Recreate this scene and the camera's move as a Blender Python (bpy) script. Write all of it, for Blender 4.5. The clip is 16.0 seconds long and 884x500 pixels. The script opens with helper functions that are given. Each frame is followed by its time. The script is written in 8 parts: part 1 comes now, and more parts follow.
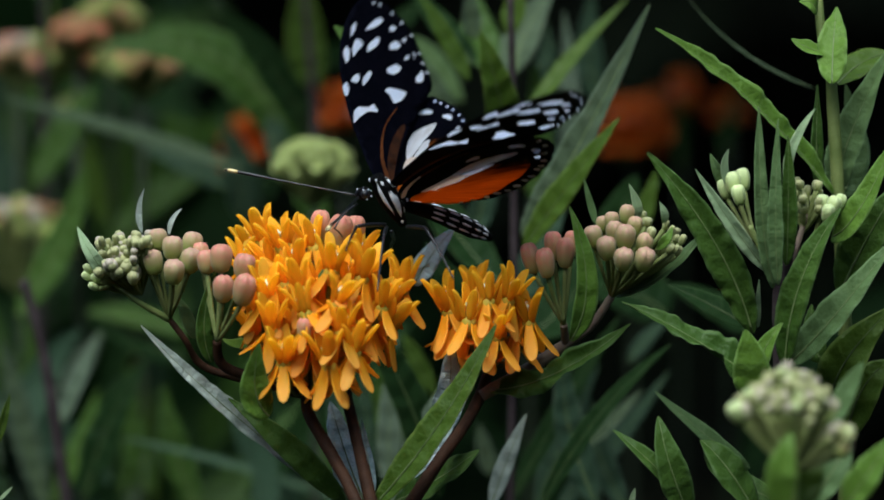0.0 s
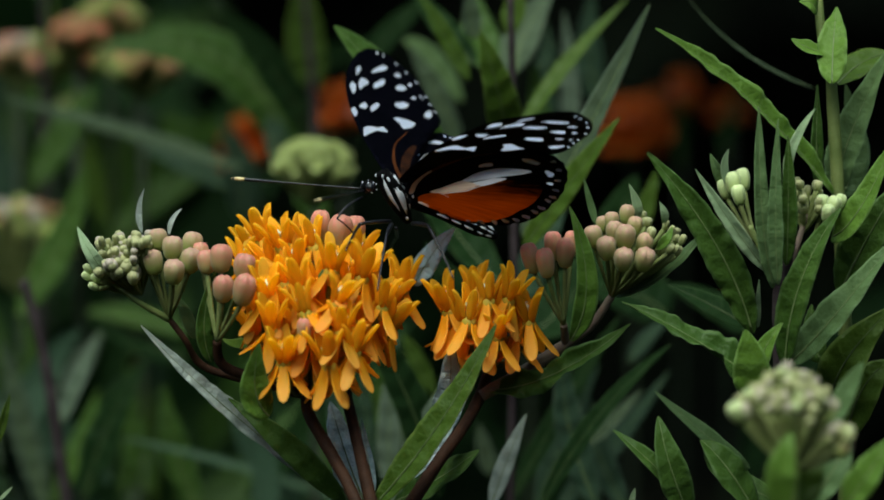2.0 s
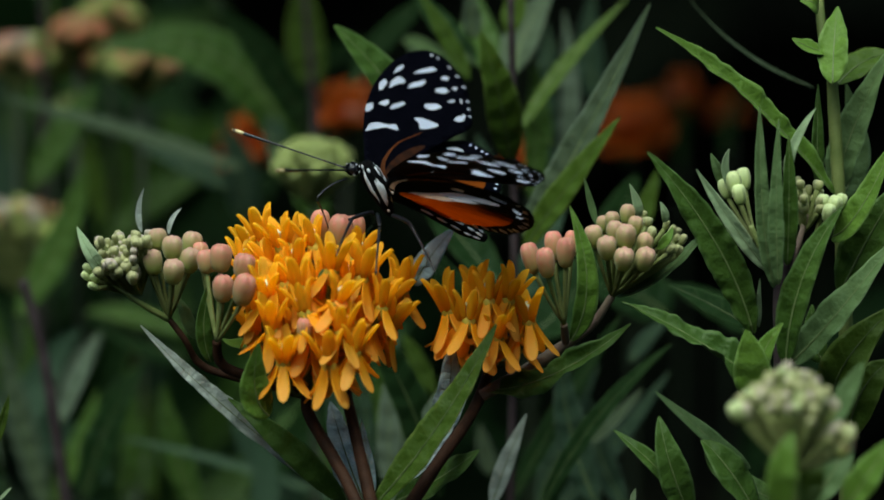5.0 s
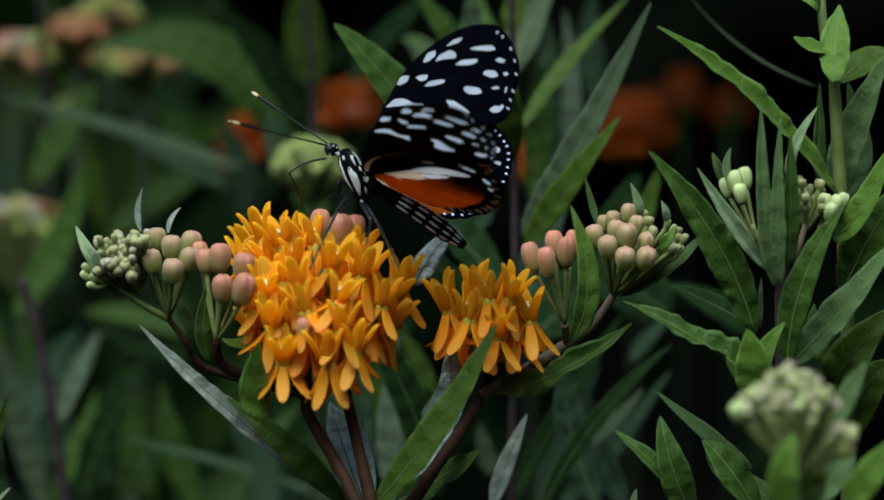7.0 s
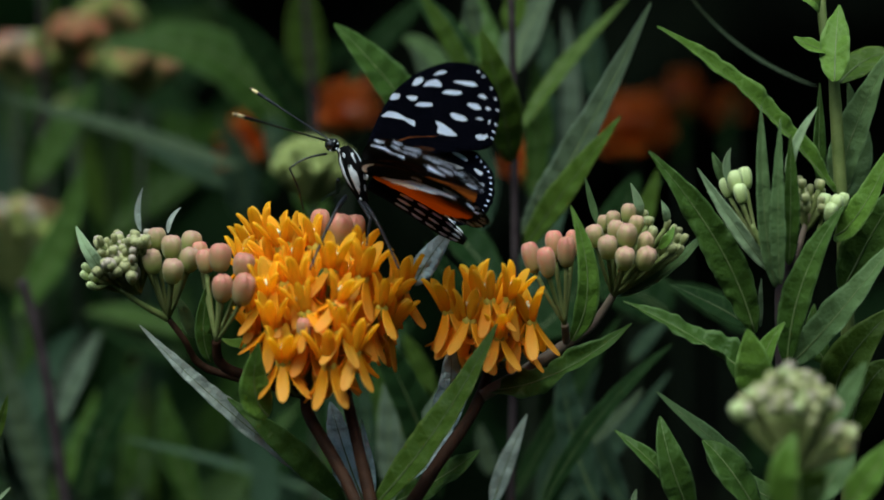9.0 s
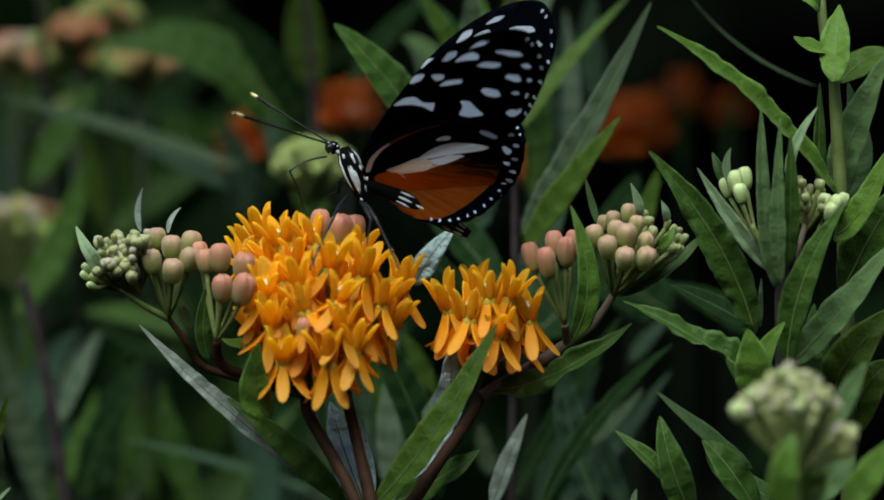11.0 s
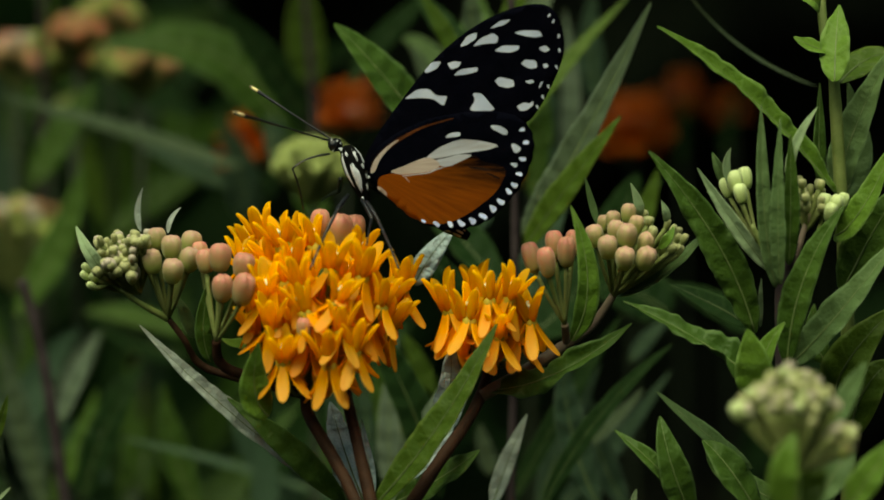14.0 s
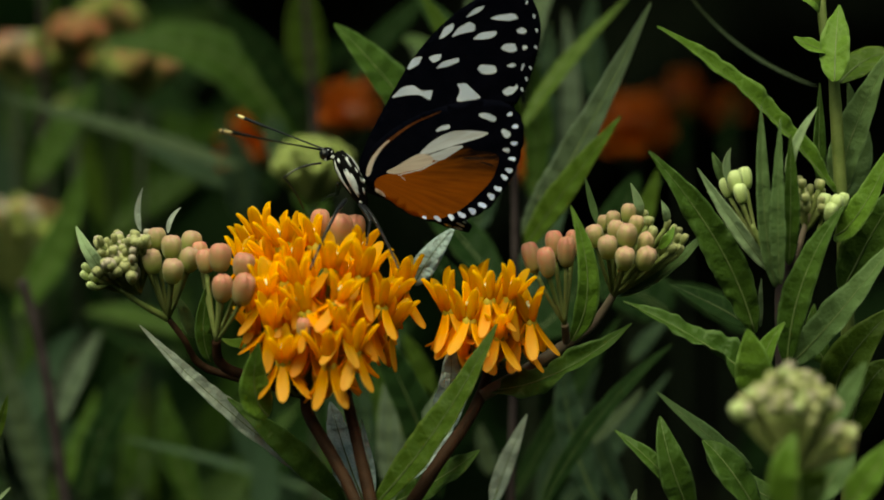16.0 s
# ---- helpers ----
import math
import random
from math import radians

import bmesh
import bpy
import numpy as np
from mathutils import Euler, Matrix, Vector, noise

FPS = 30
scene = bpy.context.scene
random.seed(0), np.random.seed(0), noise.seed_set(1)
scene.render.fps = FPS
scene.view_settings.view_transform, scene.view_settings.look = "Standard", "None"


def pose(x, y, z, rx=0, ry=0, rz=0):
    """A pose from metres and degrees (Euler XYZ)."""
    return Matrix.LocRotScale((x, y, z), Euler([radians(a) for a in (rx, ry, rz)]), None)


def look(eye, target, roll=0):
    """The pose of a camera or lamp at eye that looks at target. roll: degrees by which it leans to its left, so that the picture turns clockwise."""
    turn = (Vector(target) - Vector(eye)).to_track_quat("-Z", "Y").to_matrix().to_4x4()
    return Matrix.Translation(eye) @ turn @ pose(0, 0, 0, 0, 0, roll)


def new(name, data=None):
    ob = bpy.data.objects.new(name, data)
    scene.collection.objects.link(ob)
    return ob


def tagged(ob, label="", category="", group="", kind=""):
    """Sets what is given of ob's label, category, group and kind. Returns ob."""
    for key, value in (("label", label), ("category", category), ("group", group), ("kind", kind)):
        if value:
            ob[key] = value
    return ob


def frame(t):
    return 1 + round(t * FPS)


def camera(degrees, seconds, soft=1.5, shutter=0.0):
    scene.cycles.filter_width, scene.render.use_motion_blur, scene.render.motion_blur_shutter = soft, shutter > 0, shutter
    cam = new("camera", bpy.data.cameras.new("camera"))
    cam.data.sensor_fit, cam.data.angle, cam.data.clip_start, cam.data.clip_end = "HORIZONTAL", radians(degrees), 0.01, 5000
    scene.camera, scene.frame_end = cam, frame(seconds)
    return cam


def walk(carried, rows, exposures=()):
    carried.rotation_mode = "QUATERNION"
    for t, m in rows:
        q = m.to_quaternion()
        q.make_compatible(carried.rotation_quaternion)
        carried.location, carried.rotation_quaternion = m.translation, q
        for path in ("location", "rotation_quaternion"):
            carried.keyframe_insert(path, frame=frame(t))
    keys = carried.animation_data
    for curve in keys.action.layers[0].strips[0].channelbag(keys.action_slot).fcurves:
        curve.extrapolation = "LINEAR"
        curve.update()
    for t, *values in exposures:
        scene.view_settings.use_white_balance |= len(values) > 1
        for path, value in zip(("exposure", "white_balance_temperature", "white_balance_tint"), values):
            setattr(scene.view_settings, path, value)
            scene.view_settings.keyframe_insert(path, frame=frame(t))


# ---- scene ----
# ---- camera: a still tripod shot that creeps in by a few millimetres once ----
cam = camera(10.0, 16.0, soft=1.8, shutter=0.5)
cam.data.dof.use_dof = True
cam.data.dof.focus_distance = 0.959
cam.data.dof.aperture_fstop = 11.0
EYE, AIM = Vector((0, -0.95526, 0.68357)), Vector((0, 0, 0.6))
near_eye, near_aim = EYE + Vector((-0.00008, 0.0053, -0.00062)), AIM + Vector((-0.00008, 0, -0.00016))
walk(cam, [(0, look(EYE, AIM)), (4.3, look(EYE, AIM)), (6.2, look(near_eye, near_aim)), (16, look(near_eye, near_aim))],
     [(0, 0.2, 5800, -1), (1.5, 0.05, 6100, -6), (4, -0.03, 6150, -9), (8, -0.04, 5850, -7), (11.8, -0.04, 6300, -9), (12.5, -0.05, 7200, -13), (13.5, -0.05, 8200, -17), (16, -0.05, 8700, -19)])

# ---- world and light: bright overcast sky, one very soft sun ----
SUN_EL, SUN_AZ = radians(65), radians(205)
world = bpy.data.worlds.new("overcast_sky")
scene.world = world
world.use_nodes = True
wn, wl = world.node_tree.nodes, world.node_tree.links
sky = wn.new("ShaderNodeTexSky")
sky.sky_type, sky.sun_disc, sky.sun_elevation, sky.sun_rotation = "NISHITA", False, SUN_EL, SUN_AZ
sky.air_density, sky.dust_density = 1.0, 3.0
wl.new(sky.outputs["Color"], wn["Background"].inputs["Color"])
wn["Background"].inputs["Strength"].default_value = 0.13
sun_data = bpy.data.lights.new("sun", "SUN")
sun_data.energy, sun_data.angle, sun_data.color = 4.35, radians(50), (1.0, 0.97, 0.92)
sun = new("sun", sun_data)
sun_from = Vector((math.sin(SUN_AZ) * math.cos(SUN_EL), math.cos(SUN_AZ) * math.cos(SUN_EL), math.sin(SUN_EL)))
sun.matrix_world = look(sun_from * 5, (0, 0, 0))


# ---- materials ----
def material(name, rough=0.55):
    m = bpy.data.materials.new(name)
    m.use_nodes = True
    b = m.node_tree.nodes["Principled BSDF"]
    b.inputs["Roughness"].default_value = rough
    return m, m.node_tree.nodes, m.node_tree.links, b


def mixed(nodes, links, fac, a, b):
    """A colour mix node; fac, a and b are sockets or values."""
    n = nodes.new("ShaderNodeMix")
    n.data_type = "RGBA"
    for sock, v in ((n.inputs["Factor"], fac), (n.inputs[6], a), (n.inputs[7], b)):
        if isinstance(v, bpy.types.NodeSocket):
            links.new(v, sock)
        else:
            sock.default_value = (*v, 1) if isinstance(v, tuple) else v
    return n.outputs[2]


def noisy(nodes, links, scale, detail=4.0, coords="Object", low=0.35, high=0.65):
    tc = nodes.new("ShaderNodeTexCoord")
    nz = nodes.new("ShaderNodeTexNoise")
    nz.inputs["Scale"].default_value, nz.inputs["Detail"].default_value = scale, detail
    links.new(tc.outputs[coords], nz.inputs["Vector"])
    mr = nodes.new("ShaderNodeMapRange")
    mr.inputs["From Min"].default_value, mr.inputs["From Max"].default_value = low, high
    links.new(nz.outputs["Fac"], mr.inputs["Value"])
    return mr.outputs["Result"]


def math_node(nodes, links, op, a, b=0.0, c=0.0):
    n = nodes.new("ShaderNodeMath")
    n.operation = op
    for sock, v in zip(n.inputs, (a, b, c)):
        if isinstance(v, bpy.types.NodeSocket):
            links.new(v, sock)
        else:
            sock.default_value = v
    return n.outputs[0]


def see_through(m, nodes, links, b, colour, share):
    """Mixes light that passes through a thin leaf or petal."""
    tr = nodes.new("ShaderNodeBsdfTranslucent")
    if isinstance(colour, bpy.types.NodeSocket):
        links.new(colour, tr.inputs["Color"])
    else:
        tr.inputs["Color"].default_value = (*colour, 1)
    mx = nodes.new("ShaderNodeMixShader")
    mx.inputs["Fac"].default_value = share
    links.new(b.outputs["BSDF"], mx.inputs[1])
    links.new(tr.outputs["BSDF"], mx.inputs[2])
    links.new(mx.outputs["Shader"], nodes["Material Output"].inputs["Surface"])


def leaf_material(name, dark, light, vein, rough=0.45, through_light=0.3, relief=0.32, gloss=0.15, net=0.16):
    m, nodes, links, b = material(name, rough)
    b.inputs["Specular IOR Level"].default_value = gloss
    uv = nodes.new("ShaderNodeUVMap")
    sep = nodes.new("ShaderNodeSeparateXYZ")
    links.new(uv.outputs["UV"], sep.inputs["Vector"])
    across = math_node(nodes, links, "ABSOLUTE", sep.outputs["Y"])
    slant = math_node(nodes, links, "MULTIPLY_ADD", across, -0.55, sep.outputs["X"])
    waves = math_node(nodes, links, "SINE", math_node(nodes, links, "MULTIPLY", slant, 2 * math.pi * 1.9))
    line = nodes.new("ShaderNodeMapRange")
    line.inputs["From Min"].default_value, line.inputs["From Max"].default_value = 0.9, 1.0
    links.new(waves, line.inputs["Value"])
    big = noisy(nodes, links, 45, 2, low=0.25, high=0.75)
    fine = noisy(nodes, links, 1100, 5)
    info = nodes.new("ShaderNodeObjectInfo")
    tone = math_node(nodes, links, "MULTIPLY_ADD", info.outputs["Random"], 0.3, math_node(nodes, links, "MULTIPLY_ADD", big, 0.4, 0.2))
    col = mixed(nodes, links, tone, dark, light)
    col = mixed(nodes, links, math_node(nodes, links, "MULTIPLY", line.outputs["Result"], 0.16), col, vein)
    col = mixed(nodes, links, math_node(nodes, links, "MULTIPLY", fine, 0.14), col, dark)
    at_edge = nodes.new("ShaderNodeAttribute")
    at_edge.attribute_name = "margin"
    rim = nodes.new("ShaderNodeMapRange")
    rim.inputs["From Min"].default_value, rim.inputs["From Max"].default_value = 0.80, 1.0
    links.new(at_edge.outputs["Fac"], rim.inputs["Value"])
    patchy = math_node(nodes, links, "MULTIPLY", rim.outputs["Result"], math_node(nodes, links, "MULTIPLY_ADD", noisy(nodes, links, 250, 2), 0.5, 0.25))
    col = mixed(nodes, links, patchy, col, vein)
    # a net of small veins, sunk between raised cells
    tc = nodes.new("ShaderNodeTexCoord")
    warp = nodes.new("ShaderNodeTexVoronoi")
    warp.feature = "DISTANCE_TO_EDGE"
    warp.inputs["Scale"].default_value = 850
    links.new(tc.outputs["Object"], warp.inputs["Vector"])
    cell = nodes.new("ShaderNodeMapRange")
    cell.inputs["From Min"].default_value, cell.inputs["From Max"].default_value = 0.0, 0.28
    links.new(warp.outputs["Distance"], cell.inputs["Value"])
    col = mixed(nodes, links, math_node(nodes, links, "MULTIPLY", math_node(nodes, links, "SUBTRACT", 1.0, cell.outputs["Result"]), net * 0.7), col, vein)
    links.new(col, b.inputs["Base Color"])
    b.inputs["Sheen Weight"].default_value, b.inputs["Sheen Roughness"].default_value = 0.02, 0.5
    crinkle = math_node(nodes, links, "MULTIPLY_ADD", cell.outputs["Result"], net * 2.0, noisy(nodes, links, 380, 3))
    h = math_node(nodes, links, "MULTIPLY_ADD", crinkle, 0.45, math_node(nodes, links, "MULTIPLY_ADD", fine, 0.25, math_node(nodes, links, "MULTIPLY_ADD", waves, -0.18, math_node(nodes, links, "MULTIPLY", big, 0.4))))
    bump = nodes.new("ShaderNodeBump")
    bump.inputs["Strength"].default_value, bump.inputs["Distance"].default_value = relief, 0.0010
    links.new(h, bump.inputs["Height"])
    links.new(bump.outputs["Normal"], b.inputs["Normal"])
    rr = math_node(nodes, links, "MULTIPLY_ADD", big, 0.2, rough - 0.1)
    links.new(rr, b.inputs["Roughness"])
    see_through(m, nodes, links, b, col, through_light)
    return m


def petal_material(name, base, tip, fleck, rough=0.5, share=0.3, axis="Z", span=(0.0, 1.0), grain=(350, 2500)):
    """Colour runs from the base to the tip of a piece along its own axis."""
    m, nodes, links, b = material(name, rough)
    tc = nodes.new("ShaderNodeTexCoord")
    sep = nodes.new("ShaderNodeSeparateXYZ")
    links.new(tc.outputs["Generated"], sep.inputs["Vector"])
    mr = nodes.new("ShaderNodeMapRange")
    mr.inputs["From Min"].default_value, mr.inputs["From Max"].default_value = span
    links.new(sep.outputs[axis], mr.inputs["Value"])
    big, fine = noisy(nodes, links, grain[0], 3), noisy(nodes, links, grain[1], 4)
    info = nodes.new("ShaderNodeObjectInfo")
    col = mixed(nodes, links, mr.outputs["Result"], base, tip)
    col = mixed(nodes, links, math_node(nodes, links, "MULTIPLY", big, 0.35 if grain[0] > 100 else 0.5), col, fleck)
    hsv = nodes.new("ShaderNodeHueSaturation")
    links.new(math_node(nodes, links, "MULTIPLY_ADD", info.outputs["Random"], 0.24, 0.90), hsv.inputs["Value"])
    links.new(col, hsv.inputs["Color"])
    links.new(hsv.outputs["Color"], b.inputs["Base Color"])
    bump = nodes.new("ShaderNodeBump")
    if grain[0] < 100:
        b.inputs["Sheen Weight"].default_value, b.inputs["Sheen Roughness"].default_value = 0.25, 0.4
    bump.inputs["Strength"].default_value, bump.inputs["Distance"].default_value = 0.25, 0.0003
    links.new(fine, bump.inputs["Height"])
    links.new(bump.outputs["Normal"], b.inputs["Normal"])
    see_through(m, nodes, links, b, hsv.outputs["Color"], share)
    return m


def plain_material(name, a, b_col, scale, rough=0.6, spec=0.5, relief=0.2, dist=0.0003):
    m, nodes, links, b = material(name, rough)
    big, fine = noisy(nodes, links, scale, 4), noisy(nodes, links, scale * 9, 4)
    col = mixed(nodes, links, big, a, b_col)
    links.new(mixed(nodes, links, math_node(nodes, links, "MULTIPLY", fine, 0.3), col, a), b.inputs["Base Color"])
    b.inputs["Specular IOR Level"].default_value = spec
    bump = nodes.new("ShaderNodeBump")
    bump.inputs["Strength"].default_value, bump.inputs["Distance"].default_value = relief, dist
    links.new(fine, bump.inputs["Height"])
    links.new(bump.outputs["Normal"], b.inputs["Normal"])
    return m


LEAF = {
    "green": leaf_material("leaf_green", (0.025, 0.061, 0.007), (0.073, 0.137, 0.018), (0.127, 0.208, 0.072)),
    "bright": leaf_material("leaf_bright", (0.067, 0.137, 0.013), (0.144, 0.249, 0.031), (0.218, 0.337, 0.108)),
    "olive": leaf_material("leaf_olive", (0.031, 0.065, 0.005), (0.067, 0.117, 0.011), (0.137, 0.188, 0.045)),
    # leaves deep in the bed: their shade is put into a near-black green
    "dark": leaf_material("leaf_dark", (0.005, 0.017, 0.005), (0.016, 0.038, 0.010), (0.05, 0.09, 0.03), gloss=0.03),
    "grey": leaf_material("leaf_grey", (0.240, 0.290, 0.250), (0.400, 0.440, 0.390), (0.16, 0.20, 0.15), 0.6, 0.1, 0.5, net=0.12),
    "sage": leaf_material("leaf_sage", (0.060, 0.111, 0.034), (0.137, 0.210, 0.076), (0.182, 0.277, 0.126), 0.5),
    "dusty": leaf_material("leaf_dusty", (0.075, 0.112, 0.070), (0.155, 0.205, 0.140), (0.24, 0.28, 0.20), 0.55),
    "mist": leaf_material("leaf_mist", (0.038, 0.062, 0.028), (0.088, 0.122, 0.066), (0.15, 0.19, 0.14), 0.55, gloss=0.1),
    "slate": leaf_material("leaf_slate", (0.022, 0.050, 0.026), (0.055, 0.098, 0.056), (0.11, 0.15, 0.10), 0.5, gloss=0.1),
    "felt": leaf_material("leaf_felt", (0.44, 0.57, 0.58), (0.62, 0.74, 0.75), (0.30, 0.40, 0.40), 0.7, 0.15, 0.8, net=0.18),
    "pale": leaf_material("leaf_pale", (0.200, 0.300, 0.140), (0.340, 0.440, 0.260), (0.46, 0.52, 0.32), 0.55),
}
MIDRIB = plain_material("leaf_midrib", (0.10, 0.15, 0.04), (0.17, 0.21, 0.08), 300)
MIDRIB_DARK = plain_material("leaf_midrib_dark", (0.045, 0.07, 0.015), (0.08, 0.11, 0.03), 300)
STEM_BROWN = plain_material("stem_brown", (0.024, 0.011, 0.006), (0.052, 0.024, 0.013), 250, 0.65, 0.1)
STEM_MAUVE = plain_material("stem_mauve", (0.120, 0.085, 0.065), (0.190, 0.150, 0.105), 250, 0.6, 0.2)
STEM_GREEN = plain_material("stem_green", (0.115, 0.155, 0.034), (0.185, 0.225, 0.062), 250, 0.55)
STEM_DARK = plain_material("stem_dark", (0.026, 0.018, 0.020), (0.058, 0.044, 0.046), 250, 0.65, 0.12)
# dark green for far stalks, the bed's shade put into the colour
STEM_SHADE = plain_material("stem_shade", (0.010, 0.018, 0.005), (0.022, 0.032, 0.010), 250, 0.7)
PETAL = petal_material("petal_orange", (0.97, 0.55, 0.012), (0.97, 0.57, 0.110), (0.97, 0.55, 0.020), span=(0.35, 1.0), share=0.66)
HOOD = petal_material("hood_orange", (0.97, 0.52, 0.010), (0.98, 0.66, 0.026), (0.97, 0.58, 0.014), share=0.66)
HOOD_RED = petal_material("hood_red_orange", (0.46, 0.066, 0.003), (0.62, 0.145, 0.004), (0.52, 0.095, 0.003))
COLUMN = petal_material("flower_column", (0.62, 0.46, 0.03), (0.88, 0.85, 0.55), (0.75, 0.58, 0.12), span=(0.55, 0.9))
BUD_PINK = petal_material("bud_pink", (0.38, 0.36, 0.10), (0.72, 0.23, 0.19), (0.42, 0.38, 0.16), 0.45, 0.3, span=(0.12, 0.9), grain=(3.5, 16))
BUD_TAN = petal_material("bud_tan", (0.32, 0.38, 0.08), (0.58, 0.29, 0.25), (0.36, 0.40, 0.12), 0.5, 0.25, span=(0.30, 1.0), grain=(3.5, 16))
PEDICEL = plain_material("pedicel_green", (0.12, 0.15, 0.040), (0.19, 0.21, 0.075), 250, 0.65, 0.2)
BUD_GREEN = petal_material("bud_green", (0.26, 0.32, 0.08), (0.48, 0.46, 0.24), (0.34, 0.38, 0.12), 0.55, 0.25, grain=(3.5, 16))
BUD_LIME = petal_material("bud_lime", (0.25, 0.33, 0.06), (0.38, 0.43, 0.14), (0.32, 0.39, 0.10), 0.6, 0.2, grain=(3.5, 16))
BUD_PALE = petal_material("bud_pale", (0.32, 0.42, 0.10), (0.60, 0.68, 0.34), (0.48, 0.57, 0.22), 0.55, 0.15, grain=(3.5, 16))
BUD_OLIVE = petal_material("bud_olive", (0.19, 0.27, 0.04), (0.34, 0.38, 0.09), (0.26, 0.32, 0.06), 0.55, 0.12, grain=(3.5, 16))
BUD_MAUVE = petal_material("bud_mauve", (0.34, 0.40, 0.14), (0.46, 0.36, 0.32), (0.42, 0.42, 0.24), 0.55, 0.12, grain=(3.5, 16))
BUD_RED = petal_material("bud_red", (0.30, 0.20, 0.05), (0.50, 0.12, 0.06), (0.42, 0.16, 0.06), 0.55, 0.12, grain=(3.5, 16))
BUD_RUST = petal_material("bud_rust", (0.22, 0.26, 0.05), (0.48, 0.20, 0.10), (0.33, 0.25, 0.08), 0.55, 0.12, grain=(3.5, 16))

def wing_scales(name, a, b_col, share):
    """Thin wing membrane with coloured scales; pale scales let light through."""
    m = plain_material(name, a, b_col, 500, 0.75, 0.08, 0.3, 0.0002)
    nodes, links = m.node_tree.nodes, m.node_tree.links
    see_through(m, nodes, links, nodes["Principled BSDF"], tuple(0.5 * (p + q) for p, q in zip(a, b_col)), share)
    return m


WING_BLACK = plain_material("wing_black", (0.0004, 0.0004, 0.0008), (0.0012, 0.0010, 0.0018), 500, 0.6, 0.025, 0.3, 0.0002)
WING_BLACK.node_tree.nodes["Principled BSDF"].inputs["Specular Tint"].default_value = (0.25, 0.35, 1.0, 1)
WING_WHITE = wing_scales("wing_white", (0.76, 0.81, 0.95), (0.90, 0.92, 1.0), 0.68)
WING_DASH = wing_scales("wing_dash", (0.60, 0.67, 1.0), (0.80, 0.84, 1.0), 0.3)
WING_CREAM = wing_scales("wing_cream", (0.84, 0.80, 0.70), (0.95, 0.93, 0.86), 0.72)
CLUB_CREAM = plain_material("club_cream", (0.55, 0.42, 0.18), (0.75, 0.64, 0.36), 900, 0.7, 0.2)
WING_TAN = wing_scales("wing_tan", (0.72, 0.50, 0.24), (0.88, 0.70, 0.42), 0.72)
WING_ORANGE = wing_scales("wing_orange", (0.42, 0.110, 0.007), (0.62, 0.180, 0.012), 0.66)


def wing_streaks(m, light, deep, light_through, deep_through, dusk):
    """Shading in rays from the wing's root; dusk is how far the scales blacken towards the upper outer edge."""
    nodes, links = m.node_tree.nodes, m.node_tree.links
    tc = nodes.new("ShaderNodeTexCoord")
    sep = nodes.new("ShaderNodeSeparateXYZ")
    links.new(tc.outputs["Object"], sep.inputs["Vector"])
    ray = math_node(nodes, links, "ARCTAN2", sep.outputs["Z"], sep.outputs["X"])
    comb = nodes.new("ShaderNodeCombineXYZ")
    links.new(math_node(nodes, links, "MULTIPLY", ray, 22.0), comb.inputs["X"])
    links.new(math_node(nodes, links, "MULTIPLY", sep.outputs["X"], 130.0), comb.inputs["Y"])
    nz = nodes.new("ShaderNodeTexNoise")
    nz.inputs["Scale"].default_value, nz.inputs["Detail"].default_value = 1.0, 6.0
    links.new(comb.outputs["Vector"], nz.inputs["Vector"])

    def ramp(value, a, b):
        mr = nodes.new("ShaderNodeMapRange")
        mr.inputs["From Min"].default_value, mr.inputs["From Max"].default_value = a, b
        links.new(value, mr.inputs["Value"])
        return mr.outputs["Result"]
    streak = ramp(nz.outputs["Fac"], 0.34, 0.72)
    fac = math_node(nodes, links, "MULTIPLY", streak, math_node(nodes, links, "MULTIPLY_ADD", ramp(sep.outputs["X"], 0.004, 0.026), 0.5, 0.3))
    corner = math_node(nodes, links, "MULTIPLY", ramp(sep.outputs["X"], 0.008, 0.025), ramp(sep.outputs["Z"], -0.0045, 0.0035))
    corner = math_node(nodes, links, "MULTIPLY", corner, math_node(nodes, links, "MULTIPLY_ADD", streak, 0.9, 0.75))
    corner = math_node(nodes, links, "MINIMUM", math_node(nodes, links, "MULTIPLY", corner, dusk), 1.0)
    for light_col, deep_col, sock in ((light, deep, nodes["Principled BSDF"].inputs["Base Color"]), (light_through, deep_through, nodes["Translucent BSDF"].inputs["Color"])):
        links.new(mixed(nodes, links, corner, mixed(nodes, links, fac, light_col, deep_col), (0.012, 0.004, 0.002)), sock)


wing_streaks(WING_ORANGE, (0.40, 0.105, 0.008), (0.11, 0.026, 0.004), (0.64, 0.21, 0.014), (0.24, 0.060, 0.007), 1.5)
wing_streaks(WING_CREAM, (0.88, 0.90, 0.98), (0.58, 0.55, 0.55), (0.92, 0.93, 0.98), (0.60, 0.54, 0.50), 0.0)
wing_streaks(WING_TAN, (0.88, 0.78, 0.72), (0.58, 0.46, 0.40), (0.92, 0.80, 0.70), (0.62, 0.46, 0.36), 0.0)
WING_RUST = wing_scales("wing_rust", (0.05, 0.015, 0.004), (0.12, 0.036, 0.010), 0.35)
WING_RUST_DARK = wing_scales("wing_rust_dark", (0.010, 0.004, 0.002), (0.040, 0.012, 0.004), 0.3)
BODY_BLACK = plain_material("body_black", (0.001, 0.001, 0.0014), (0.003, 0.0028, 0.003), 900, 0.6, 0.05, 0.5, 0.0002)
BODY_WHITE = plain_material("body_white", (0.52, 0.54, 0.58), (0.74, 0.76, 0.80), 900, 0.7, 0.2)
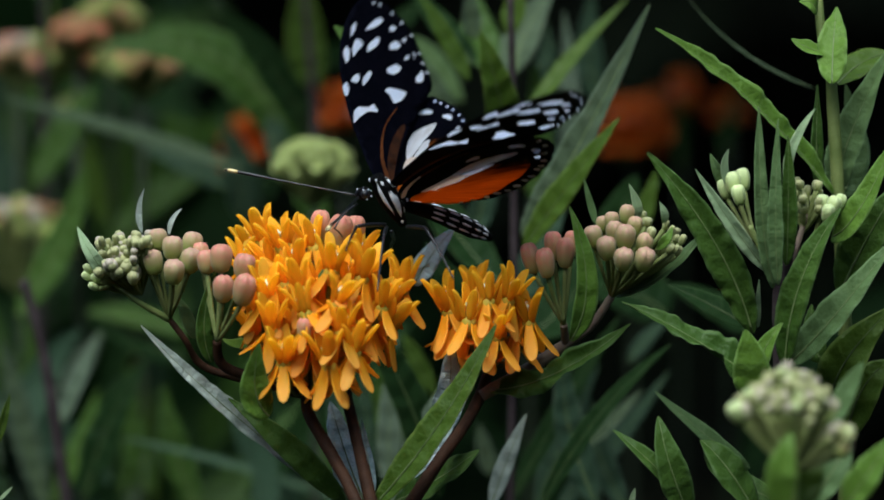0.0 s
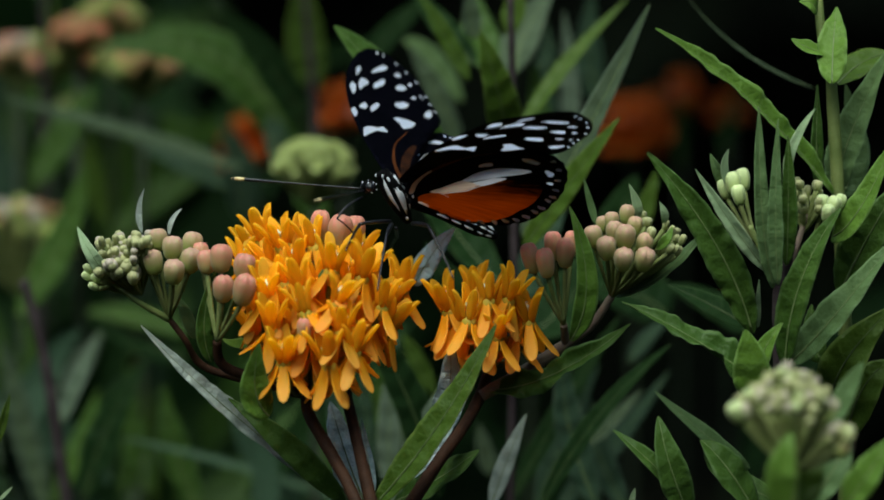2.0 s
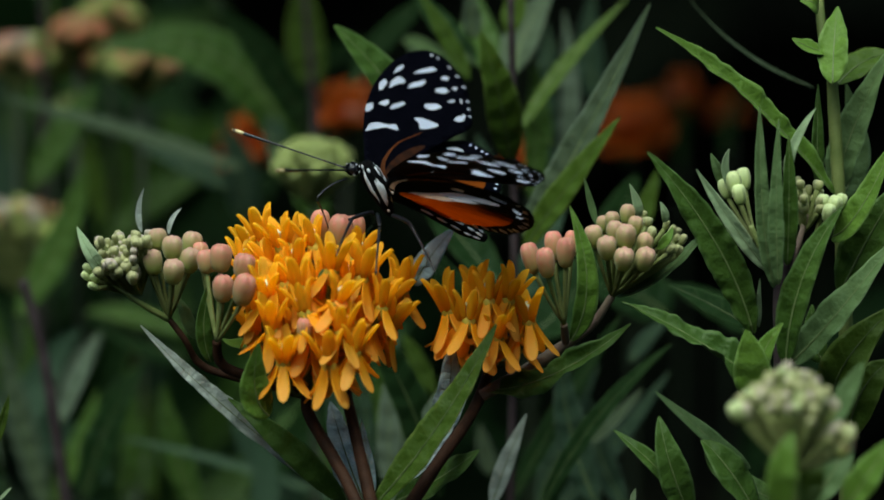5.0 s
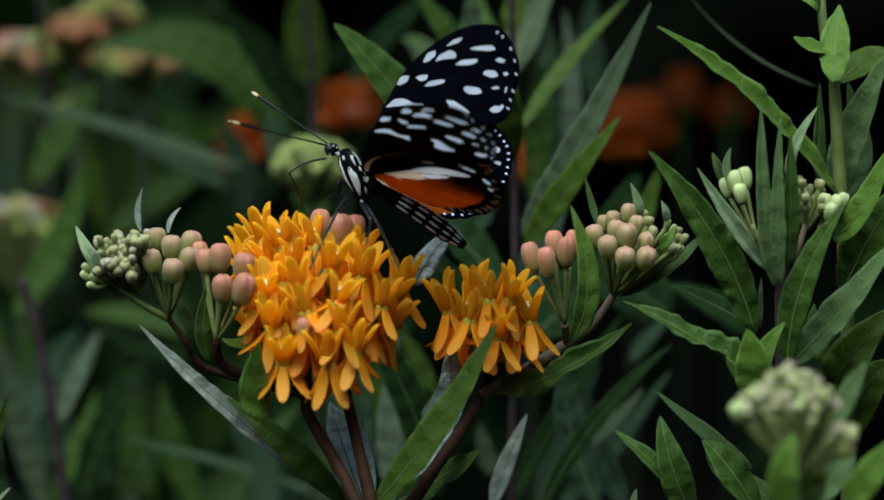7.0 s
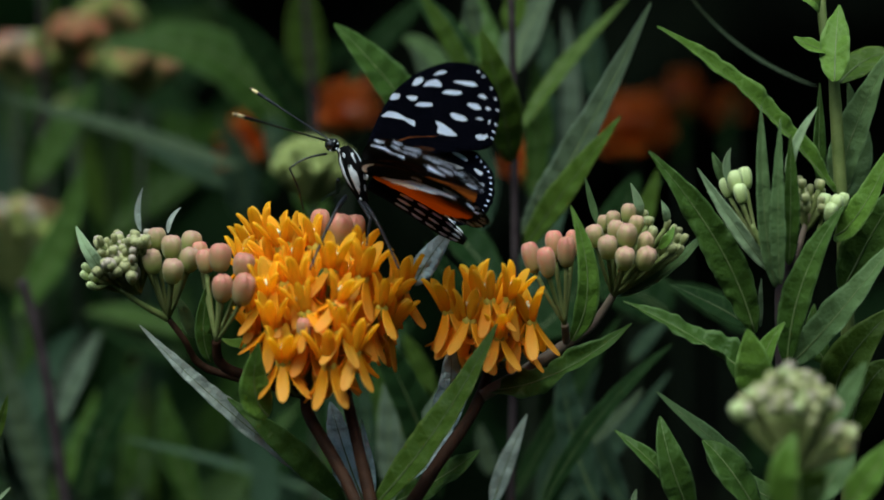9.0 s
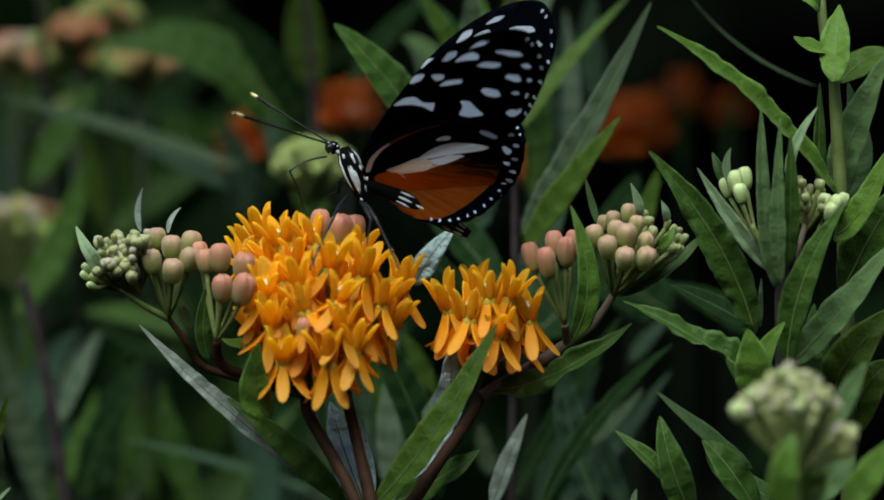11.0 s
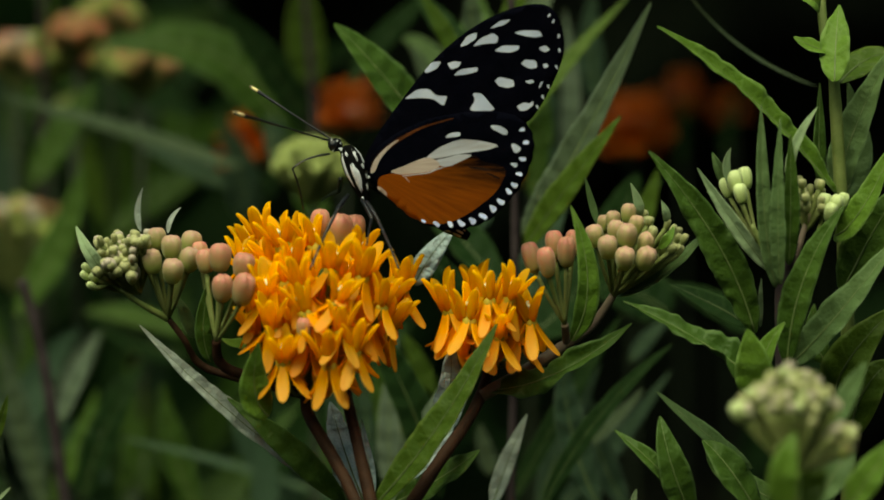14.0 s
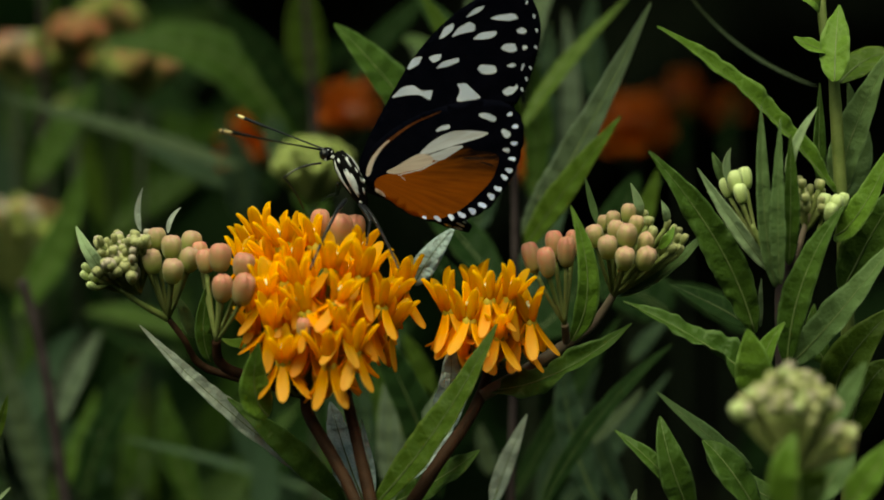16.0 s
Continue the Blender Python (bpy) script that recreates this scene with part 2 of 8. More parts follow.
LEG_BLACK = plain_material("leg_black", (0.003, 0.003, 0.005), (0.008, 0.009, 0.014), 900, 0.30, 0.5)
SOIL = plain_material("garden_soil", (0.008, 0.008, 0.005), (0.018, 0.018, 0.010), 12, 0.95, 0.02, 0.8, 0.02)
# near-black green: the thicket's deep shade is put into this colour
THICKET_SHADE = plain_material("shaded_thicket", (0.001, 0.0015, 0.001), (0.004, 0.007, 0.003), 5, 0.95, 0.05, 0.8, 0.05)


# ---- building helpers ----
def part(name, me, mat, parent=None, label="", m=None):
    """Links a mesh as one object under a thing or a part. Without m, the mesh is in world space."""
    if isinstance(me, bmesh.types.BMesh):
        data = bpy.data.meshes.new(name)
        me.to_mesh(data)
        me.free()
        me = data
    if not me.materials:
        me.materials.append(mat)
    ob = new(name, me)
    if parent is not None:
        ob.parent = parent
        if m is None and parent.type == "EMPTY":
            ob.matrix_parent_inverse = Matrix.Translation(-parent.location)
    if m is not None:
        ob.matrix_basis = m
    return tagged(ob, label) if label else ob


def root_of(name, at, label, category, group="", kind=""):
    ob = new(name)
    ob.location = at
    ob.empty_display_size = 0.02
    return tagged(ob, label, category, group, kind)


def mesh_of(name, verts, faces, uvs=None, smooth=True):
    me = bpy.data.meshes.new(name)
    me.from_pydata([tuple(v) for v in verts], [], faces)
    if uvs is not None:
        layer = me.uv_layers.new(name="UVMap")
        idx = np.empty(len(me.loops), dtype=np.int32)
        me.loops.foreach_get("vertex_index", idx)
        layer.data.foreach_set("uv", np.asarray(uvs, dtype=np.float32)[idx].ravel())
    if smooth:
        me.polygons.foreach_set("use_smooth", [True] * len(me.polygons))
    me.update()
    return me


def spline(points, n):
    """n + 1 places along a smooth line through the points; spans of any length stay smooth."""
    p = [Vector(q) for q in points]
    way = []
    for i in range(len(p)):
        d = Vector()
        for u, v in ((i - 1, i), (i, i + 1)):
            if 0 <= u and v < len(p):
                s = p[v] - p[u]
                d += s / max(1e-9, s.length_squared)
        way.append(d.normalized())
    out, spans = [], len(p) - 1
    for k in range(n + 1):
        u = k / n * spans
        i = min(int(u), spans - 1)
        t = u - i
        r = (p[i + 1] - p[i]).length
        out.append(p[i] * (2 * t ** 3 - 3 * t * t + 1) + way[i] * (r * (t ** 3 - 2 * t * t + t)) + p[i + 1] * (3 * t * t - 2 * t ** 3) + way[i + 1] * (r * (t ** 3 - t * t)))
    return out


def tube_mesh(name, points, radii, n=16, sides=8, bumps=0.0):
    line = spline(points, n)
    verts, faces = [], []
    ref = Vector((0.3, -0.9, 0.2))
    for i, c in enumerate(line):
        tan = (line[min(i + 1, n)] - line[max(i - 1, 0)]).normalized()
        side = tan.cross(ref).normalized()
        other = side.cross(tan)
        u = i / n * (len(radii) - 1)
        k = min(int(u), len(radii) - 2)
        r = radii[k] * (1 - u + k) + radii[k + 1] * (u - k)
        r *= 1 + bumps * noise.noise(c * 300)
        for j in range(sides):
            a = 2 * math.pi * j / sides
            verts.append(c + side * (r * math.cos(a)) + other * (r * math.sin(a)))
    for i in range(n):
        for j in range(sides):
            k = (j + 1) % sides
            faces.append((i * sides + j, i * sides + k, (i + 1) * sides + k, (i + 1) * sides + j))
    faces.append(tuple(reversed(range(sides))))
    faces.append(tuple(range(n * sides, (n + 1) * sides)))
    return mesh_of(name, verts, faces)


def leaf_grid(base, bend, tip, width, face, fold, wave, nu, nv, rng, curl=0.0, blunt=1.0):
    """Rows of places across a lanceolate blade, from its base to its tip."""
    base, bend, tip = Vector(base), Vector(bend), Vector(tip)
    ctrl = bend * 2 - (base + tip) * 0.5
    length = (tip - base).length
    ph, ph2 = rng.uniform(0, 6), rng.uniform(0, 6)
    face = Vector(face).normalized()
    rows = []
    for i in range(nu + 1):
        s = i / nu
        c = base * (1 - s) ** 2 + ctrl * (2 * s * (1 - s)) + tip * s * s
        tan = ((ctrl - base) * (1 - s) + (tip - ctrl) * s).normalized()
        side = tan.cross(face).normalized()
        up = side.cross(tan).normalized()
        w = width * 0.5 * max(0.02, (math.sin(math.pi * min(1, s ** (0.75 * blunt)) * 0.97 + 0.06) ** 0.85))
        row = []
        for j in range(nv + 1):
            v = 2 * j / nv - 1
            edge = abs(v) ** 2
            lift = abs(v) * w * fold + curl * w * v * v
            ripple = wave * w * edge * (math.sin(s * length * 430 + ph + (2 if v > 0 else 0)) * 0.5 + 1.4 * noise.noise((s * length * 260, v * 1.5, ph)) + 0.5 * noise.noise((s * length * 700, v * 2.5, ph2)))
            quilt = 0.04 * w * math.sin((s * length * 100 - 0.6 * abs(v) * w * 100) * 2 * math.pi * 1.9) * min(1, abs(v) * 3) * (1 - abs(v) ** 3)
            scallop = abs(math.sin(s * length * 820 + (1.3 if v > 0 else 0) + ph))
            ripple += 0.42 * wave * w * edge * (scallop - 0.6)
            wob = 1 + 0.10 * noise.noise((s * length * 190, 3 if v > 0 else 8, ph2)) + min(0.09, 0.25 * wave) * (scallop - 0.6)
            row.append(c + side * (v * w * wob) + up * (lift + ripple + quilt))
        rows.append(row)
    return rows, length


def leaf_mesh(base, bend, tip, width, face, fold, wave, rng, nu=72, nv=8, thick=0.00025, curl=0.0, blunt=1.0):
    rows, length = leaf_grid(base, bend, tip, width, face, fold, wave, nu, nv, rng, curl, blunt)
    verts, uvs, faces = [], [], []
    f = Vector(face).normalized()
    for lay in (0, 1):
        for i, row in enumerate(rows):
            for j, p in enumerate(row):
                v = 2 * j / nv - 1
                verts.append(p - f * (thick * lay * (1 - 0.7 * abs(v))))
                uvs.append((i / nu * length * 100, v * width * 50))
    m = nv + 1
    off = m * (nu + 1)
    for i in range(nu):
        for j in range(nv):
            a = i * m + j
            faces.append((a, a + m, a + m + 1, a + 1))
            faces.append((a + off, a + off + 1, a + off + m + 1, a + off + m))
    for i in range(nu):
        for j in (0, nv):
            a = i * m + j
            q = (a, a + off, a + off + m, a + m)
            faces.append(q if j == 0 else q[::-1])
    me = mesh_of("leaf", verts, faces, uvs)
    me.attributes.new("margin", "FLOAT", "POINT").data.foreach_set("value", [abs(2 * j / nv - 1) for lay in (0, 1) for row in rows for j in range(nv + 1)])
    return me, rows


leaf_rng = random.Random(4)


def leaf(plant, kind, base, bend, tip, width, face=(0.1, -0.75, 0.65), fold=0.25, wave=0.2, rib=True, label="", curl=0.0, blunt=1.0):
    """A leaf of a plant, with its midrib. Places in metres, width in millimetres."""
    me, rows = leaf_mesh(base, bend, tip, width * 0.001, face, fold, wave, leaf_rng, curl=curl, blunt=blunt)
    ob = part("leaf", me, LEAF[kind], plant, label)
    if rib:
        mid = [r[len(r) // 2] + Vector(face).normalized() * 0.00006 for r in rows]
        me = tube_mesh("midrib", mid[::9], [width * 0.000032, width * 0.000018, 0.00002], 20, 6)
        part("midrib", me, MIDRIB_DARK if kind in ("dark", "olive") else MIDRIB, ob)
    return ob


def stem(plant, mat, radii, *points, name="stem", label=""):
    return part(name, tube_mesh(name, points, [r * 0.001 for r in radii], max(10, 6 * len(points)), 10, 0.12), mat, plant, label)


def down_to_ground(p, lean=0.02):
    """Places from a stem's lower end to the soil."""
    x, y, z = p
    return (x + lean * 0.4, y + 0.01, z * 0.55), (x + lean, y + 0.02, -0.01)


# ---- flower pieces, built once and shared ----
def blade_piece(name, length, width, bow, cup, nu=8, nv=4, thick=0.0004, flare=0.0, waist=0.4, widest=0.5):
    """A petal-like piece with a rounded tip that rises along z from the origin, bowing towards +x."""
    verts, faces = [], []
    for lay in (0, 1):
        for i in range(nu + 1):
            s = 1 - (1 - i / nu) ** 1.35
            grow = waist + (1 - waist) * math.sin(math.pi * 0.5 * min(1.0, s / widest))
            w = width * 0.5 * grow * math.sqrt(max(0.02, 1 - max(0.0, (s - widest) / (1 - widest)) ** 2.6))
            x = bow * length * s * s + flare * length * s
            for j in range(nv + 1):
                v = 2 * j / nv - 1
                verts.append((x - cup * w * v * v + thick * (0.5 - lay) * (1 - 0.6 * abs(v)), v * w, s * length))
    m, off = nv + 1, (nv + 1) * (nu + 1)
    for i in range(nu):
        for j in range(nv):
            a = i * m + j
            faces.append((a, a + 1, a + m + 1, a + m))
            faces.append((a + off, a + off + m, a + off + m + 1, a + off + 1))
        for j in (0, nv):
            a = i * m + j
            q = (a, a + m, a + off + m, a + off)
            faces.append(q if j == 0 else q[::-1])
    for i in (0, nu):
        for j in range(nv):
            a = i * m + j
            q = (a, a + off, a + off + 1, a + 1)
            faces.append(q if i == 0 else q[::-1])
    return mesh_of(name, verts, faces)


def turned_mesh(name, profile, sides=12, lobes=0, depth=0.0):
    """A turned solid from (radius, height) steps, with lengthwise lobes."""
    verts, faces = [], []
    for r, h in profile:
        for j in range(sides):
            a = 2 * math.pi * j / sides
            rr = r * (1 - depth * abs(math.sin(a * lobes * 0.5)) ** 7) if lobes else r
            verts.append((rr * math.cos(a), rr * math.sin(a), h))
    n = len(profile)
    for i in range(n - 1):
        for j in range(sides):
            k = (j + 1) % sides
            faces.append((i * sides + j, i * sides + k, (i + 1) * sides + k, (i + 1) * sides + j))
    faces.append(tuple(reversed(range(sides))))
    faces.append(tuple(range((n - 1) * sides, n * sides)))
    return mesh_of(name, verts, faces)


PETAL_MESH = blade_piece("petal", 0.0074, 0.0025, 0.32, -0.24, nu=10, waist=0.45, widest=0.58)
HOOD_MESH = blade_piece("hood", 0.0064, 0.0021, 0.10, 0.50, nu=10, nv=6, thick=0.0007, flare=0.15, waist=0.55, widest=0.52)
HORN_MESH = blade_piece("horn", 0.0034, 0.0006, -0.35, 0.2, 5, 2, 0.0004)
HOOD_RED_MESH, PETAL_RED_MESH, HORN_RED_MESH = HOOD_MESH.copy(), PETAL_MESH.copy(), HORN_MESH.copy()
for red_mesh in (HOOD_RED_MESH, PETAL_RED_MESH, HORN_RED_MESH):
    red_mesh.materials.append(HOOD_RED)
COLUMN_MESH = turned_mesh("flower", [(0.0005, -0.0026), (0.0009, -0.0018), (0.0014, -0.0006), (0.0014, 0.0004), (0.0009, 0.0012), (0.0009, 0.0024), (0.0013, 0.0029), (0.0013, 0.0034), (0.0009, 0.0037), (0.0003, 0.0038)], 10)


def bud_mesh():
    """A closed bud, one unit high: five-angled, widest above the middle, with a crown of five blunt corners."""
    verts, faces, sides = [], [], 30
    rings = ((0.10, -0.50), (0.25, -0.47), (0.35, -0.38), (0.42, -0.24), (0.46, -0.08), (0.485, 0.08), (0.475, 0.20), (0.43, 0.32), (0.35, 0.41), (0.24, 0.465), (0.12, 0.49), (0.02, 0.49))
    for r, h in rings:
        up = (h + 0.5) ** 1.5
        for k in range(sides):
            a = 2 * math.pi * k / sides
            groove = abs(math.sin(a * 2.5)) ** 5
            corner = 0.5 + 0.5 * math.cos(5 * a)
            rr = r * (1 - (0.05 + 0.09 * up) * groove + 0.03 * corner)
            verts.append((rr * math.cos(a), rr * math.sin(a), h + 0.035 * up * corner * min(1.0, r * 3)))
    n = len(rings)
    for i in range(n - 1):
        for k in range(sides):
            q = (k + 1) % sides
            faces.append((i * sides + k, i * sides + q, (i + 1) * sides + q, (i + 1) * sides + k))
    faces.append(tuple(reversed(range(sides))))
    faces.append(tuple(range((n - 1) * sides, n * sides)))
    return mesh_of("bud", verts, faces)


BUD_MESH = bud_mesh()
flower_rng = random.Random(11)


def flower(plant, node, at, lean=(0, 0, 1), size=1.0, spread=0.0, pedicel=True, hood=None, petal=None, horn=None):
    """An open milkweed flower: five petals bent back, five upright hoods with horns round a pale column."""
    axis = (Vector(lean).normalized() + Vector((flower_rng.uniform(-0.25, 0.25), flower_rng.uniform(-0.2, 0.15), 0))).normalized()
    size *= flower_rng.uniform(0.88, 1.06)
    at = Vector(at) - Vector((0, 0, 0.0024))
    turn = Vector((0, 0, 1)).rotation_difference(axis).to_matrix().to_4x4()
    m = Matrix.Translation(at) @ turn @ pose(0, 0, 0, 0, 0, flower_rng.uniform(0, 72)) @ Matrix.Scale(size, 4)
    ob = part("flower", COLUMN_MESH, COLUMN, plant, m=Matrix.Translation(-plant.location) @ m)
    for k in range(5):
        a = 72 * k + flower_rng.uniform(-7, 7)
        part("petal", petal or PETAL_MESH, PETAL, ob, m=pose(0, 0, 0, 0, 0, a + 36) @ pose(0.0010, 0, -0.0002, 0, flower_rng.uniform(146, 176) - spread, 0) @ pose(0, 0, 0, 0, 0, 180))
        part("hood", hood or HOOD_MESH, HOOD, ob, m=pose(0, 0, 0, 0, 0, a) @ pose(0.0012, 0, 0.0003, 0, flower_rng.uniform(-3, 15), 0) @ Matrix.Scale(flower_rng.uniform(0.9, 1.1), 4))
        part("horn", horn or HORN_MESH, HOOD, ob, m=pose(0, 0, 0, 0, 0, a) @ pose(0.0014, 0, 0.0012, 0, 6, 0))
    if pedicel:
        low = at - axis * 0.0016 * size
        mid = (low + Vector(node)) * 0.5 - Vector((0, 0, 0.001)) + (axis * -0.002)
        part("pedicel", tube_mesh("pedicel", [node, mid, low], [0.0004, 0.00035, 0.0005], 8, 6), PEDICEL, plant)
    return ob


def bud(plant, mat, node, at, width, height, lean=None, stalk=PEDICEL):
    """A closed five-ribbed bud on its pedicel; width and height in millimetres."""
    at, node = Vector(at), Vector(node)
    axis = Vector(lean).normalized() if lean else (at - node).normalized() * 0.6 + Vector((0, 0, 0.5))
    turn = Vector((0, 0, 1)).rotation_difference(axis.normalized()).to_matrix().to_4x4()
    m = Matrix.Translation(at) @ turn @ pose(0, 0, 0, 0, 0, flower_rng.uniform(0, 72)) @ Matrix.Diagonal((width * 0.001, width * 0.001, height * 0.001, 1))
    data = BUD_MESH.copy() if BUD_MESH.materials and BUD_MESH.materials[0] != mat else BUD_MESH
    if data is not BUD_MESH:
        key = "bud_" + mat.name
        data = bpy.data.meshes.get(key) or data
        if data.name != key:
            data.name = key
            data.materials.clear()
    ob = part("bud", data, mat, plant, m=Matrix.Translation(-plant.location) @ m)
    low = at - axis.normalized() * height * 0.00045
    mid = low * 0.5 + node * 0.5 - axis.normalized() * 0.0008
    part("pedicel", tube_mesh("pedicel", [node, mid, low], [0.0004, 0.0004, 0.0005], 6, 6), stalk, plant)
    return ob


# ---- ground and distance ----
def ground_mesh():
    rng = random.Random(2)
    xs = [-60, -20, -8, -4, -2, -1, -0.5, 0, 0.5, 1, 2, 4, 8, 20, 60]
    ys = [-60, -20, -8, -4, -2, -1, -0.5, 0, 0.5, 1, 2, 4, 8, 20, 60]
    verts = [(x, y, rng.uniform(-0.012, 0.012) if max(abs(x), abs(y)) < 5 else 0) for y in ys for x in xs]
    n = len(xs)
    faces = [(j * n + i, j * n + i + 1, (j + 1) * n + i + 1, (j + 1) * n + i) for j in range(n - 1) for i in range(n - 1)]
    return mesh_of("ground", verts, faces)


tagged(part("ground", ground_mesh(), SOIL), "dark damp garden soil under the plants", "ground", kind="structure")


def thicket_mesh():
    """An added rough wall of growth that closes the place on every side, coloured near-black for shade."""
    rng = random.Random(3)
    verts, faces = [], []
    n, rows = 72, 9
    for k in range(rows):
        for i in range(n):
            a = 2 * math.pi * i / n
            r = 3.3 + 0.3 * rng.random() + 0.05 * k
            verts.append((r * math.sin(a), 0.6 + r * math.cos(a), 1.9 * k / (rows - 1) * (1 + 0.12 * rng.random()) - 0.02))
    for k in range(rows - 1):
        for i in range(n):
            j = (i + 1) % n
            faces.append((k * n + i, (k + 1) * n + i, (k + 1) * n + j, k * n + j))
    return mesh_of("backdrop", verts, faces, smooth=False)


tagged(part("backdrop", thicket_mesh(), THICKET_SHADE), "near-black wall of growth round the flower bed, shade in its colour", "backdrop", kind="structure")


# ---- the milkweed in bloom, its umbels and leaves ----
plant = root_of("milkweed_plant", (0.0, 0.02, 0), "blooming milkweed with orange umbels and pink buds", "plant")
MAIN = Vector((-0.0258, 0.006, 0.57271))
stem(plant, STEM_BROWN, (1.0, 1.15, 1.3, 2.5), MAIN, (-0.02553, -0.002, 0.56955), (-0.02163, -0.01, 0.56370), (-0.01762, -0.016, 0.55748), *down_to_ground((-0.01602, -0.018, 0.55437)), label="dark brown stem")
stem(plant, STEM_BROWN, (1.0, 1.2, 1.4, 2.4), (-0.01989, 0.008, 0.57792), (-0.01662, -0.007, 0.56671), (-0.0131, -0.016, 0.55292), *down_to_ground((-0.01225, -0.017, 0.55093), 0.0), label="reddish stem")
stem(plant, STEM_BROWN, (1.1, 1.2, 1.5, 2.4), (0.00951, 0.008, 0.57792), (0.00711, 0.004, 0.57132), (-0.00149, -0.008, 0.55932), (-0.00732, -0.012, 0.55076), *down_to_ground((-0.00892, -0.012, 0.54808), -0.02), label="dark brown stem")
stem(plant, STEM_MAUVE, (0.8, 1.0, 1.2, 1.2), (0.03237, 0.004, 0.5908), (0.02865, 0.005, 0.58529), (0.0233, 0.006, 0.58118), (0.01683, 0.006, 0.57684), (0.00732, 0.004, 0.57164), label="mauve side branch")
stem(plant, STEM_MAUVE, (0.7, 0.8), (0.02319, 0.002, 0.5856), (0.02362, 0.006, 0.58118), name="branch")
stem(plant, STEM_BROWN, (0.9, 1.0, 1.2), (-0.04258, -0.004, 0.583), (-0.04215, -0.002, 0.57902), (-0.03528, 0, 0.57535), (-0.02545, 0.005, 0.57174), label="brown side branch")
stem(plant, STEM_BROWN, (0.55, 0.65, 0.8), (-0.05196, 0.002, 0.58668), (-0.04876, 0.002, 0.58236), (-0.04672, 0.004, 0.57836), (-0.03701, 0.003, 0.57458), name="branch")

# big orange umbel: the open crowns outside, then those between them
for fx, fy, fz in ((-0.03405, 0.0040, 0.60342), (-0.03040, -0.0031, 0.60316), (-0.03769, 0.0040, 0.59881), (-0.02425, -0.0031, 0.60316), (-0.02650, -0.0143, 0.59641), (-0.02551, -0.0166, 0.59200),
                   (-0.03186, -0.0147, 0.58865), (-0.01503, -0.0104, 0.59795), (-0.01124, -0.0104, 0.59235), (-0.00776, 0.0019, 0.59428), (-0.01956, -0.0158, 0.59370), (-0.02962, -0.0163, 0.58271),
                   (-0.02110, -0.0177, 0.58244), (-0.01642, -0.0164, 0.58461), (-0.02067, -0.0122, 0.59948), (-0.03289, -0.0118, 0.59417), (-0.01870, -0.0171, 0.58847), (-0.02486, -0.0138, 0.58666)):
    flower(plant, MAIN, (fx, fy, fz), ((fx + 0.0235) * 16, fy * 10, 1), 1.03)
for fx, fy, fz in ((-0.03565, 0.0004, 0.59592), (-0.02763, -0.0038, 0.59950), (-0.01529, -0.0083, 0.58843), (-0.01373, -0.0058, 0.59223), (-0.01006, -0.0033, 0.58773), (-0.03526, -0.0051, 0.58685),
                   (-0.01848, -0.0063, 0.59653), (-0.02370, -0.0090, 0.59359), (-0.02900, -0.0085, 0.59143), (-0.03242, -0.0003, 0.59919), (-0.01645, -0.0010, 0.60032), (-0.02876, -0.0097, 0.58730),
                   (-0.02367, -0.0110, 0.58426), (-0.01947, -0.0105, 0.58315), (-0.01372, -0.0071, 0.58863), (-0.03552, -0.0035, 0.59095), (-0.02960, -0.0055, 0.59645), (-0.01740, -0.0079, 0.59296),
                   (-0.02268, -0.0072, 0.59661), (-0.00956, 0.0002, 0.59273), (-0.01376, -0.0039, 0.59524), (-0.02262, -0.0105, 0.58897), (-0.02824, 0.0025, 0.60322), (-0.03624, 0.0110, 0.60036)):
    flower(plant, MAIN, (fx, fy, fz), ((fx + 0.0235) * 20, fy * 12, 1), 0.97)
for fx, fy, fz, w, h in ((*(-0.02315, 0.002, 0.60424), 4.0, 6.4), (*(-0.01936, 0, 0.60333), 5.0, 6.8), (*(-0.01652, 0.003, 0.60329), 4.2, 6.0), (*(-0.02557, -0.017, 0.5868), 3.2, 4.2)):
    bud(plant, BUD_PINK, MAIN, (fx, fy, fz), w, h, (0.1, -0.1, 1))

# smaller orange umbel
SECOND = Vector((0.00908, 0.008, 0.57792))
for fx, fy, fz in ((0.00870, -0.0057, 0.59307), (0.00511, -0.0059, 0.58937), (0.01051, -0.0056, 0.58625), (0.01641, -0.0010, 0.58879), (0.00130, -0.0004, 0.59075), (0.01264, -0.0039, 0.59333),
                   (0.00653, 0.0010, 0.59266), (0.01420, 0.0004, 0.58629), (0.00322, -0.0001, 0.58794), (0.01016, 0.0012, 0.58943), (0.00749, 0.0012, 0.58460)):
    flower(plant, SECOND, (fx, fy, fz), ((fx - 0.0095) * 18, fy * 14, 1), 1.02)

# pink and green buds beside the big umbel
NODE_L, NODE_P = Vector((-0.05196, 0.002, 0.58668)), Vector((-0.0424, -0.008, 0.58342))
for bx, by, bz, w, h in ((*(-0.05403, 0.002, 0.60176), 3.8, 4.3), (*(-0.05104, -0.002, 0.6005), 4.0, 4.6), (*(-0.0475, 0.002, 0.60101), 4.0, 4.6), (*(-0.04758, -0.003, 0.59823), 4.0, 4.8)):
    bud(plant, BUD_TAN, NODE_L, (bx, by, bz), w, h)
for bx, by, bz, w, h in ((*(-0.05468, -0.002, 0.59782), 3.8, 4.8), (*(-0.05068, -0.005, 0.59627), 4.2, 4.8), (*(-0.05678, 0.003, 0.59952), 3.4, 4.2), (*(-0.04932, 0.004, 0.59889), 3.6, 4.4)):
    bud(plant, BUD_TAN, NODE_L, (bx, by, bz), w, h)
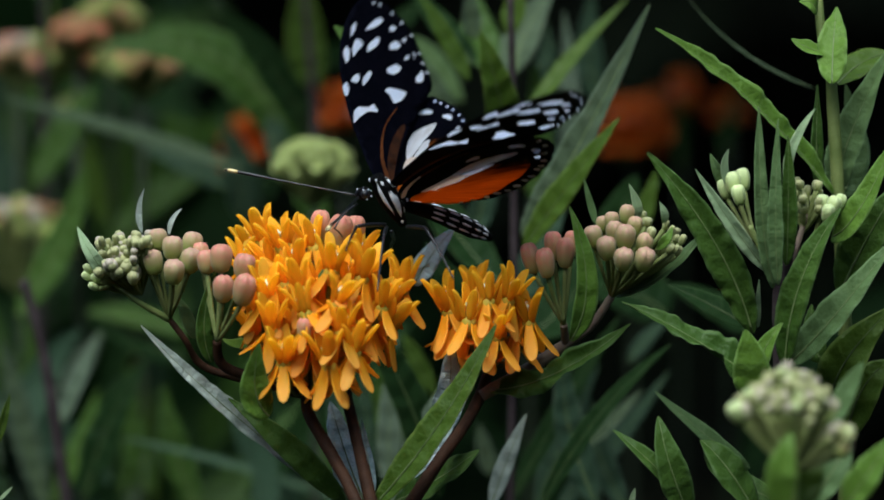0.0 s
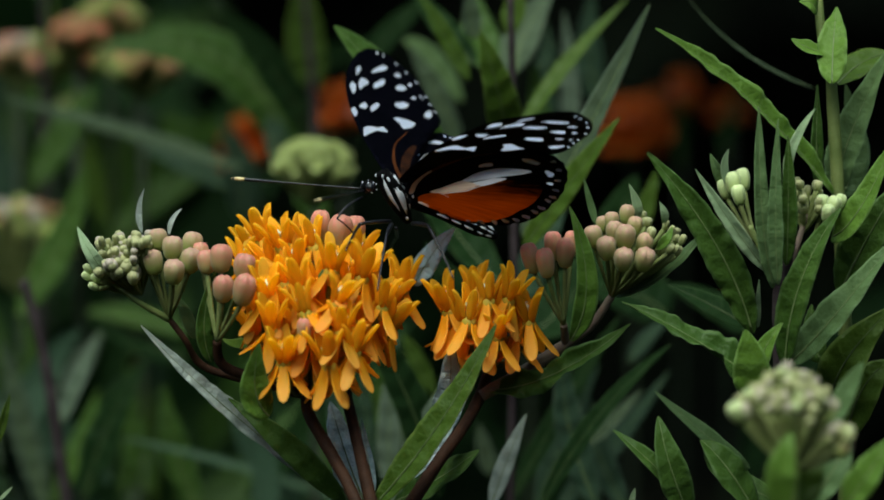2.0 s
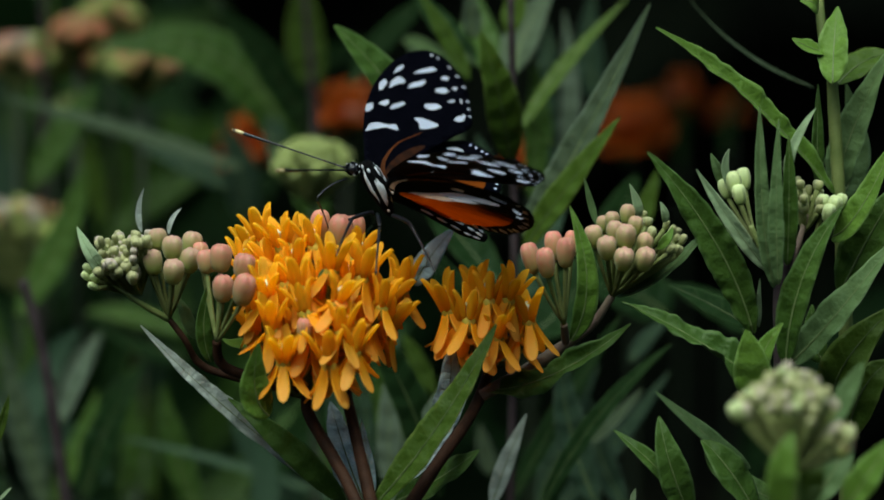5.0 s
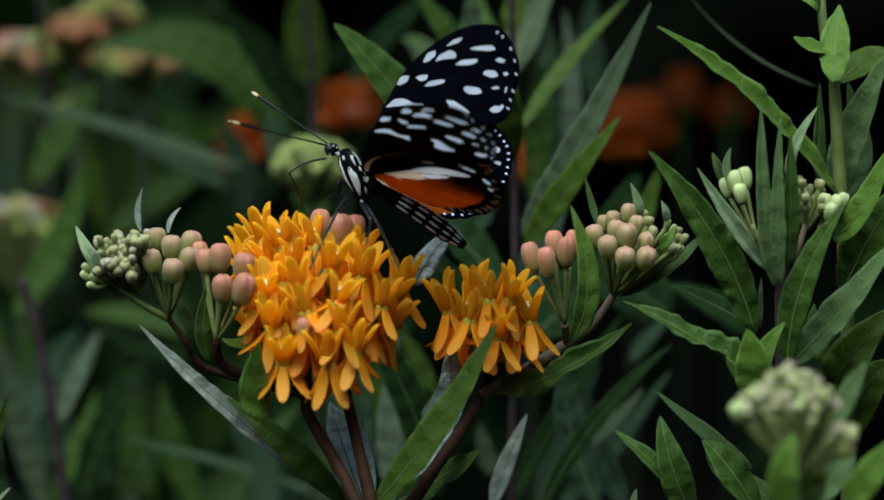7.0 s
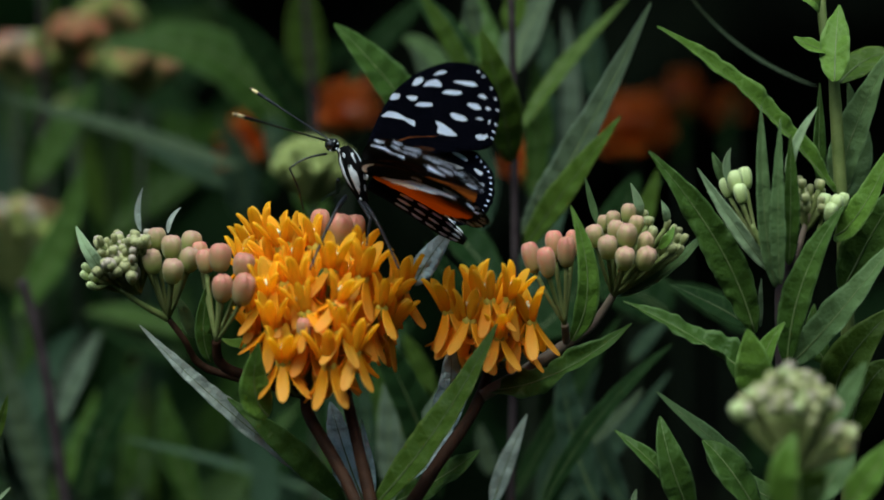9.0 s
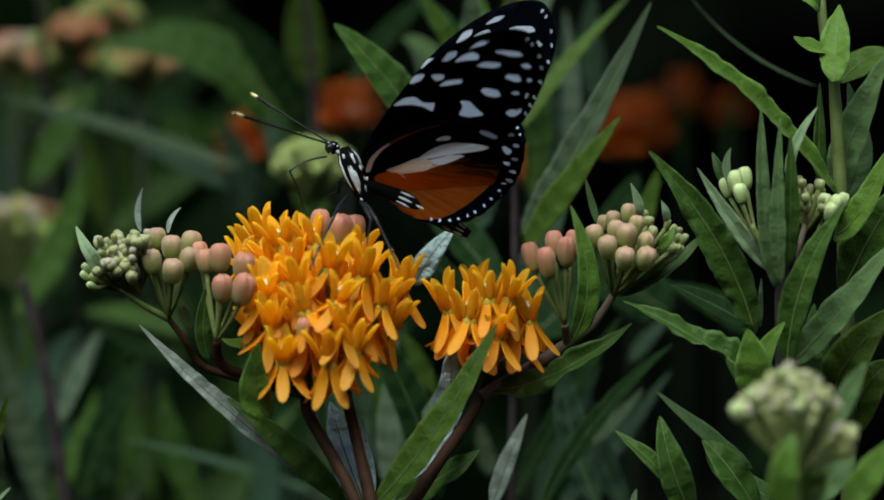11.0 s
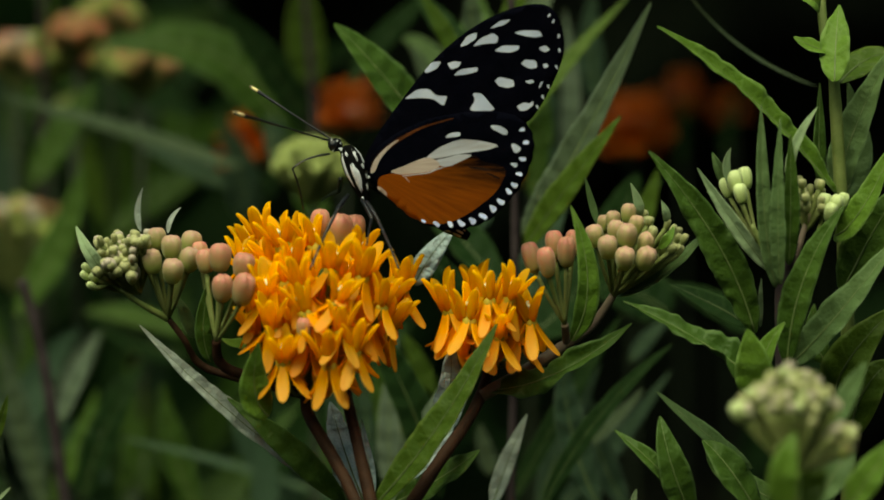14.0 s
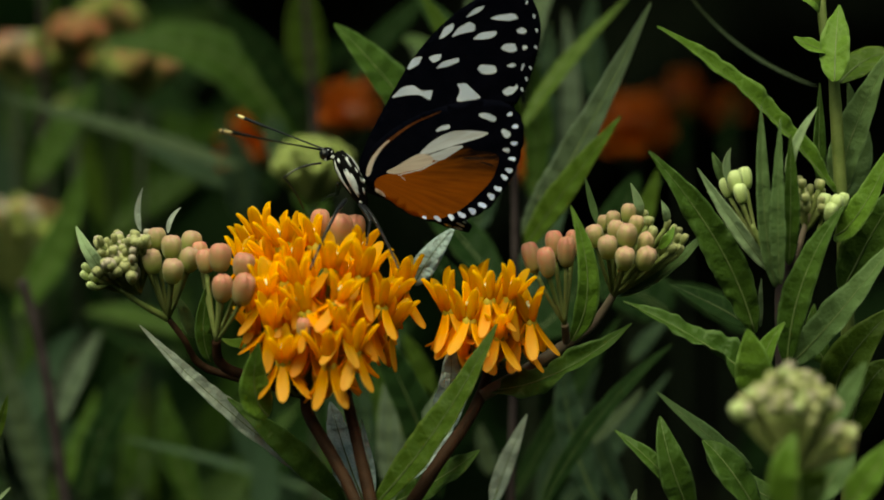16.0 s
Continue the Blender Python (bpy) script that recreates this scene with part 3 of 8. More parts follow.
for bx, by, bz, w, h in ((*(-0.0445, -0.005, 0.59819), 3.8, 4.6), (*(-0.0416, -0.008, 0.5991), 4.4, 5.4), (*(-0.03717, -0.01, 0.59779), 4.2, 4.8), (*(-0.04102, -0.012, 0.59373), 4.1, 5.2), (*(-0.03697, -0.013, 0.59361), 4.6, 6.2), (*(-0.0458, 0, 0.59946), 3.2, 4.0)):
    bud(plant, BUD_PINK, NODE_P, (bx, by, bz), w, h)
small_rng = random.Random(8)
GREEN_L = Vector((-0.05754, 0.006, 0.59115))
for k in range(140):
    u, v = small_rng.random(), small_rng.random()
    at = Vector((-0.06519, 0.002, 0.60015)).lerp(Vector((-0.05596, 0.002, 0.60101)), u) + Vector((small_rng.uniform(-0.001, 0.001), small_rng.uniform(-0.007, 0.006), -0.0080 * v * (1 - 0.4 * u) + 0.0018))
    bud(plant, (BUD_GREEN, BUD_GREEN, BUD_GREEN, BUD_MAUVE)[k % 4], GREEN_L, at, small_rng.uniform(1.2, 2.0), small_rng.uniform(1.5, 2.4))
for k in range(46):
    u, v = small_rng.random(), small_rng.random()
    at = Vector((-0.06443, 0, 0.5971)).lerp(Vector((-0.05758, 0, 0.59731)), u) + Vector((small_rng.uniform(-0.001, 0.001), small_rng.uniform(-0.005, 0.002), small_rng.uniform(-0.0024, 0.002) * (0.6 + 0.4 * u)))
    bud(plant, (BUD_GREEN, BUD_GREEN, BUD_MAUVE)[k % 3], GREEN_L, at, small_rng.uniform(1.6, 2.6), small_rng.uniform(2.0, 3.0))
for k in range(9):
    bud(plant, BUD_PALE, Vector((-0.06252, 0, 0.59441)), Vector((-0.06648, 0, 0.59495)) + Vector((small_rng.uniform(-0.001, 0.001), small_rng.uniform(-0.002, 0.002), small_rng.uniform(-0.0025, 0.0025))), 1.5, 2.2)

# buds on the mauve branch
NODE_R, NODE_G = Vector((0.02319, 0.002, 0.5856)), Vector((0.03237, 0.004, 0.5908))
for bx, by, bz, w, h in ((*(0.01684, 0.002, 0.59821), 3.6, 6.0), (*(0.01965, -0.002, 0.59771), 3.6, 5.8), (*(0.02112, 0.002, 0.60058), 3.6, 5.6), (*(0.02341, -0.001, 0.59955), 3.7, 5.8), (*(0.02471, 0.004, 0.60084), 3.0, 5.0)):
    bud(plant, BUD_PINK, NODE_R, (bx, by, bz), w, h)
for bx, by, bz, w, h in ((*(0.02878, 0, 0.60247), 3.6, 4.4), (*(0.03111, -0.004, 0.60067), 3.9, 4.6), (*(0.0327, -0.001, 0.60341), 3.5, 4.4), (*(0.03462, -0.004, 0.60281), 4.0, 4.8), (*(0.03424, -0.006, 0.59871), 3.9, 4.6), (*(0.03822, -0.005, 0.59862), 4.0, 4.7), (*(0.03833, -0.002, 0.60135), 3.4, 4.2)):
    bud(plant, BUD_TAN, NODE_G, (bx, by, bz), w, h)
for bx, by, bz, w, h in ((*(0.03515, 0.002, 0.6066), 3.0, 3.8), (*(0.03229, 0.003, 0.60523), 3.0, 3.6), (*(0.03662, 0.001, 0.60453), 3.0, 3.6), (*(0.03075, 0.005, 0.60442), 2.8, 3.4)):
    bud(plant, BUD_TAN, NODE_G, (bx, by, bz), w, h)
for k in range(30):
    u = small_rng.random()
    at = Vector((0.03815, 0.002, 0.60531)).lerp(Vector((0.04546, 0.002, 0.60101)), u) + Vector((small_rng.uniform(-0.0012, 0.0012), small_rng.uniform(-0.006, 0.006), small_rng.uniform(-0.003, 0.002)))
    bud(plant, BUD_GREEN, NODE_G, at, small_rng.uniform(1.2, 1.9), small_rng.uniform(1.6, 2.4))

# leaves of the blooming milkweed
leaf(plant, "grey", (-0.0199, 0.006, 0.55204), (-0.04129, 0.002, 0.56971), (-0.05709, -0.002, 0.58579), 3.8, (0.35, -0.85, 0.4), 0.3, 0.3, label="long grey-green leaf with rolled edge")
leaf(plant, "green", (-0.01852, 0.002, 0.55128), (-0.02882, -0.002, 0.56232), (-0.04066, 0, 0.57168), 5.0, (-0.55, -0.5, 0.6), 0.15, 0.1, rib=False)
leaf(plant, "bright", (-0.03239, -0.013, 0.56979), (-0.03495, -0.015, 0.57514), (-0.03407, -0.018, 0.58416), 6.2, (0.1, -0.97, 0.2), 0.1, 0.12)
leaf(plant, "olive", (-0.0126, -0.014, 0.55318), (-0.00063, -0.016, 0.56867), (0.01013, -0.014, 0.58724), 6.4, (-0.35, -0.85, 0.4), 0.22, 0.1, label="broad dark green lance-shaped leaf")
leaf(plant, "green", (0.00872, 0.004, 0.57273), (0.0216, 0.002, 0.5762), (0.03586, 0.002, 0.58571), 5.6, (-0.2, -0.75, 0.6), 0.3, 0.5, label="green leaf with wavy edges")
leaf(plant, "bright", (0.02433, -0.004, 0.583), (0.02724, -0.006, 0.59444), (0.02404, -0.005, 0.60866), 4.8, (0.35, -0.9, 0.1), 0.25, 0.06)
leaf(plant, "sage", (0.03297, 0.006, 0.59093), (0.04141, 0.002, 0.59476), (0.0508, 0.002, 0.60424), 4.6, (-0.3, -0.5, 0.8), 0.25, 0.15)
leaf(plant, "sage", (0.02955, 0.008, 0.60396), (0.02825, 0.008, 0.60828), (0.02716, 0.008, 0.61304), 1.6, (0.5, -0.8, 0), 0.3, 0.05, rib=False)
leaf(plant, "pale", (0.03733, 0.003, 0.60598), (0.03686, 0.002, 0.60875), (0.03556, 0.002, 0.6124), 1.9, (0.4, -0.9, 0), 0.4, 0.05, rib=False)
leaf(plant, "pale", (0.04218, 0.001, 0.60507), (0.04213, 0, 0.60698), (0.04127, 0, 0.60912), 1.6, (0.2, -0.9, 0), 0.4, 0.05, rib=False)
leaf(plant, "bright", (0.04068, -0.002, 0.6005), (0.0424, -0.004, 0.60227), (0.0435, -0.003, 0.60465), 2.0, (-0.4, -0.9, 0.2), 0.3, 0.05, rib=False)
stem(plant, STEM_GREEN, (0.45, 0.5, 0.7), (-0.06274, 0, 0.59387), (-0.05772, 0, 0.59011), (-0.05196, 0.002, 0.58657), name="branch")
leaf(plant, "pale", (-0.06252, 0, 0.59387), (-0.06596, -0.004, 0.59907), (-0.0692, 0, 0.6044), 2.8, (-0.3, -0.85, 0.4), 0.2, 0.15, label="pale green bract under the bud cluster")
leaf(plant, "grey", (-0.05679, -0.002, 0.6035), (-0.05741, -0.002, 0.60746), (-0.05632, -0.002, 0.61185), 1.2, (0.2, -0.85, 0.4), 0.4, 0.1, rib=False)
leaf(plant, "grey", (-0.05188, 0.002, 0.60284), (-0.05123, 0.002, 0.60553), (-0.04939, 0.002, 0.60778), 1.1, (-0.2, -0.85, 0.4), 0.4, 0.1, rib=False)
leaf(plant, "green", (-0.04376, -0.002, 0.5788), (-0.04502, -0.004, 0.58675), (-0.04268, -0.003, 0.59651), 3.4, (0.3, -0.95, 0.1), 0.2, 0.08)
leaf(plant, "sage", (-0.04724, 0.004, 0.58269), (-0.04874, 0.002, 0.58722), (-0.05033, 0.002, 0.59099), 2.6, (0.3, -0.9, 0.2), 0.2, 0.08, rib=False)
leaf(plant, "bright", (-0.03372, 0.002, 0.5829), (-0.03848, 0, 0.58203), (-0.04169, 0, 0.58311), 3.2, (0, -0.5, 0.85), 0.15, 0.1, rib=False)
leaf(plant, "felt", (-0.01465, 0.002, 0.55096), (-0.01856, 0.006, 0.56059), (-0.02143, 0.01, 0.56985), 6.6, (0.1, -0.75, 0.65), -0.15, 0.4, label="felted grey leaf underside")
leaf(plant, "felt", (-0.01290, 0, 0.55382), (-0.01410, 0.002, 0.56002), (-0.01541, 0.004, 0.56732), 1.9, (-0.2, -0.75, 0.6), 0.3, 0.2)
leaf(plant, "felt", (-0.00551, -0.004, 0.55694), (0.00056, 0, 0.56673), (0.00548, 0.003, 0.57391), 3.8, (0.1, -0.75, 0.6), -0.2, 0.3)
leaf(plant, "felt", (-0.00244, 0.004, 0.56106), (0.00120, 0.002, 0.57209), (0.00131, 0, 0.58240), 5.3, (0.1, -0.75, 0.6), -0.2, 0.35)
leaf(plant, "green", (-0.02321, -0.012, 0.59593), (-0.02089, -0.012, 0.59783), (-0.01836, -0.012, 0.59973), 1.6, (-0.3, -0.6, 0.7), 0.3, 0.1)
leaf(plant, "olive", (-0.08486, 0, 0.56243), (-0.08343, 0, 0.56781), (-0.08222, 0, 0.57253), 1.7, (0.4, -0.9, 0.1), 0.3, 0.1)
leaf(plant, "pale", (-0.08473, 0, 0.55167), (-0.08322, 0, 0.55339), (-0.08182, 0, 0.55468), 0.7, (0.2, -0.9, 0.3), 0.3, 0.1, rib=False)
leaf(plant, "felt", (-0.00537, 0.022, 0.59126), (-0.00219, 0.02, 0.59693), (0.00241, 0.022, 0.60236), 4.6, (0.1, -0.8, 0.5), 0.15, 0.1)
leaf(plant, "green", (-0.00905, 0.002, 0.5515), (-0.00096, -0.002, 0.55638), (0.00709, 0, 0.56185), 6.2, (-0.1, -0.7, 0.7), 0.2, 0.35)

# ---- the upright young milkweed beside it ----
young = root_of("young_milkweed", (0.07, 0.03, 0), "young milkweed with pale buds and lance leaves", "plant")
stem(young, STEM_GREEN, (1.0, 1.35, 1.4, 1.5, 2.4), (0.07429, 0.012, 0.63613), (0.07525, 0.012, 0.62207), (0.07646, 0.012, 0.60362), (0.07785, 0.014, 0.58164), (0.07824, 0.016, 0.54847), *down_to_ground((0.07849, 0.016, 0.54406), 0.01), label="stout yellow-green stem")
stem(young, STEM_GREEN, (0.7, 0.9, 1.1), (0.0722, 0.014, 0.64901), (0.07249, 0.013, 0.64257), (0.07365, 0.012, 0.63505), name="branch")
leaf(young, "bright", (0.07414, 0.004, 0.63138), (0.07462, 0.008, 0.63848), (0.07568, 0.014, 0.64555), 6.0, (-0.25, -0.8, 0.55), 0.12, 0.3, label="bright light-green oval leaf", blunt=1.0)
leaf(young, "bright", (0.07392, 0.01, 0.63677), (0.07, 0.008, 0.63794), (0.06665, 0.008, 0.63977), 4.2, (0, -0.6, 0.8), 0.2, 0.15)
leaf(young, "olive", (0.07605, 0.016, 0.63051), (0.0814, 0.022, 0.63455), (0.08702, 0.024, 0.63609), 6.5, (0, -0.6, 0.8), 0.2, 0.1)
leaf(young, "bright", (0.07186, 0.012, 0.64477), (0.07062, 0.01, 0.64646), (0.06825, 0.01, 0.64678), 4.0, (0, -0.8, 0.6), 0.2, 0.15)
leaf(young, "bright", (0.07465, 0.006, 0.61006), (0.05881, 0, 0.62796), (0.04023, -0.004, 0.64222), 5.0, (0.45, -0.7, 0.6), 0.6, 0.26, label="long bright lance-shaped leaf")
leaf(young, "sage", (0.07586, 0.016, 0.60929), (0.07866, 0.014, 0.6214), (0.08615, 0.012, 0.63829), 7.0, (-0.5, -0.8, 0.2), 0.25, 0.1)
leaf(young, "sage", (0.07705, 0.02, 0.60844), (0.07988, 0.022, 0.61705), (0.07831, 0.024, 0.63007), 6.0, (0.1, -1, 0.1), 0.15, 0.1)
leaf(young, "green", (0.07193, 0.01, 0.61138), (0.07152, 0.008, 0.61909), (0.0718, 0.01, 0.63083), 3.4, (0.6, -0.8, 0.1), 0.2, 0.08)
leaf(young, "bright", (0.07423, 0.004, 0.60213), (0.07923, 0, 0.60784), (0.08607, 0, 0.62176), 6.0, (-0.5, -0.7, 0.4), 0.3, 0.1)
leaf(young, "green", (0.07623, 0.008, 0.59095), (0.08121, 0.004, 0.60213), (0.08757, 0.004, 0.6129), 8.5, (-0.4, -0.85, 0.3), 0.2, 0.1)
leaf(young, "sage", (0.06604, 0, 0.57826), (0.07424, -0.004, 0.58782), (0.08586, -0.004, 0.60281), 7.0, (-0.45, -0.75, 0.4), 0.3, 0.12)
leaf(young, "olive", (0.0746, 0.006, 0.56945), (0.07692, 0.002, 0.57858), (0.0865, 0.002, 0.58937), 9.0, (-0.3, -0.9, 0.3), 0.15, 0.1)
leaf(young, "olive", (0.07767, 0.01, 0.56243), (0.08069, 0.008, 0.57248), (0.08605, 0.008, 0.57792), 8.0, (-0.3, -0.9, 0.3), 0.15, 0.1)
leaf(young, "green", (0.07369, 0.016, 0.57704), (0.07148, 0.016, 0.58143), (0.07158, 0.018, 0.5878), 4.6, (0.2, -0.9, 0.1), 0.2, 0.1)

# a budding side shoot in front of the stalk
shoot = root_of("milkweed_shoot", (0.062, 0.01, 0), "milkweed shoot with pale green buds between narrow leaves", "plant")
TOP = Vector((0.06421, -0.002, 0.59406))
stem(shoot, STEM_DARK, (1.2, 1.5, 1.7, 2.2), (0.06598, -0.002, 0.60157), TOP, (0.06427, -0.002, 0.58332), (0.06635, 0.002, 0.55042), *down_to_ground((0.06691, 0.002, 0.54607), 0.0), label="purplish dark stem")
stem(shoot, STEM_GREEN, (0.5, 0.8), (0.05815, -0.004, 0.60495), (0.06192, -0.004, 0.59746), TOP, name="branch")
stem(shoot, STEM_MAUVE, (0.5, 0.8), (0.06922, 0.002, 0.6066), (0.06719, 0, 0.60032), TOP, name="branch")
leaf(shoot, "sage", (0.06243, -0.008, 0.59356), (0.0601, -0.01, 0.60757), (0.05948, -0.008, 0.62779), 3.6, (0.25, -0.85, 0.4), 0.3, 0.06)
leaf(shoot, "sage", (0.06314, -0.01, 0.59428), (0.06251, -0.012, 0.60773), (0.06296, -0.01, 0.62537), 3.0, (-0.2, -0.85, 0.4), 0.3, 0.06)
leaf(shoot, "green", (0.06498, -0.006, 0.59764), (0.0651, -0.008, 0.60847), (0.06502, -0.008, 0.62228), 3.4, (0.1, -0.85, 0.4), 0.3, 0.06)
leaf(shoot, "pale", (0.06503, -0.004, 0.61242), (0.06623, -0.006, 0.62002), (0.07022, -0.006, 0.62725), 2.2, (-0.5, -0.85, 0.2), 0.35, 0.08, rib=False)
leaf(shoot, "pale", (0.06153, -0.002, 0.59621), (0.05496, -0.004, 0.60495), (0.04788, -0.004, 0.61562), 3.0, (-0.4, -0.8, 0.5), 0.35, 0.1, label="narrow pale green bract")
leaf(shoot, "sage", (0.05527, 0.002, 0.61036), (0.05279, 0, 0.61427), (0.05085, 0, 0.61834), 2.6, (-0.4, -0.9, 0.2), 0.3, 0.05, rib=False)
leaf(shoot, "pale", (0.05418, -0.002, 0.61227), (0.05326, -0.003, 0.61598), (0.0542, -0.003, 0.61939), 1.8, (0.4, -0.9, 0.2), 0.35, 0.05, rib=False)
leaf(shoot, "green", (0.06478, -0.006, 0.57839), (0.06738, -0.01, 0.59481), (0.07491, -0.01, 0.60884), 6.0, (-0.35, -0.85, 0.4), 0.3, 0.1, label="narrow green leaf with pale midrib")
leaf(shoot, "green", (0.05917, 0.002, 0.58398), (0.05178, 0, 0.6014), (0.03888, 0, 0.61855), 6.8, (-0.4, -0.65, 0.65), 0.3, 0.25, label="dark green lance-shaped leaf")
leaf(shoot, "green", (0.06782, -0.006, 0.56873), (0.05113, -0.008, 0.5816), (0.03395, -0.006, 0.5907), 6.0, (0.3, -0.6, 0.75), 0.35, 0.5, label="bright green leaf with wavy edge")
leaf(shoot, "bright", (0.05812, -0.016, 0.57313), (0.05765, -0.018, 0.57972), (0.05656, -0.018, 0.5867), 7.0, (0, -1, 0.15), 0.15, 0.08, rib=False)
leaf(shoot, "bright", (0.05889, -0.012, 0.57372), (0.05999, -0.014, 0.5814), (0.06376, -0.014, 0.58755), 4.2, (-0.4, -0.85, 0.3), 0.3, 0.08)
leaf(shoot, "pale", (0.06048, 0.006, 0.58465), (0.06029, 0.005, 0.58908), (0.06059, 0.005, 0.59395), 1.2, (0.3, -0.9, 0), 0.3, 0.05, rib=False)
leaf(shoot, "dark", (0.05997, 0.024, 0.5828), (0.05237, 0.026, 0.58701), (0.04419, 0.028, 0.59069), 4.8, (-0.2, -0.7, 0.7), 0.2, 0.08)
for bx, by, bz, w, h in ((*(0.05503, -0.002, 0.61281), 3.4, 4.6), (*(0.05366, 0, 0.61159), 2.8, 4.0), (*(0.05719, 0.002, 0.61326), 3.0, 4.4), (*(0.05599, -0.004, 0.61082), 2.8, 3.8)):
    bud(shoot, BUD_PALE, Vector((0.05924, -0.004, 0.60174)), (bx, by, bz), w, h)
for k in range(20):
    at = Vector((0.06866, 0.002, 0.61036)) + Vector((small_rng.uniform(-0.0022, 0.003), small_rng.uniform(-0.004, 0.004), small_rng.uniform(-0.0025, 0.0025)))
    bud(shoot, BUD_GREEN, Vector((0.06871, 0.002, 0.60338)), at, small_rng.uniform(1.3, 1.9), small_rng.uniform(1.6, 2.4))
for bx, by, bz, w, h in ((*(0.07206, 0, 0.60869), 2.8, 3.8), (*(0.07405, -0.002, 0.60842), 3.0, 4.2), (*(0.07284, -0.004, 0.6073), 2.6, 3.6), (*(0.07564, 0.002, 0.60897), 2.4, 3.2)):
    bud(shoot, BUD_PALE, Vector((0.07018, 0, 0.6014)), (bx, by, bz), w, h)

# the budding head that stands nearest to the lens
front = root_of("budding_milkweed", (0.058, -0.06, 0), "milkweed head of tight pale green buds", "plant")
HEAD = Vector((0.05993, -0.09, 0.56959))
stem(front, STEM_GREEN, (1.6, 2.0, 2.4), HEAD, (0.05948, -0.09, 0.56321), *down_to_ground((0.05921, -0.09, 0.55929), 0.0), label="thick green stem")
LOBES = (((0.05921, -0.09, 0.58329), 0.0040), ((0.05479, -0.09, 0.58008), 0.0038), ((0.06407, -0.09, 0.57940), 0.0042), ((0.05943, -0.09, 0.57872), 0.0054), ((0.06796, -0.09, 0.57482), 0.0029), ((0.06182, -0.09, 0.58377), 0.0025))
for k in range(230):
    centre, size = LOBES[(0, 1, 2, 3, 3, 2, 4, 1, 3, 5)[k % 10]]
    a, r = small_rng.uniform(0, 2 * math.pi), math.sqrt(small_rng.random())
    at = Vector(centre) + Vector((size * r * math.cos(a), size * 0.9 * r * math.sin(a), size * 0.8 * math.sqrt(1.03 - r * r) + small_rng.uniform(-0.0016, 0.0008)))
    wide = small_rng.uniform(1.1, 2.2)
    bud(front, (BUD_GREEN, BUD_PALE, BUD_MAUVE, BUD_GREEN, BUD_MAUVE, BUD_GREEN, BUD_MAUVE)[k % 7], HEAD, at, wide, wide * small_rng.uniform(1.05, 1.4))
bud(front, BUD_PALE, HEAD, (0.05071, -0.092, 0.58012), 3.4, 3.6)
bud(front, BUD_TAN, HEAD, (0.06913, -0.09, 0.57356), 3.2, 3.6)
leaf(front, "bright", (0.05784, -0.1, 0.56315), (0.05766, -0.102, 0.57069), (0.05968, -0.1, 0.57769), 5.4, (0.1, -0.85, 0.55), 0.2, 0.15, rib=False)
leaf(front, "olive", (0.06235, -0.084, 0.56139), (0.06344, -0.082, 0.56705), (0.06552, -0.08, 0.57174), 6.5, (0, -0.95, 0.2), 0.2, 0.15, rib=False)
leaf(front, "sage", (0.069, -0.06, 0.57324), (0.07198, -0.06, 0.57931), (0.07515, -0.06, 0.58538), 4.0, (-0.4, -0.9, 0.2), 0.25, 0.08, rib=False)
leaf(front, "bright", (0.07132, -0.07, 0.56043), (0.07509, -0.072, 0.56672), (0.08, -0.072, 0.57372), 6.0, (-0.4, -0.8, 0.4), 0.25, 0.08)
leaf(front, "sage", (0.06681, -0.05, 0.55868), (0.07084, -0.05, 0.56483), (0.07401, -0.048, 0.57176), 6.0, (-0.3, -0.9, 0.3), 0.2, 0.08)

# low leaves by the edge of the bed
low = root_of("milkweed_seedling", (0.045, 0.0, 0), "low milkweed sprout with pointed leaves", "plant")
stem(low, STEM_GREEN, (0.8, 1.2, 1.8), (0.04848, 0, 0.55015), (0.04904, 0, 0.54419), *down_to_ground((0.04905, 0, 0.54202), 0.0))
leaf(low, "green", (0.04817, -0.006, 0.55099), (0.04049, -0.01, 0.55959), (0.03225, -0.008, 0.56662), 4.6, (0.4, -0.7, 0.6), 0.3, 0.08)
leaf(low, "green", (0.04701, -0.008, 0.54966), (0.04306, -0.012, 0.55985), (0.04078, -0.01, 0.56943), 6.2, (0.2, -0.95, 0.2), 0.2, 0.1)
leaf(low, "green", (0.05951, -0.004, 0.55017), (0.05401, -0.006, 0.55906), (0.04907, -0.004, 0.56419), 7.4, (0.3, -0.75, 0.6), 0.2, 0.12)
leaf(low, "sage", (0.05938, 0.012, 0.5567), (0.05055, 0.01, 0.56352), (0.04105, 0.012, 0.57158), 3.4, (0.3, -0.8, 0.5), 0.25, 0.08)
leaf(low, "green", (0.06879, 0.006, 0.54986), (0.05601, 0.01, 0.55478), (0.05066, 0.012, 0.56108), 5.0, (0.2, -0.8, 0.5), 0.2, 0.08)
leaf(low, "pale", (0.03611, 0, 0.55069), (0.03632, 0, 0.55286), (0.03685, 0, 0.55438), 1.2, (0.3, -0.9, 0), 0.3, 0.05, rib=False)

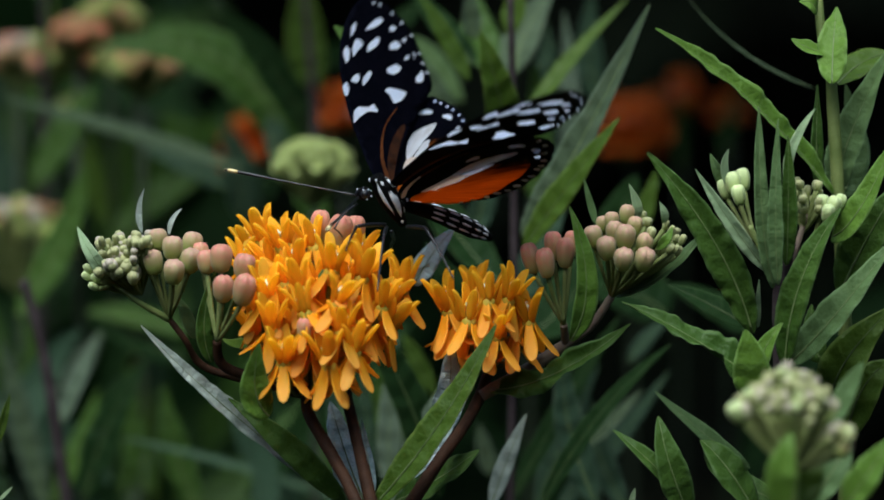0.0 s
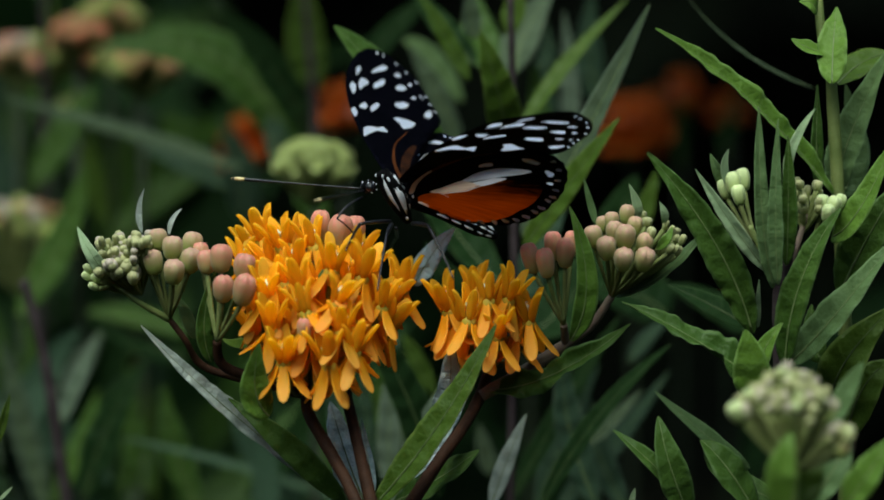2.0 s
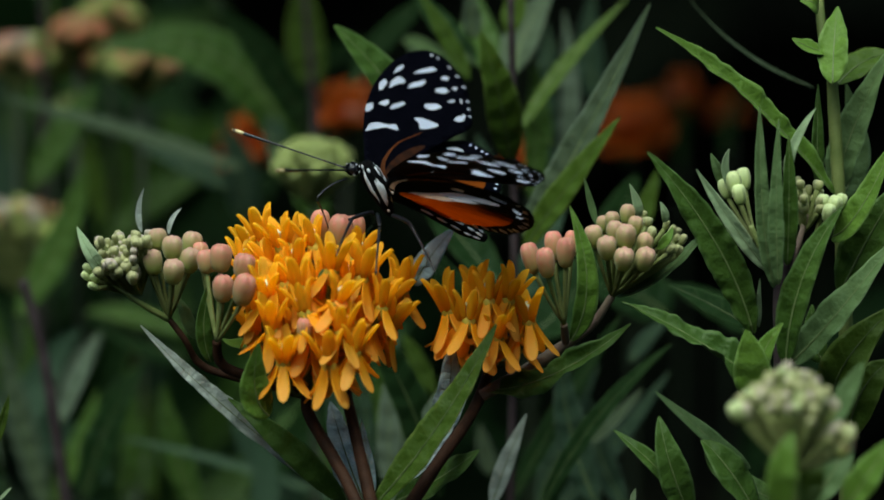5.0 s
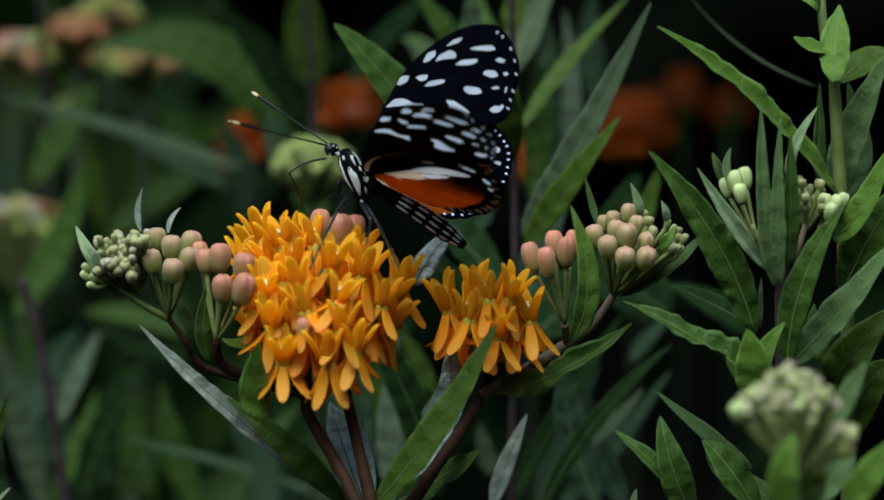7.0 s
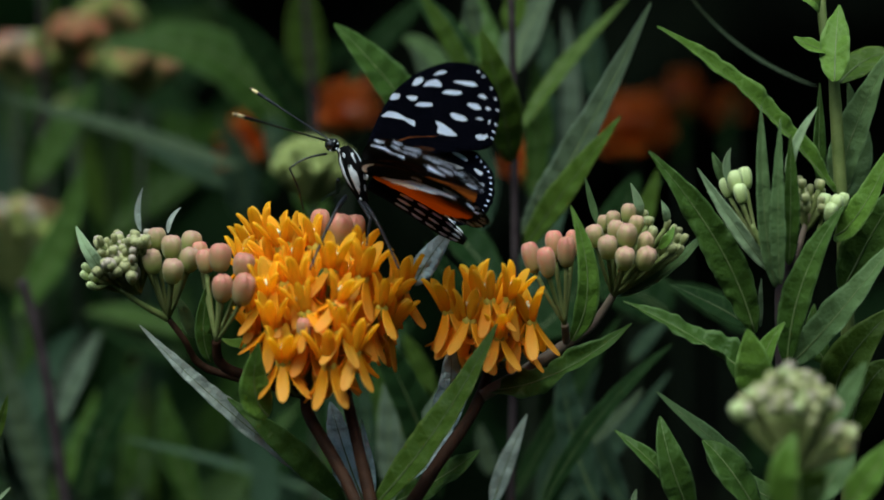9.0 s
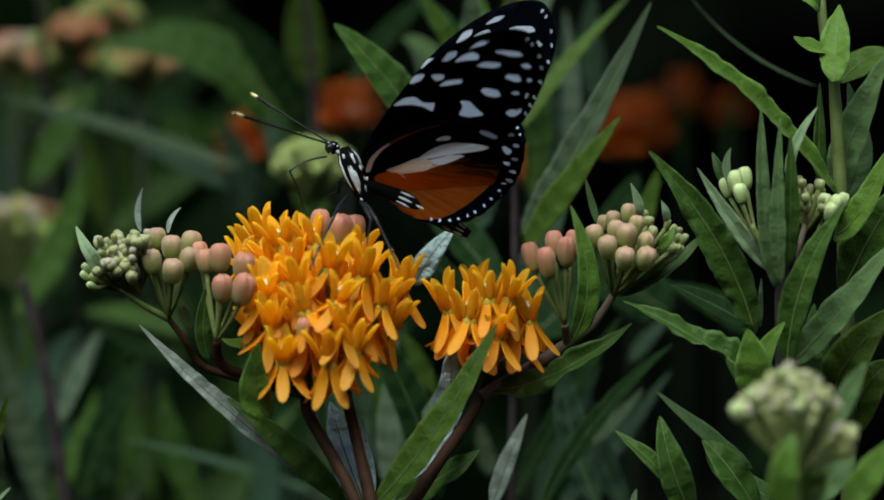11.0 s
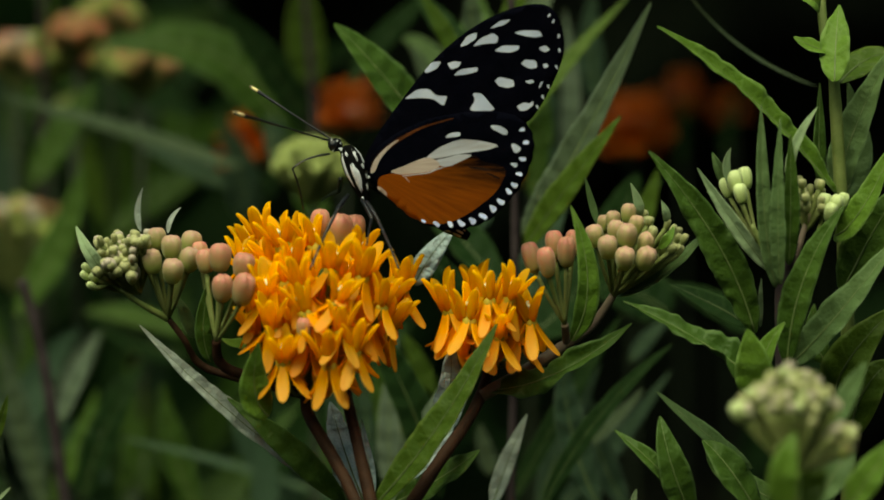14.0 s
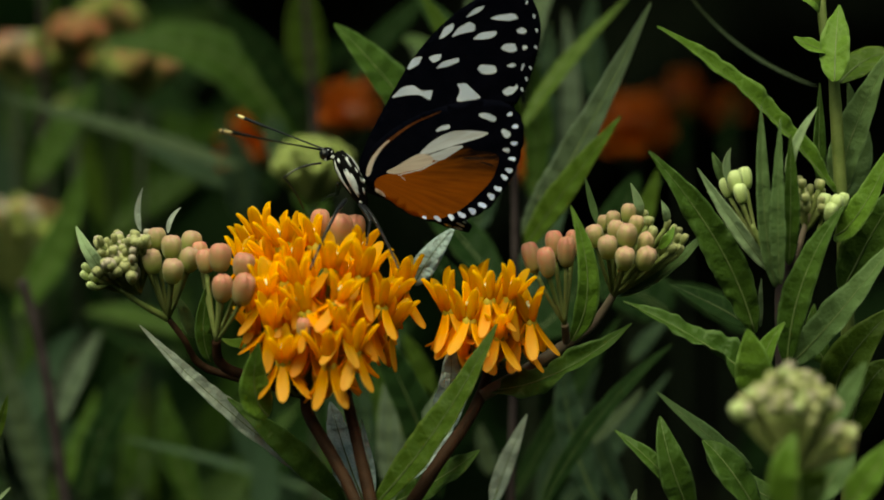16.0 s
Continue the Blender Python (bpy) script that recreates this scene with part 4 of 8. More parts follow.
# ---- plants behind, out of focus ----
behind = root_of("tall_milkweed", (0.02, 0.09, 0), "tall milkweed with grey-green leaves behind the flowers", "plant")
stem(behind, STEM_DARK, (0.7, 0.8, 1.0, 2.0), (0.0139, 0.075, 0.64683), (0.01451, 0.075, 0.62152), (0.01477, 0.075, 0.59263), (0.01403, 0.075, 0.54026), *down_to_ground((0.01403, 0.075, 0.53558), 0.0), label="thin brown stem")
leaf(behind, "mist", (0.01603, 0.06, 0.59738), (0.02666, 0.055, 0.61481), (0.04126, 0.05, 0.64459), 7.2, (-0.55, -0.8, 0.2), 0.25, 0.08, label="long grey-green leaf")
leaf(behind, "olive", (0.01652, 0.055, 0.59553), (0.0243, 0.05, 0.60726), (0.03525, 0.046, 0.62237), 6.2, (-0.5, -0.8, 0.35), 0.2, 0.08)
leaf(behind, "olive", (0.01388, 0.07, 0.61149), (0.01148, 0.062, 0.62572), (0.0077, 0.06, 0.63876), 7.4, (0.3, -0.95, 0.1), 0.2, 0.08)
leaf(behind, "olive", (0.01647, 0.09, 0.61711), (0.02533, 0.095, 0.62971), (0.03895, 0.1, 0.64418), 3.8, (-0.5, -0.8, 0.3), 0.2, 0.06)
leaf(behind, "mist", (0.01558, 0.11, 0.62775), (0.01744, 0.115, 0.63586), (0.0241, 0.12, 0.64643), 8.0, (-0.3, -0.9, 0.1), 0.2, 0.06)
leaf(behind, "dark", (0.0066, 0.1, 0.63005), (0.00071, 0.105, 0.63689), (-0.00641, 0.11, 0.64558), 6.6, (0.5, -0.8, 0.3), 0.2, 0.06)
leaf(behind, "green", (0.01153, 0.12, 0.62723), (0.00796, 0.125, 0.63541), (0.00678, 0.13, 0.64608), 8.0, (0.3, -0.9, 0.1), 0.2, 0.06)
leaf(behind, "green", (0.00181, 0.055, 0.61141), (-0.01053, 0.048, 0.62876), (-0.02134, 0.046, 0.6405), 9.6, (0.4, -0.75, 0.55), 0.18, 0.08, label="green leaf behind the wings")
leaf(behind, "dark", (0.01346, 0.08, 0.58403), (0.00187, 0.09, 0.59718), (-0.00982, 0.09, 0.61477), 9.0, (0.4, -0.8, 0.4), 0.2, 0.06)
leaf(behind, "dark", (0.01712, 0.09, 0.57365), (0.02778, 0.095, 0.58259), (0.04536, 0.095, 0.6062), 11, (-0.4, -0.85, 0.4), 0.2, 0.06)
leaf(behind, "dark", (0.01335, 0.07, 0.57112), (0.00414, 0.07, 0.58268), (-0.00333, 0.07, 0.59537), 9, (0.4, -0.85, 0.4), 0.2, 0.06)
leaf(behind, "grey", (0.00962, 0.03, 0.54663), (0.01270, 0.03, 0.55552), (0.01654, 0.03, 0.56506), 3.9, (-0.4, -0.9, 0.3), 0.2, 0.08)
leaf(behind, "dark", (0.0201, 0.06, 0.54235), (0.03148, 0.06, 0.56075), (0.04625, 0.06, 0.57566), 4.2, (-0.4, -0.85, 0.4), 0.2, 0.06)
leaf(behind, "dark", (0.01364, 0.09, 0.53817), (0.02536, 0.09, 0.55948), (0.03704, 0.09, 0.57836), 4.6, (-0.4, -0.85, 0.4), 0.2, 0.06)
leaf(behind, "dusty", (-0.01074, 0.06, 0.54235), (-0.00502, 0.06, 0.555), (0.00182, 0.06, 0.56993), 5.0, (-0.4, -0.9, 0.2), 0.2, 0.06)
leaf(behind, "dark", (-0.00046, 0.06, 0.54465), (-0.0073, 0.06, 0.56534), (-0.01639, 0.06, 0.58138), 8.0, (0.4, -0.9, 0.2), 0.2, 0.06)
leaf(behind, "dusty", (-0.00978, 0.08, 0.54074), (-0.01093, 0.08, 0.55599), (-0.00917, 0.08, 0.57586), 5, (-0.2, -0.9, 0.3), 0.2, 0.1)
leaf(behind, "slate", (-0.01709, 0.1, 0.53918), (-0.0218, 0.1, 0.56068), (-0.02297, 0.1, 0.57259), 6, (0.2, -0.9, 0.3), 0.2, 0.1)
leaf(behind, "slate", (0.03215, 0.08, 0.53957), (0.02629, 0.08, 0.55599), (0.02509, 0.08, 0.57119), 7, (0.2, -0.9, 0.3), 0.2, 0.1)
leaf(behind, "slate", (0.02469, 0.11, 0.53539), (0.03544, 0.11, 0.54747), (0.04795, 0.11, 0.56433), 5, (-0.2, -0.8, 0.5), 0.2, 0.1)
leaf(behind, "slate", (0.03871, 0.1, 0.53678), (0.03274, 0.1, 0.54874), (0.03093, 0.1, 0.56068), 6, (0.2, -0.9, 0.3), 0.2, 0.1)
leaf(behind, "slate", (0.01727, 0.1, 0.57973), (0.0208, 0.1, 0.59161), (0.02669, 0.1, 0.60346), 7, (-0.3, -0.9, 0.3), 0.2, 0.1)
leaf(behind, "slate", (0.00608, 0.11, 0.59313), (0.00906, 0.11, 0.6039), (0.00726, 0.11, 0.61464), 6, (0.2, -0.9, 0.3), 0.2, 0.1)
leaf(behind, "slate", (0.02322, 0.13, 0.59021), (0.02196, 0.13, 0.61213), (0.02435, 0.13, 0.63398), 5.5, (0.2, -0.85, 0.4), 0.2, 0.1)
leaf(behind, "dusty", (0.02671, 0.15, 0.6009), (0.02815, 0.15, 0.61948), (0.02663, 0.15, 0.63923), 4.5, (-0.2, -0.85, 0.3), 0.2, 0.1)
leaf(behind, "green", (0.01938, 0.12, 0.59953), (0.01995, 0.12, 0.614), (0.01897, 0.12, 0.62843), 5, (0.1, -0.85, 0.4), 0.2, 0.1)
leaf(behind, "slate", (0.0347, 0.17, 0.61832), (0.03278, 0.17, 0.62964), (0.03363, 0.17, 0.64344), 6, (-0.2, -0.85, 0.3), 0.2, 0.1)
leaf(behind, "olive", (0.03934, 0.09, 0.59248), (0.04224, 0.09, 0.6007), (0.04455, 0.09, 0.60891), 4, (-0.2, -0.85, 0.4), 0.2, 0.1)
leaf(behind, "dark", (0.03294, 0.11, 0.58714), (0.03768, 0.11, 0.59792), (0.04123, 0.11, 0.60629), 8, (-0.3, -0.85, 0.4), 0.2, 0.1)

# umbels behind: pale green, orange and rusty pink
def far_umbel(name, label, centre, radius, mats, count, size, open_flowers=0, lean=0.0):
    """A whole flower head on its stalk, some way behind."""
    c = Vector(centre)
    thing = root_of(name, (c.x + lean, c.y, 0), label, "plant", "flower heads behind")
    rng = random.Random(int(abs(c.x) * 10000) + count)
    node = c - Vector((0, 0, radius * 1.1))
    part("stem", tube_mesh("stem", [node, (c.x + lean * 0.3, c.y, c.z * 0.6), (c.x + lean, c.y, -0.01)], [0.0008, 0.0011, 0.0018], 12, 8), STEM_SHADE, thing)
    for k in range(count):
        a, u = rng.uniform(0, 2 * math.pi), rng.uniform(-0.25, 1)
        r = math.sqrt(max(0, 1 - u * u)) * radius * rng.uniform(0.85, 1.0)
        at = c + Vector((r * math.cos(a) * 1.15, r * math.sin(a), u * radius * 0.75))
        bud(thing, mats[k % len(mats)], node, at, size * rng.uniform(0.85, 1.15), size * rng.uniform(1.05, 1.5))
    for k in range(open_flowers):
        a, u = rng.uniform(0, 2 * math.pi), rng.uniform(-0.3, 1)
        r = math.sqrt(max(0, 1 - u * u)) * radius * 0.8
        at = c + Vector((r * math.cos(a), r * math.sin(a), u * radius * 0.8))
        flower(thing, node, at, (at - c) * 40 + Vector((0, 0, 1)), 1.0, 55.0, True, HOOD_RED_MESH, PETAL_RED_MESH, HORN_RED_MESH)
    return thing


far_umbel("budding_milkweed", "pale green milkweed head still in bud", (-0.02819, 0.15, 0.60487), 0.0076, (BUD_LIME,), 130, 1.9)
far_umbel("orange_milkweed", "orange milkweed head in bloom behind the bed", (0.04856, 0.33, 0.60213), 0.0066, (BUD_PINK,), 3, 3.0, 18)
far_umbel("orange_milkweed", "orange milkweed head in bloom behind the bed", (-0.04457, 0.26, 0.60194), 0.0046, (BUD_PINK,), 3, 3.0, 12)
far_umbel("orange_milkweed", "orange milkweed head in bloom behind the bed", (-0.02355, 0.27, 0.61005), 0.0040, (BUD_PINK,), 3, 3.0, 8)
far_umbel("orange_milkweed", "orange milkweed head in bloom behind the bed", (0.0212, 0.26, 0.59786), 0.0020, (BUD_PINK,), 2, 3.0, 3)
far_umbel("budding_milkweed", "rusty pink milkweed head in bud", (-0.10110, 0.25, 0.62302), 0.0062, (BUD_RUST, BUD_MAUVE, BUD_PINK,), 44, 3.6)
far_umbel("budding_milkweed", "olive green milkweed head in bud", (-0.09306, 0.25, 0.62383), 0.0059, (BUD_OLIVE, BUD_OLIVE, BUD_RUST,), 44, 3.6)
far_umbel("budding_milkweed", "reddish milkweed head in bud", (-0.08587, 0.24, 0.62963), 0.0048, (BUD_RED, BUD_RUST,), 40, 3.2)
far_umbel("budding_milkweed", "reddish milkweed head in bud", (-0.08682, 0.26, 0.62198), 0.0041, (BUD_RED, BUD_RED, BUD_OLIVE,), 36, 3.2)
far_umbel("budding_milkweed", "tan and olive milkweed head in bud", (-0.07946, 0.26, 0.63252), 0.0057, (BUD_OLIVE, BUD_RUST, BUD_OLIVE,), 44, 3.6)
far_umbel("budding_milkweed", "tan and pink milkweed head in bud", (-0.07044, 0.23, 0.62270), 0.0066, (BUD_OLIVE, BUD_RUST,), 60, 3.2)
far_umbel("budding_milkweed", "small lime green milkweed head in bud", (-0.08777, 0.25, 0.61229), 0.0032, (BUD_LIME,), 30, 2.4)
far_umbel("budding_milkweed", "dull rusty milkweed head in bud", (-0.07325, 0.24, 0.55539), 0.0040, (BUD_RUST, BUD_OLIVE,), 30, 3)
far_umbel("orange_milkweed", "dim orange milkweed head deep in the bed", (0.06542, 0.42, 0.60580), 0.0018, (BUD_RED,), 4, 3.0, 2)
far_umbel("orange_milkweed", "dim orange milkweed head deep in the bed", (0.07892, 0.42, 0.60105), 0.0015, (BUD_RED,), 4, 3.0, 1)
far_umbel("budding_milkweed", "dull green milkweed head in bud", (-0.09876, 0.23, 0.58161), 0.0115, (BUD_OLIVE, BUD_RUST, BUD_MAUVE), 50, 3.6)

# broad blurred leaves and stalks at the back
back = root_of("wild_milkweed", (-0.06, 0.22, 0), "blurred milkweed growth behind the bloom", "plant")
stem(back, STEM_DARK, (0.8, 1.1, 1.4, 2.0), (-0.03089, 0.18, 0.64309), (-0.02904, 0.18, 0.62028), (-0.02848, 0.18, 0.58719), (-0.02861, 0.18, 0.52565), *down_to_ground((-0.02862, 0.18, 0.5205), 0.0))
stem(back, STEM_DARK, (1.1, 1.25, 1.3, 1.8), (-0.08954, 0.12, 0.58296), (-0.08626, 0.12, 0.57163), (-0.08394, 0.12, 0.55955), *down_to_ground((-0.08326, 0.12, 0.53581), 0.0))
leaf(back, "slate", (-0.02112, 0.15, 0.53081), (-0.04757, 0.15, 0.53967), (-0.07684, 0.15, 0.54664), 2.6, (0.1, -0.6, 0.8), 0.15, 0.05)
leaf(back, "dusty", (-0.08259, 0.13, 0.55083), (-0.07840, 0.13, 0.56108), (-0.07362, 0.13, 0.57108), 4.3, (-0.3, -0.85, 0.4), 0.18, 0.08)
stem(back, STEM_DARK, (0.8, 1.2, 1.8), (-0.09305, 0.23, 0.6413), (-0.094, 0.23, 0.59891), (-0.09522, 0.23, 0.5187), *down_to_ground((-0.09526, 0.23, 0.51332), 0.0))
leaf(back, "green", (-0.03441, 0.21, 0.60164), (-0.04996, 0.21, 0.62512), (-0.07952, 0.205, 0.62822), 15, (0.2, -0.8, 0.6), 0.12, 0.05, label="broad arching green leaf")
leaf(back, "mist", (-0.04535, 0.19, 0.60177), (-0.07093, 0.19, 0.61011), (-0.09987, 0.185, 0.61872), 4.5, (0.1, -0.7, 0.7), 0.15, 0.05)
leaf(back, "dark", (-0.02868, 0.19, 0.6069), (-0.03871, 0.185, 0.6251), (-0.05116, 0.18, 0.63929), 8, (0.4, -0.85, 0.2), 0.15, 0.05)
leaf(back, "olive", (-0.02891, 0.2, 0.61916), (-0.03146, 0.2, 0.63207), (-0.03078, 0.2, 0.64495), 9, (0.2, -0.95, 0.1), 0.15, 0.05)
leaf(back, "dark", (-0.02043, 0.16, 0.62264), (-0.0117, 0.16, 0.63385), (-0.0005, 0.16, 0.6438), 5.5, (-0.4, -0.85, 0.2), 0.15, 0.05)
leaf(back, "sage", (0.00445, 0.15, 0.61948), (-0.00296, 0.15, 0.62936), (-0.00851, 0.15, 0.63306), 5.5, (0.4, -0.85, 0.2), 0.15, 0.05)
leaf(back, "dusty", (-0.08973, 0.23, 0.54286), (-0.08568, 0.23, 0.55157), (-0.0803, 0.23, 0.56026), 5.0, (-0.2, -0.9, 0.2), 0.15, 0.05)
leaf(back, "slate", (-0.10054, 0.23, 0.52004), (-0.09536, 0.17, 0.54107), (-0.09653, 0.17, 0.5538), 9, (0.2, -0.9, 0.2), 0.15, 0.05)
leaf(back, "slate", (-0.03573, 0.17, 0.60824), (-0.03748, 0.17, 0.61202), (-0.03848, 0.17, 0.61517), 5, (0.2, -0.9, 0.2), 0.15, 0.05)
leaf(back, "green", (-0.06169, 0.26, 0.60221), (-0.06439, 0.26, 0.6063), (-0.06709, 0.26, 0.61038), 8, (0.2, -0.9, 0.4), 0.15, 0.05, rib=False)
leaf(back, "slate", (-0.07166, 0.28, 0.60503), (-0.07372, 0.28, 0.60779), (-0.07578, 0.28, 0.61056), 7, (0.2, -0.9, 0.4), 0.15, 0.05, rib=False)
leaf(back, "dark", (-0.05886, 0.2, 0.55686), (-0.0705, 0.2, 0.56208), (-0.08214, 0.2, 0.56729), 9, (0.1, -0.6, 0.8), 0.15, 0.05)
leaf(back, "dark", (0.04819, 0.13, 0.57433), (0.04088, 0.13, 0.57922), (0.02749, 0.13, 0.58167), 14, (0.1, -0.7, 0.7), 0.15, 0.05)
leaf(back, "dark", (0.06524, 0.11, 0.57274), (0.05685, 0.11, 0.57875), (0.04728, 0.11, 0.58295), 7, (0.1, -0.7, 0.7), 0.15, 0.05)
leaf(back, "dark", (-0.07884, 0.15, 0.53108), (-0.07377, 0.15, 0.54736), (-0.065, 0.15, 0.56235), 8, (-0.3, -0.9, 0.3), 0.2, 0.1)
leaf(back, "green", (-0.0681, 0.2, 0.52549), (-0.07063, 0.2, 0.53858), (-0.07575, 0.2, 0.55034), 7, (0.3, -0.9, 0.3), 0.2, 0.1)
leaf(back, "green", (-0.05446, 0.16, 0.52844), (-0.05942, 0.16, 0.54108), (-0.06186, 0.16, 0.55621), 7, (0.3, -0.9, 0.3), 0.2, 0.1)
leaf(back, "green", (-0.09599, 0.18, 0.5693), (-0.0857, 0.18, 0.58591), (-0.0805, 0.18, 0.60375), 8, (-0.3, -0.9, 0.3), 0.2, 0.1)
leaf(back, "green", (-0.07817, 0.24, 0.58209), (-0.06474, 0.24, 0.59283), (-0.05268, 0.24, 0.59819), 8, (0, -0.7, 0.7), 0.2, 0.1)
leaf(back, "green", (-0.07544, 0.26, 0.5722), (-0.07874, 0.26, 0.58995), (-0.07458, 0.26, 0.6063), 10, (0.2, -0.9, 0.4), 0.2, 0.1)
leaf(back, "slate", (-0.04737, 0.24, 0.58612), (-0.048, 0.24, 0.59819), (-0.05263, 0.24, 0.61091), 8, (0.2, -0.9, 0.4), 0.2, 0.1)
leaf(back, "green", (-0.09521, 0.22, 0.59567), (-0.08723, 0.22, 0.60884), (-0.0806, 0.22, 0.61936), 8, (-0.2, -0.8, 0.5), 0.2, 0.1)
leaf(back, "green", (-0.10233, 0.22, 0.52276), (-0.09557, 0.22, 0.54405), (-0.09806, 0.22, 0.56527), 9, (0.2, -0.9, 0.4), 0.2, 0.1)

leaf(back, "mist", (-0.03016, 0.19, 0.60599), (-0.03751, 0.19, 0.62322), (-0.05246, 0.19, 0.64039), 5.3, (0.3, -0.85, 0.4), 0.18, 0.08)
leaf(back, "mist", (-0.08825, 0.16, 0.52855), (-0.09312, 0.16, 0.54615), (-0.09771, 0.16, 0.56622), 6.4, (0.3, -0.85, 0.4), 0.18, 0.08)
leaf(back, "mist", (-0.09442, 0.18, 0.52577), (-0.09839, 0.18, 0.53857), (-0.10209, 0.18, 0.55263), 5.8, (0.3, -0.85, 0.4), 0.18, 0.08)
leaf(back, "sage", (-0.09040, 0.2, 0.52298), (-0.09240, 0.2, 0.53341), (-0.09555, 0.2, 0.54383), 3.8, (0.3, -0.85, 0.4), 0.18, 0.08)
leaf(back, "green", (-0.08817, 0.17, 0.52716), (-0.08115, 0.17, 0.54112), (-0.07705, 0.17, 0.55379), 5.2, (-0.3, -0.85, 0.4), 0.18, 0.08)
leaf(back, "mist", (-0.07202, 0.2, 0.52298), (-0.07044, 0.2, 0.52820), (-0.06756, 0.2, 0.53602), 3.6, (-0.3, -0.85, 0.4), 0.18, 0.08)
leaf(back, "olive", (-0.06748, 0.22, 0.52020), (-0.06832, 0.22, 0.53611), (-0.06865, 0.22, 0.54934), 3.9, (0.3, -0.85, 0.4), 0.18, 0.08)
leaf(back, "dark", (-0.07654, 0.22, 0.52551), (-0.07580, 0.22, 0.53876), (-0.07482, 0.22, 0.55066), 3.9, (-0.3, -0.85, 0.4), 0.18, 0.08)
leaf(back, "dark", (-0.06087, 0.24, 0.51742), (-0.05880, 0.24, 0.53091), (-0.06009, 0.24, 0.54168), 4.0, (-0.3, -0.85, 0.4), 0.18, 0.08)
leaf(back, "green", (-0.05865, 0.2, 0.56331), (-0.07153, 0.2, 0.56720), (-0.08184, 0.2, 0.56823), 5.1, (0.3, -0.85, 0.4), 0.18, 0.08)
leaf(back, "bright", (-0.09507, 0.28, 0.62812), (-0.09599, 0.28, 0.63361), (-0.09554, 0.28, 0.63978), 3.6, (0.3, -0.85, 0.4), 0.18, 0.08)
leaf(back, "sage", (-0.10760, 0.3, 0.59366), (-0.10652, 0.3, 0.60767), (-0.10811, 0.3, 0.61955), 5.9, (0.3, -0.85, 0.4), 0.18, 0.08)
leaf(back, "olive", (-0.07855, 0.22, 0.58625), (-0.08175, 0.22, 0.59938), (-0.08326, 0.22, 0.60921), 5.5, (0.3, -0.85, 0.4), 0.18, 0.08)
leaf(back, "dark", (-0.09738, 0.25, 0.58107), (-0.09461, 0.25, 0.59320), (-0.09720, 0.25, 0.60665), 5.4, (0.3, -0.85, 0.4), 0.18, 0.08)
leaf(back, "mist", (-0.06447, 0.27, 0.60059), (-0.06608, 0.27, 0.60606), (-0.06770, 0.27, 0.61084), 4.9, (0.3, -0.85, 0.4), 0.18, 0.08)
leaf(back, "mist", (-0.07264, 0.27, 0.60401), (-0.07357, 0.27, 0.60879), (-0.07382, 0.27, 0.61289), 4.9, (0.3, -0.85, 0.4), 0.18, 0.08)
leaf(back, "mist", (-0.03609, 0.16, 0.60367), (-0.03793, 0.16, 0.60889), (-0.03904, 0.16, 0.61411), 3.0, (0.3, -0.85, 0.4), 0.18, 0.08)
leaf(back, "green", (-0.02629, 0.17, 0.59038), (-0.03004, 0.17, 0.59692), (-0.03378, 0.17, 0.60232), 7.5, (0.3, -0.85, 0.4), 0.18, 0.08)
leaf(back, "slate", (-0.04949, 0.2, 0.59694), (-0.05848, 0.2, 0.60210), (-0.06875, 0.2, 0.60571), 5.6, (0.3, -0.85, 0.4), 0.18, 0.08)
leaf(back, "mist", (0.07505, 0.06, 0.62743), (0.06058, 0.06, 0.63477), (0.04925, 0.06, 0.64581), 0.5, (0.3, -0.85, 0.4), 0.18, 0.08)
leaf(back, "dark", (0.05879, 0.3, 0.59366), (0.05944, 0.3, 0.60347), (0.05801, 0.3, 0.61186), 3.6, (0.3, -0.85, 0.4), 0.18, 0.08)
leaf(back, "dark", (0.06996, 0.3, 0.59647), (0.07131, 0.3, 0.60557), (0.07337, 0.3, 0.61326), 3.6, (-0.3, -0.85, 0.4), 0.18, 0.08)
leaf(behind, "slate", (-0.01809, 0.17, 0.62489), (-0.01183, 0.17, 0.63240), (-0.00495, 0.17, 0.63989), 4.0, (-0.3, -0.85, 0.4), 0.18, 0.08)
leaf(behind, "olive", (0.00550, 0.09, 0.62729), (0.00062, 0.09, 0.63659), (-0.00518, 0.09, 0.64587), 3.9, (0.3, -0.85, 0.4), 0.18, 0.08)
leaf(behind, "mist", (0.00366, 0.13, 0.61041), (-0.00117, 0.13, 0.62213), (-0.00695, 0.13, 0.63263), 5.5, (0.3, -0.85, 0.4), 0.18, 0.08)
leaf(behind, "mist", (0.00672, 0.1, 0.63544), (0.00601, 0.1, 0.64083), (0.00601, 0.1, 0.64668), 4.0, (0.3, -0.85, 0.4), 0.18, 0.08)
leaf(behind, "olive", (0.01410, 0.1, 0.63614), (0.01526, 0.1, 0.64200), (0.01701, 0.1, 0.64668), 5.3, (-0.3, -0.85, 0.4), 0.18, 0.08)
leaf(behind, "slate", (0.02381, 0.14, 0.61120), (0.02232, 0.14, 0.62340), (0.02315, 0.14, 0.63679), 4.9, (0.3, -0.85, 0.4), 0.18, 0.08)
leaf(behind, "green", (0.02289, 0.12, 0.61108), (0.02096, 0.12, 0.62090), (0.01975, 0.12, 0.62987), 3.6, (0.3, -0.85, 0.4), 0.18, 0.08)
leaf(behind, "slate", (0.02012, 0.1, 0.53689), (0.02541, 0.1, 0.55117), (0.03315, 0.1, 0.56720), 5.4, (-0.3, -0.85, 0.4), 0.18, 0.08)
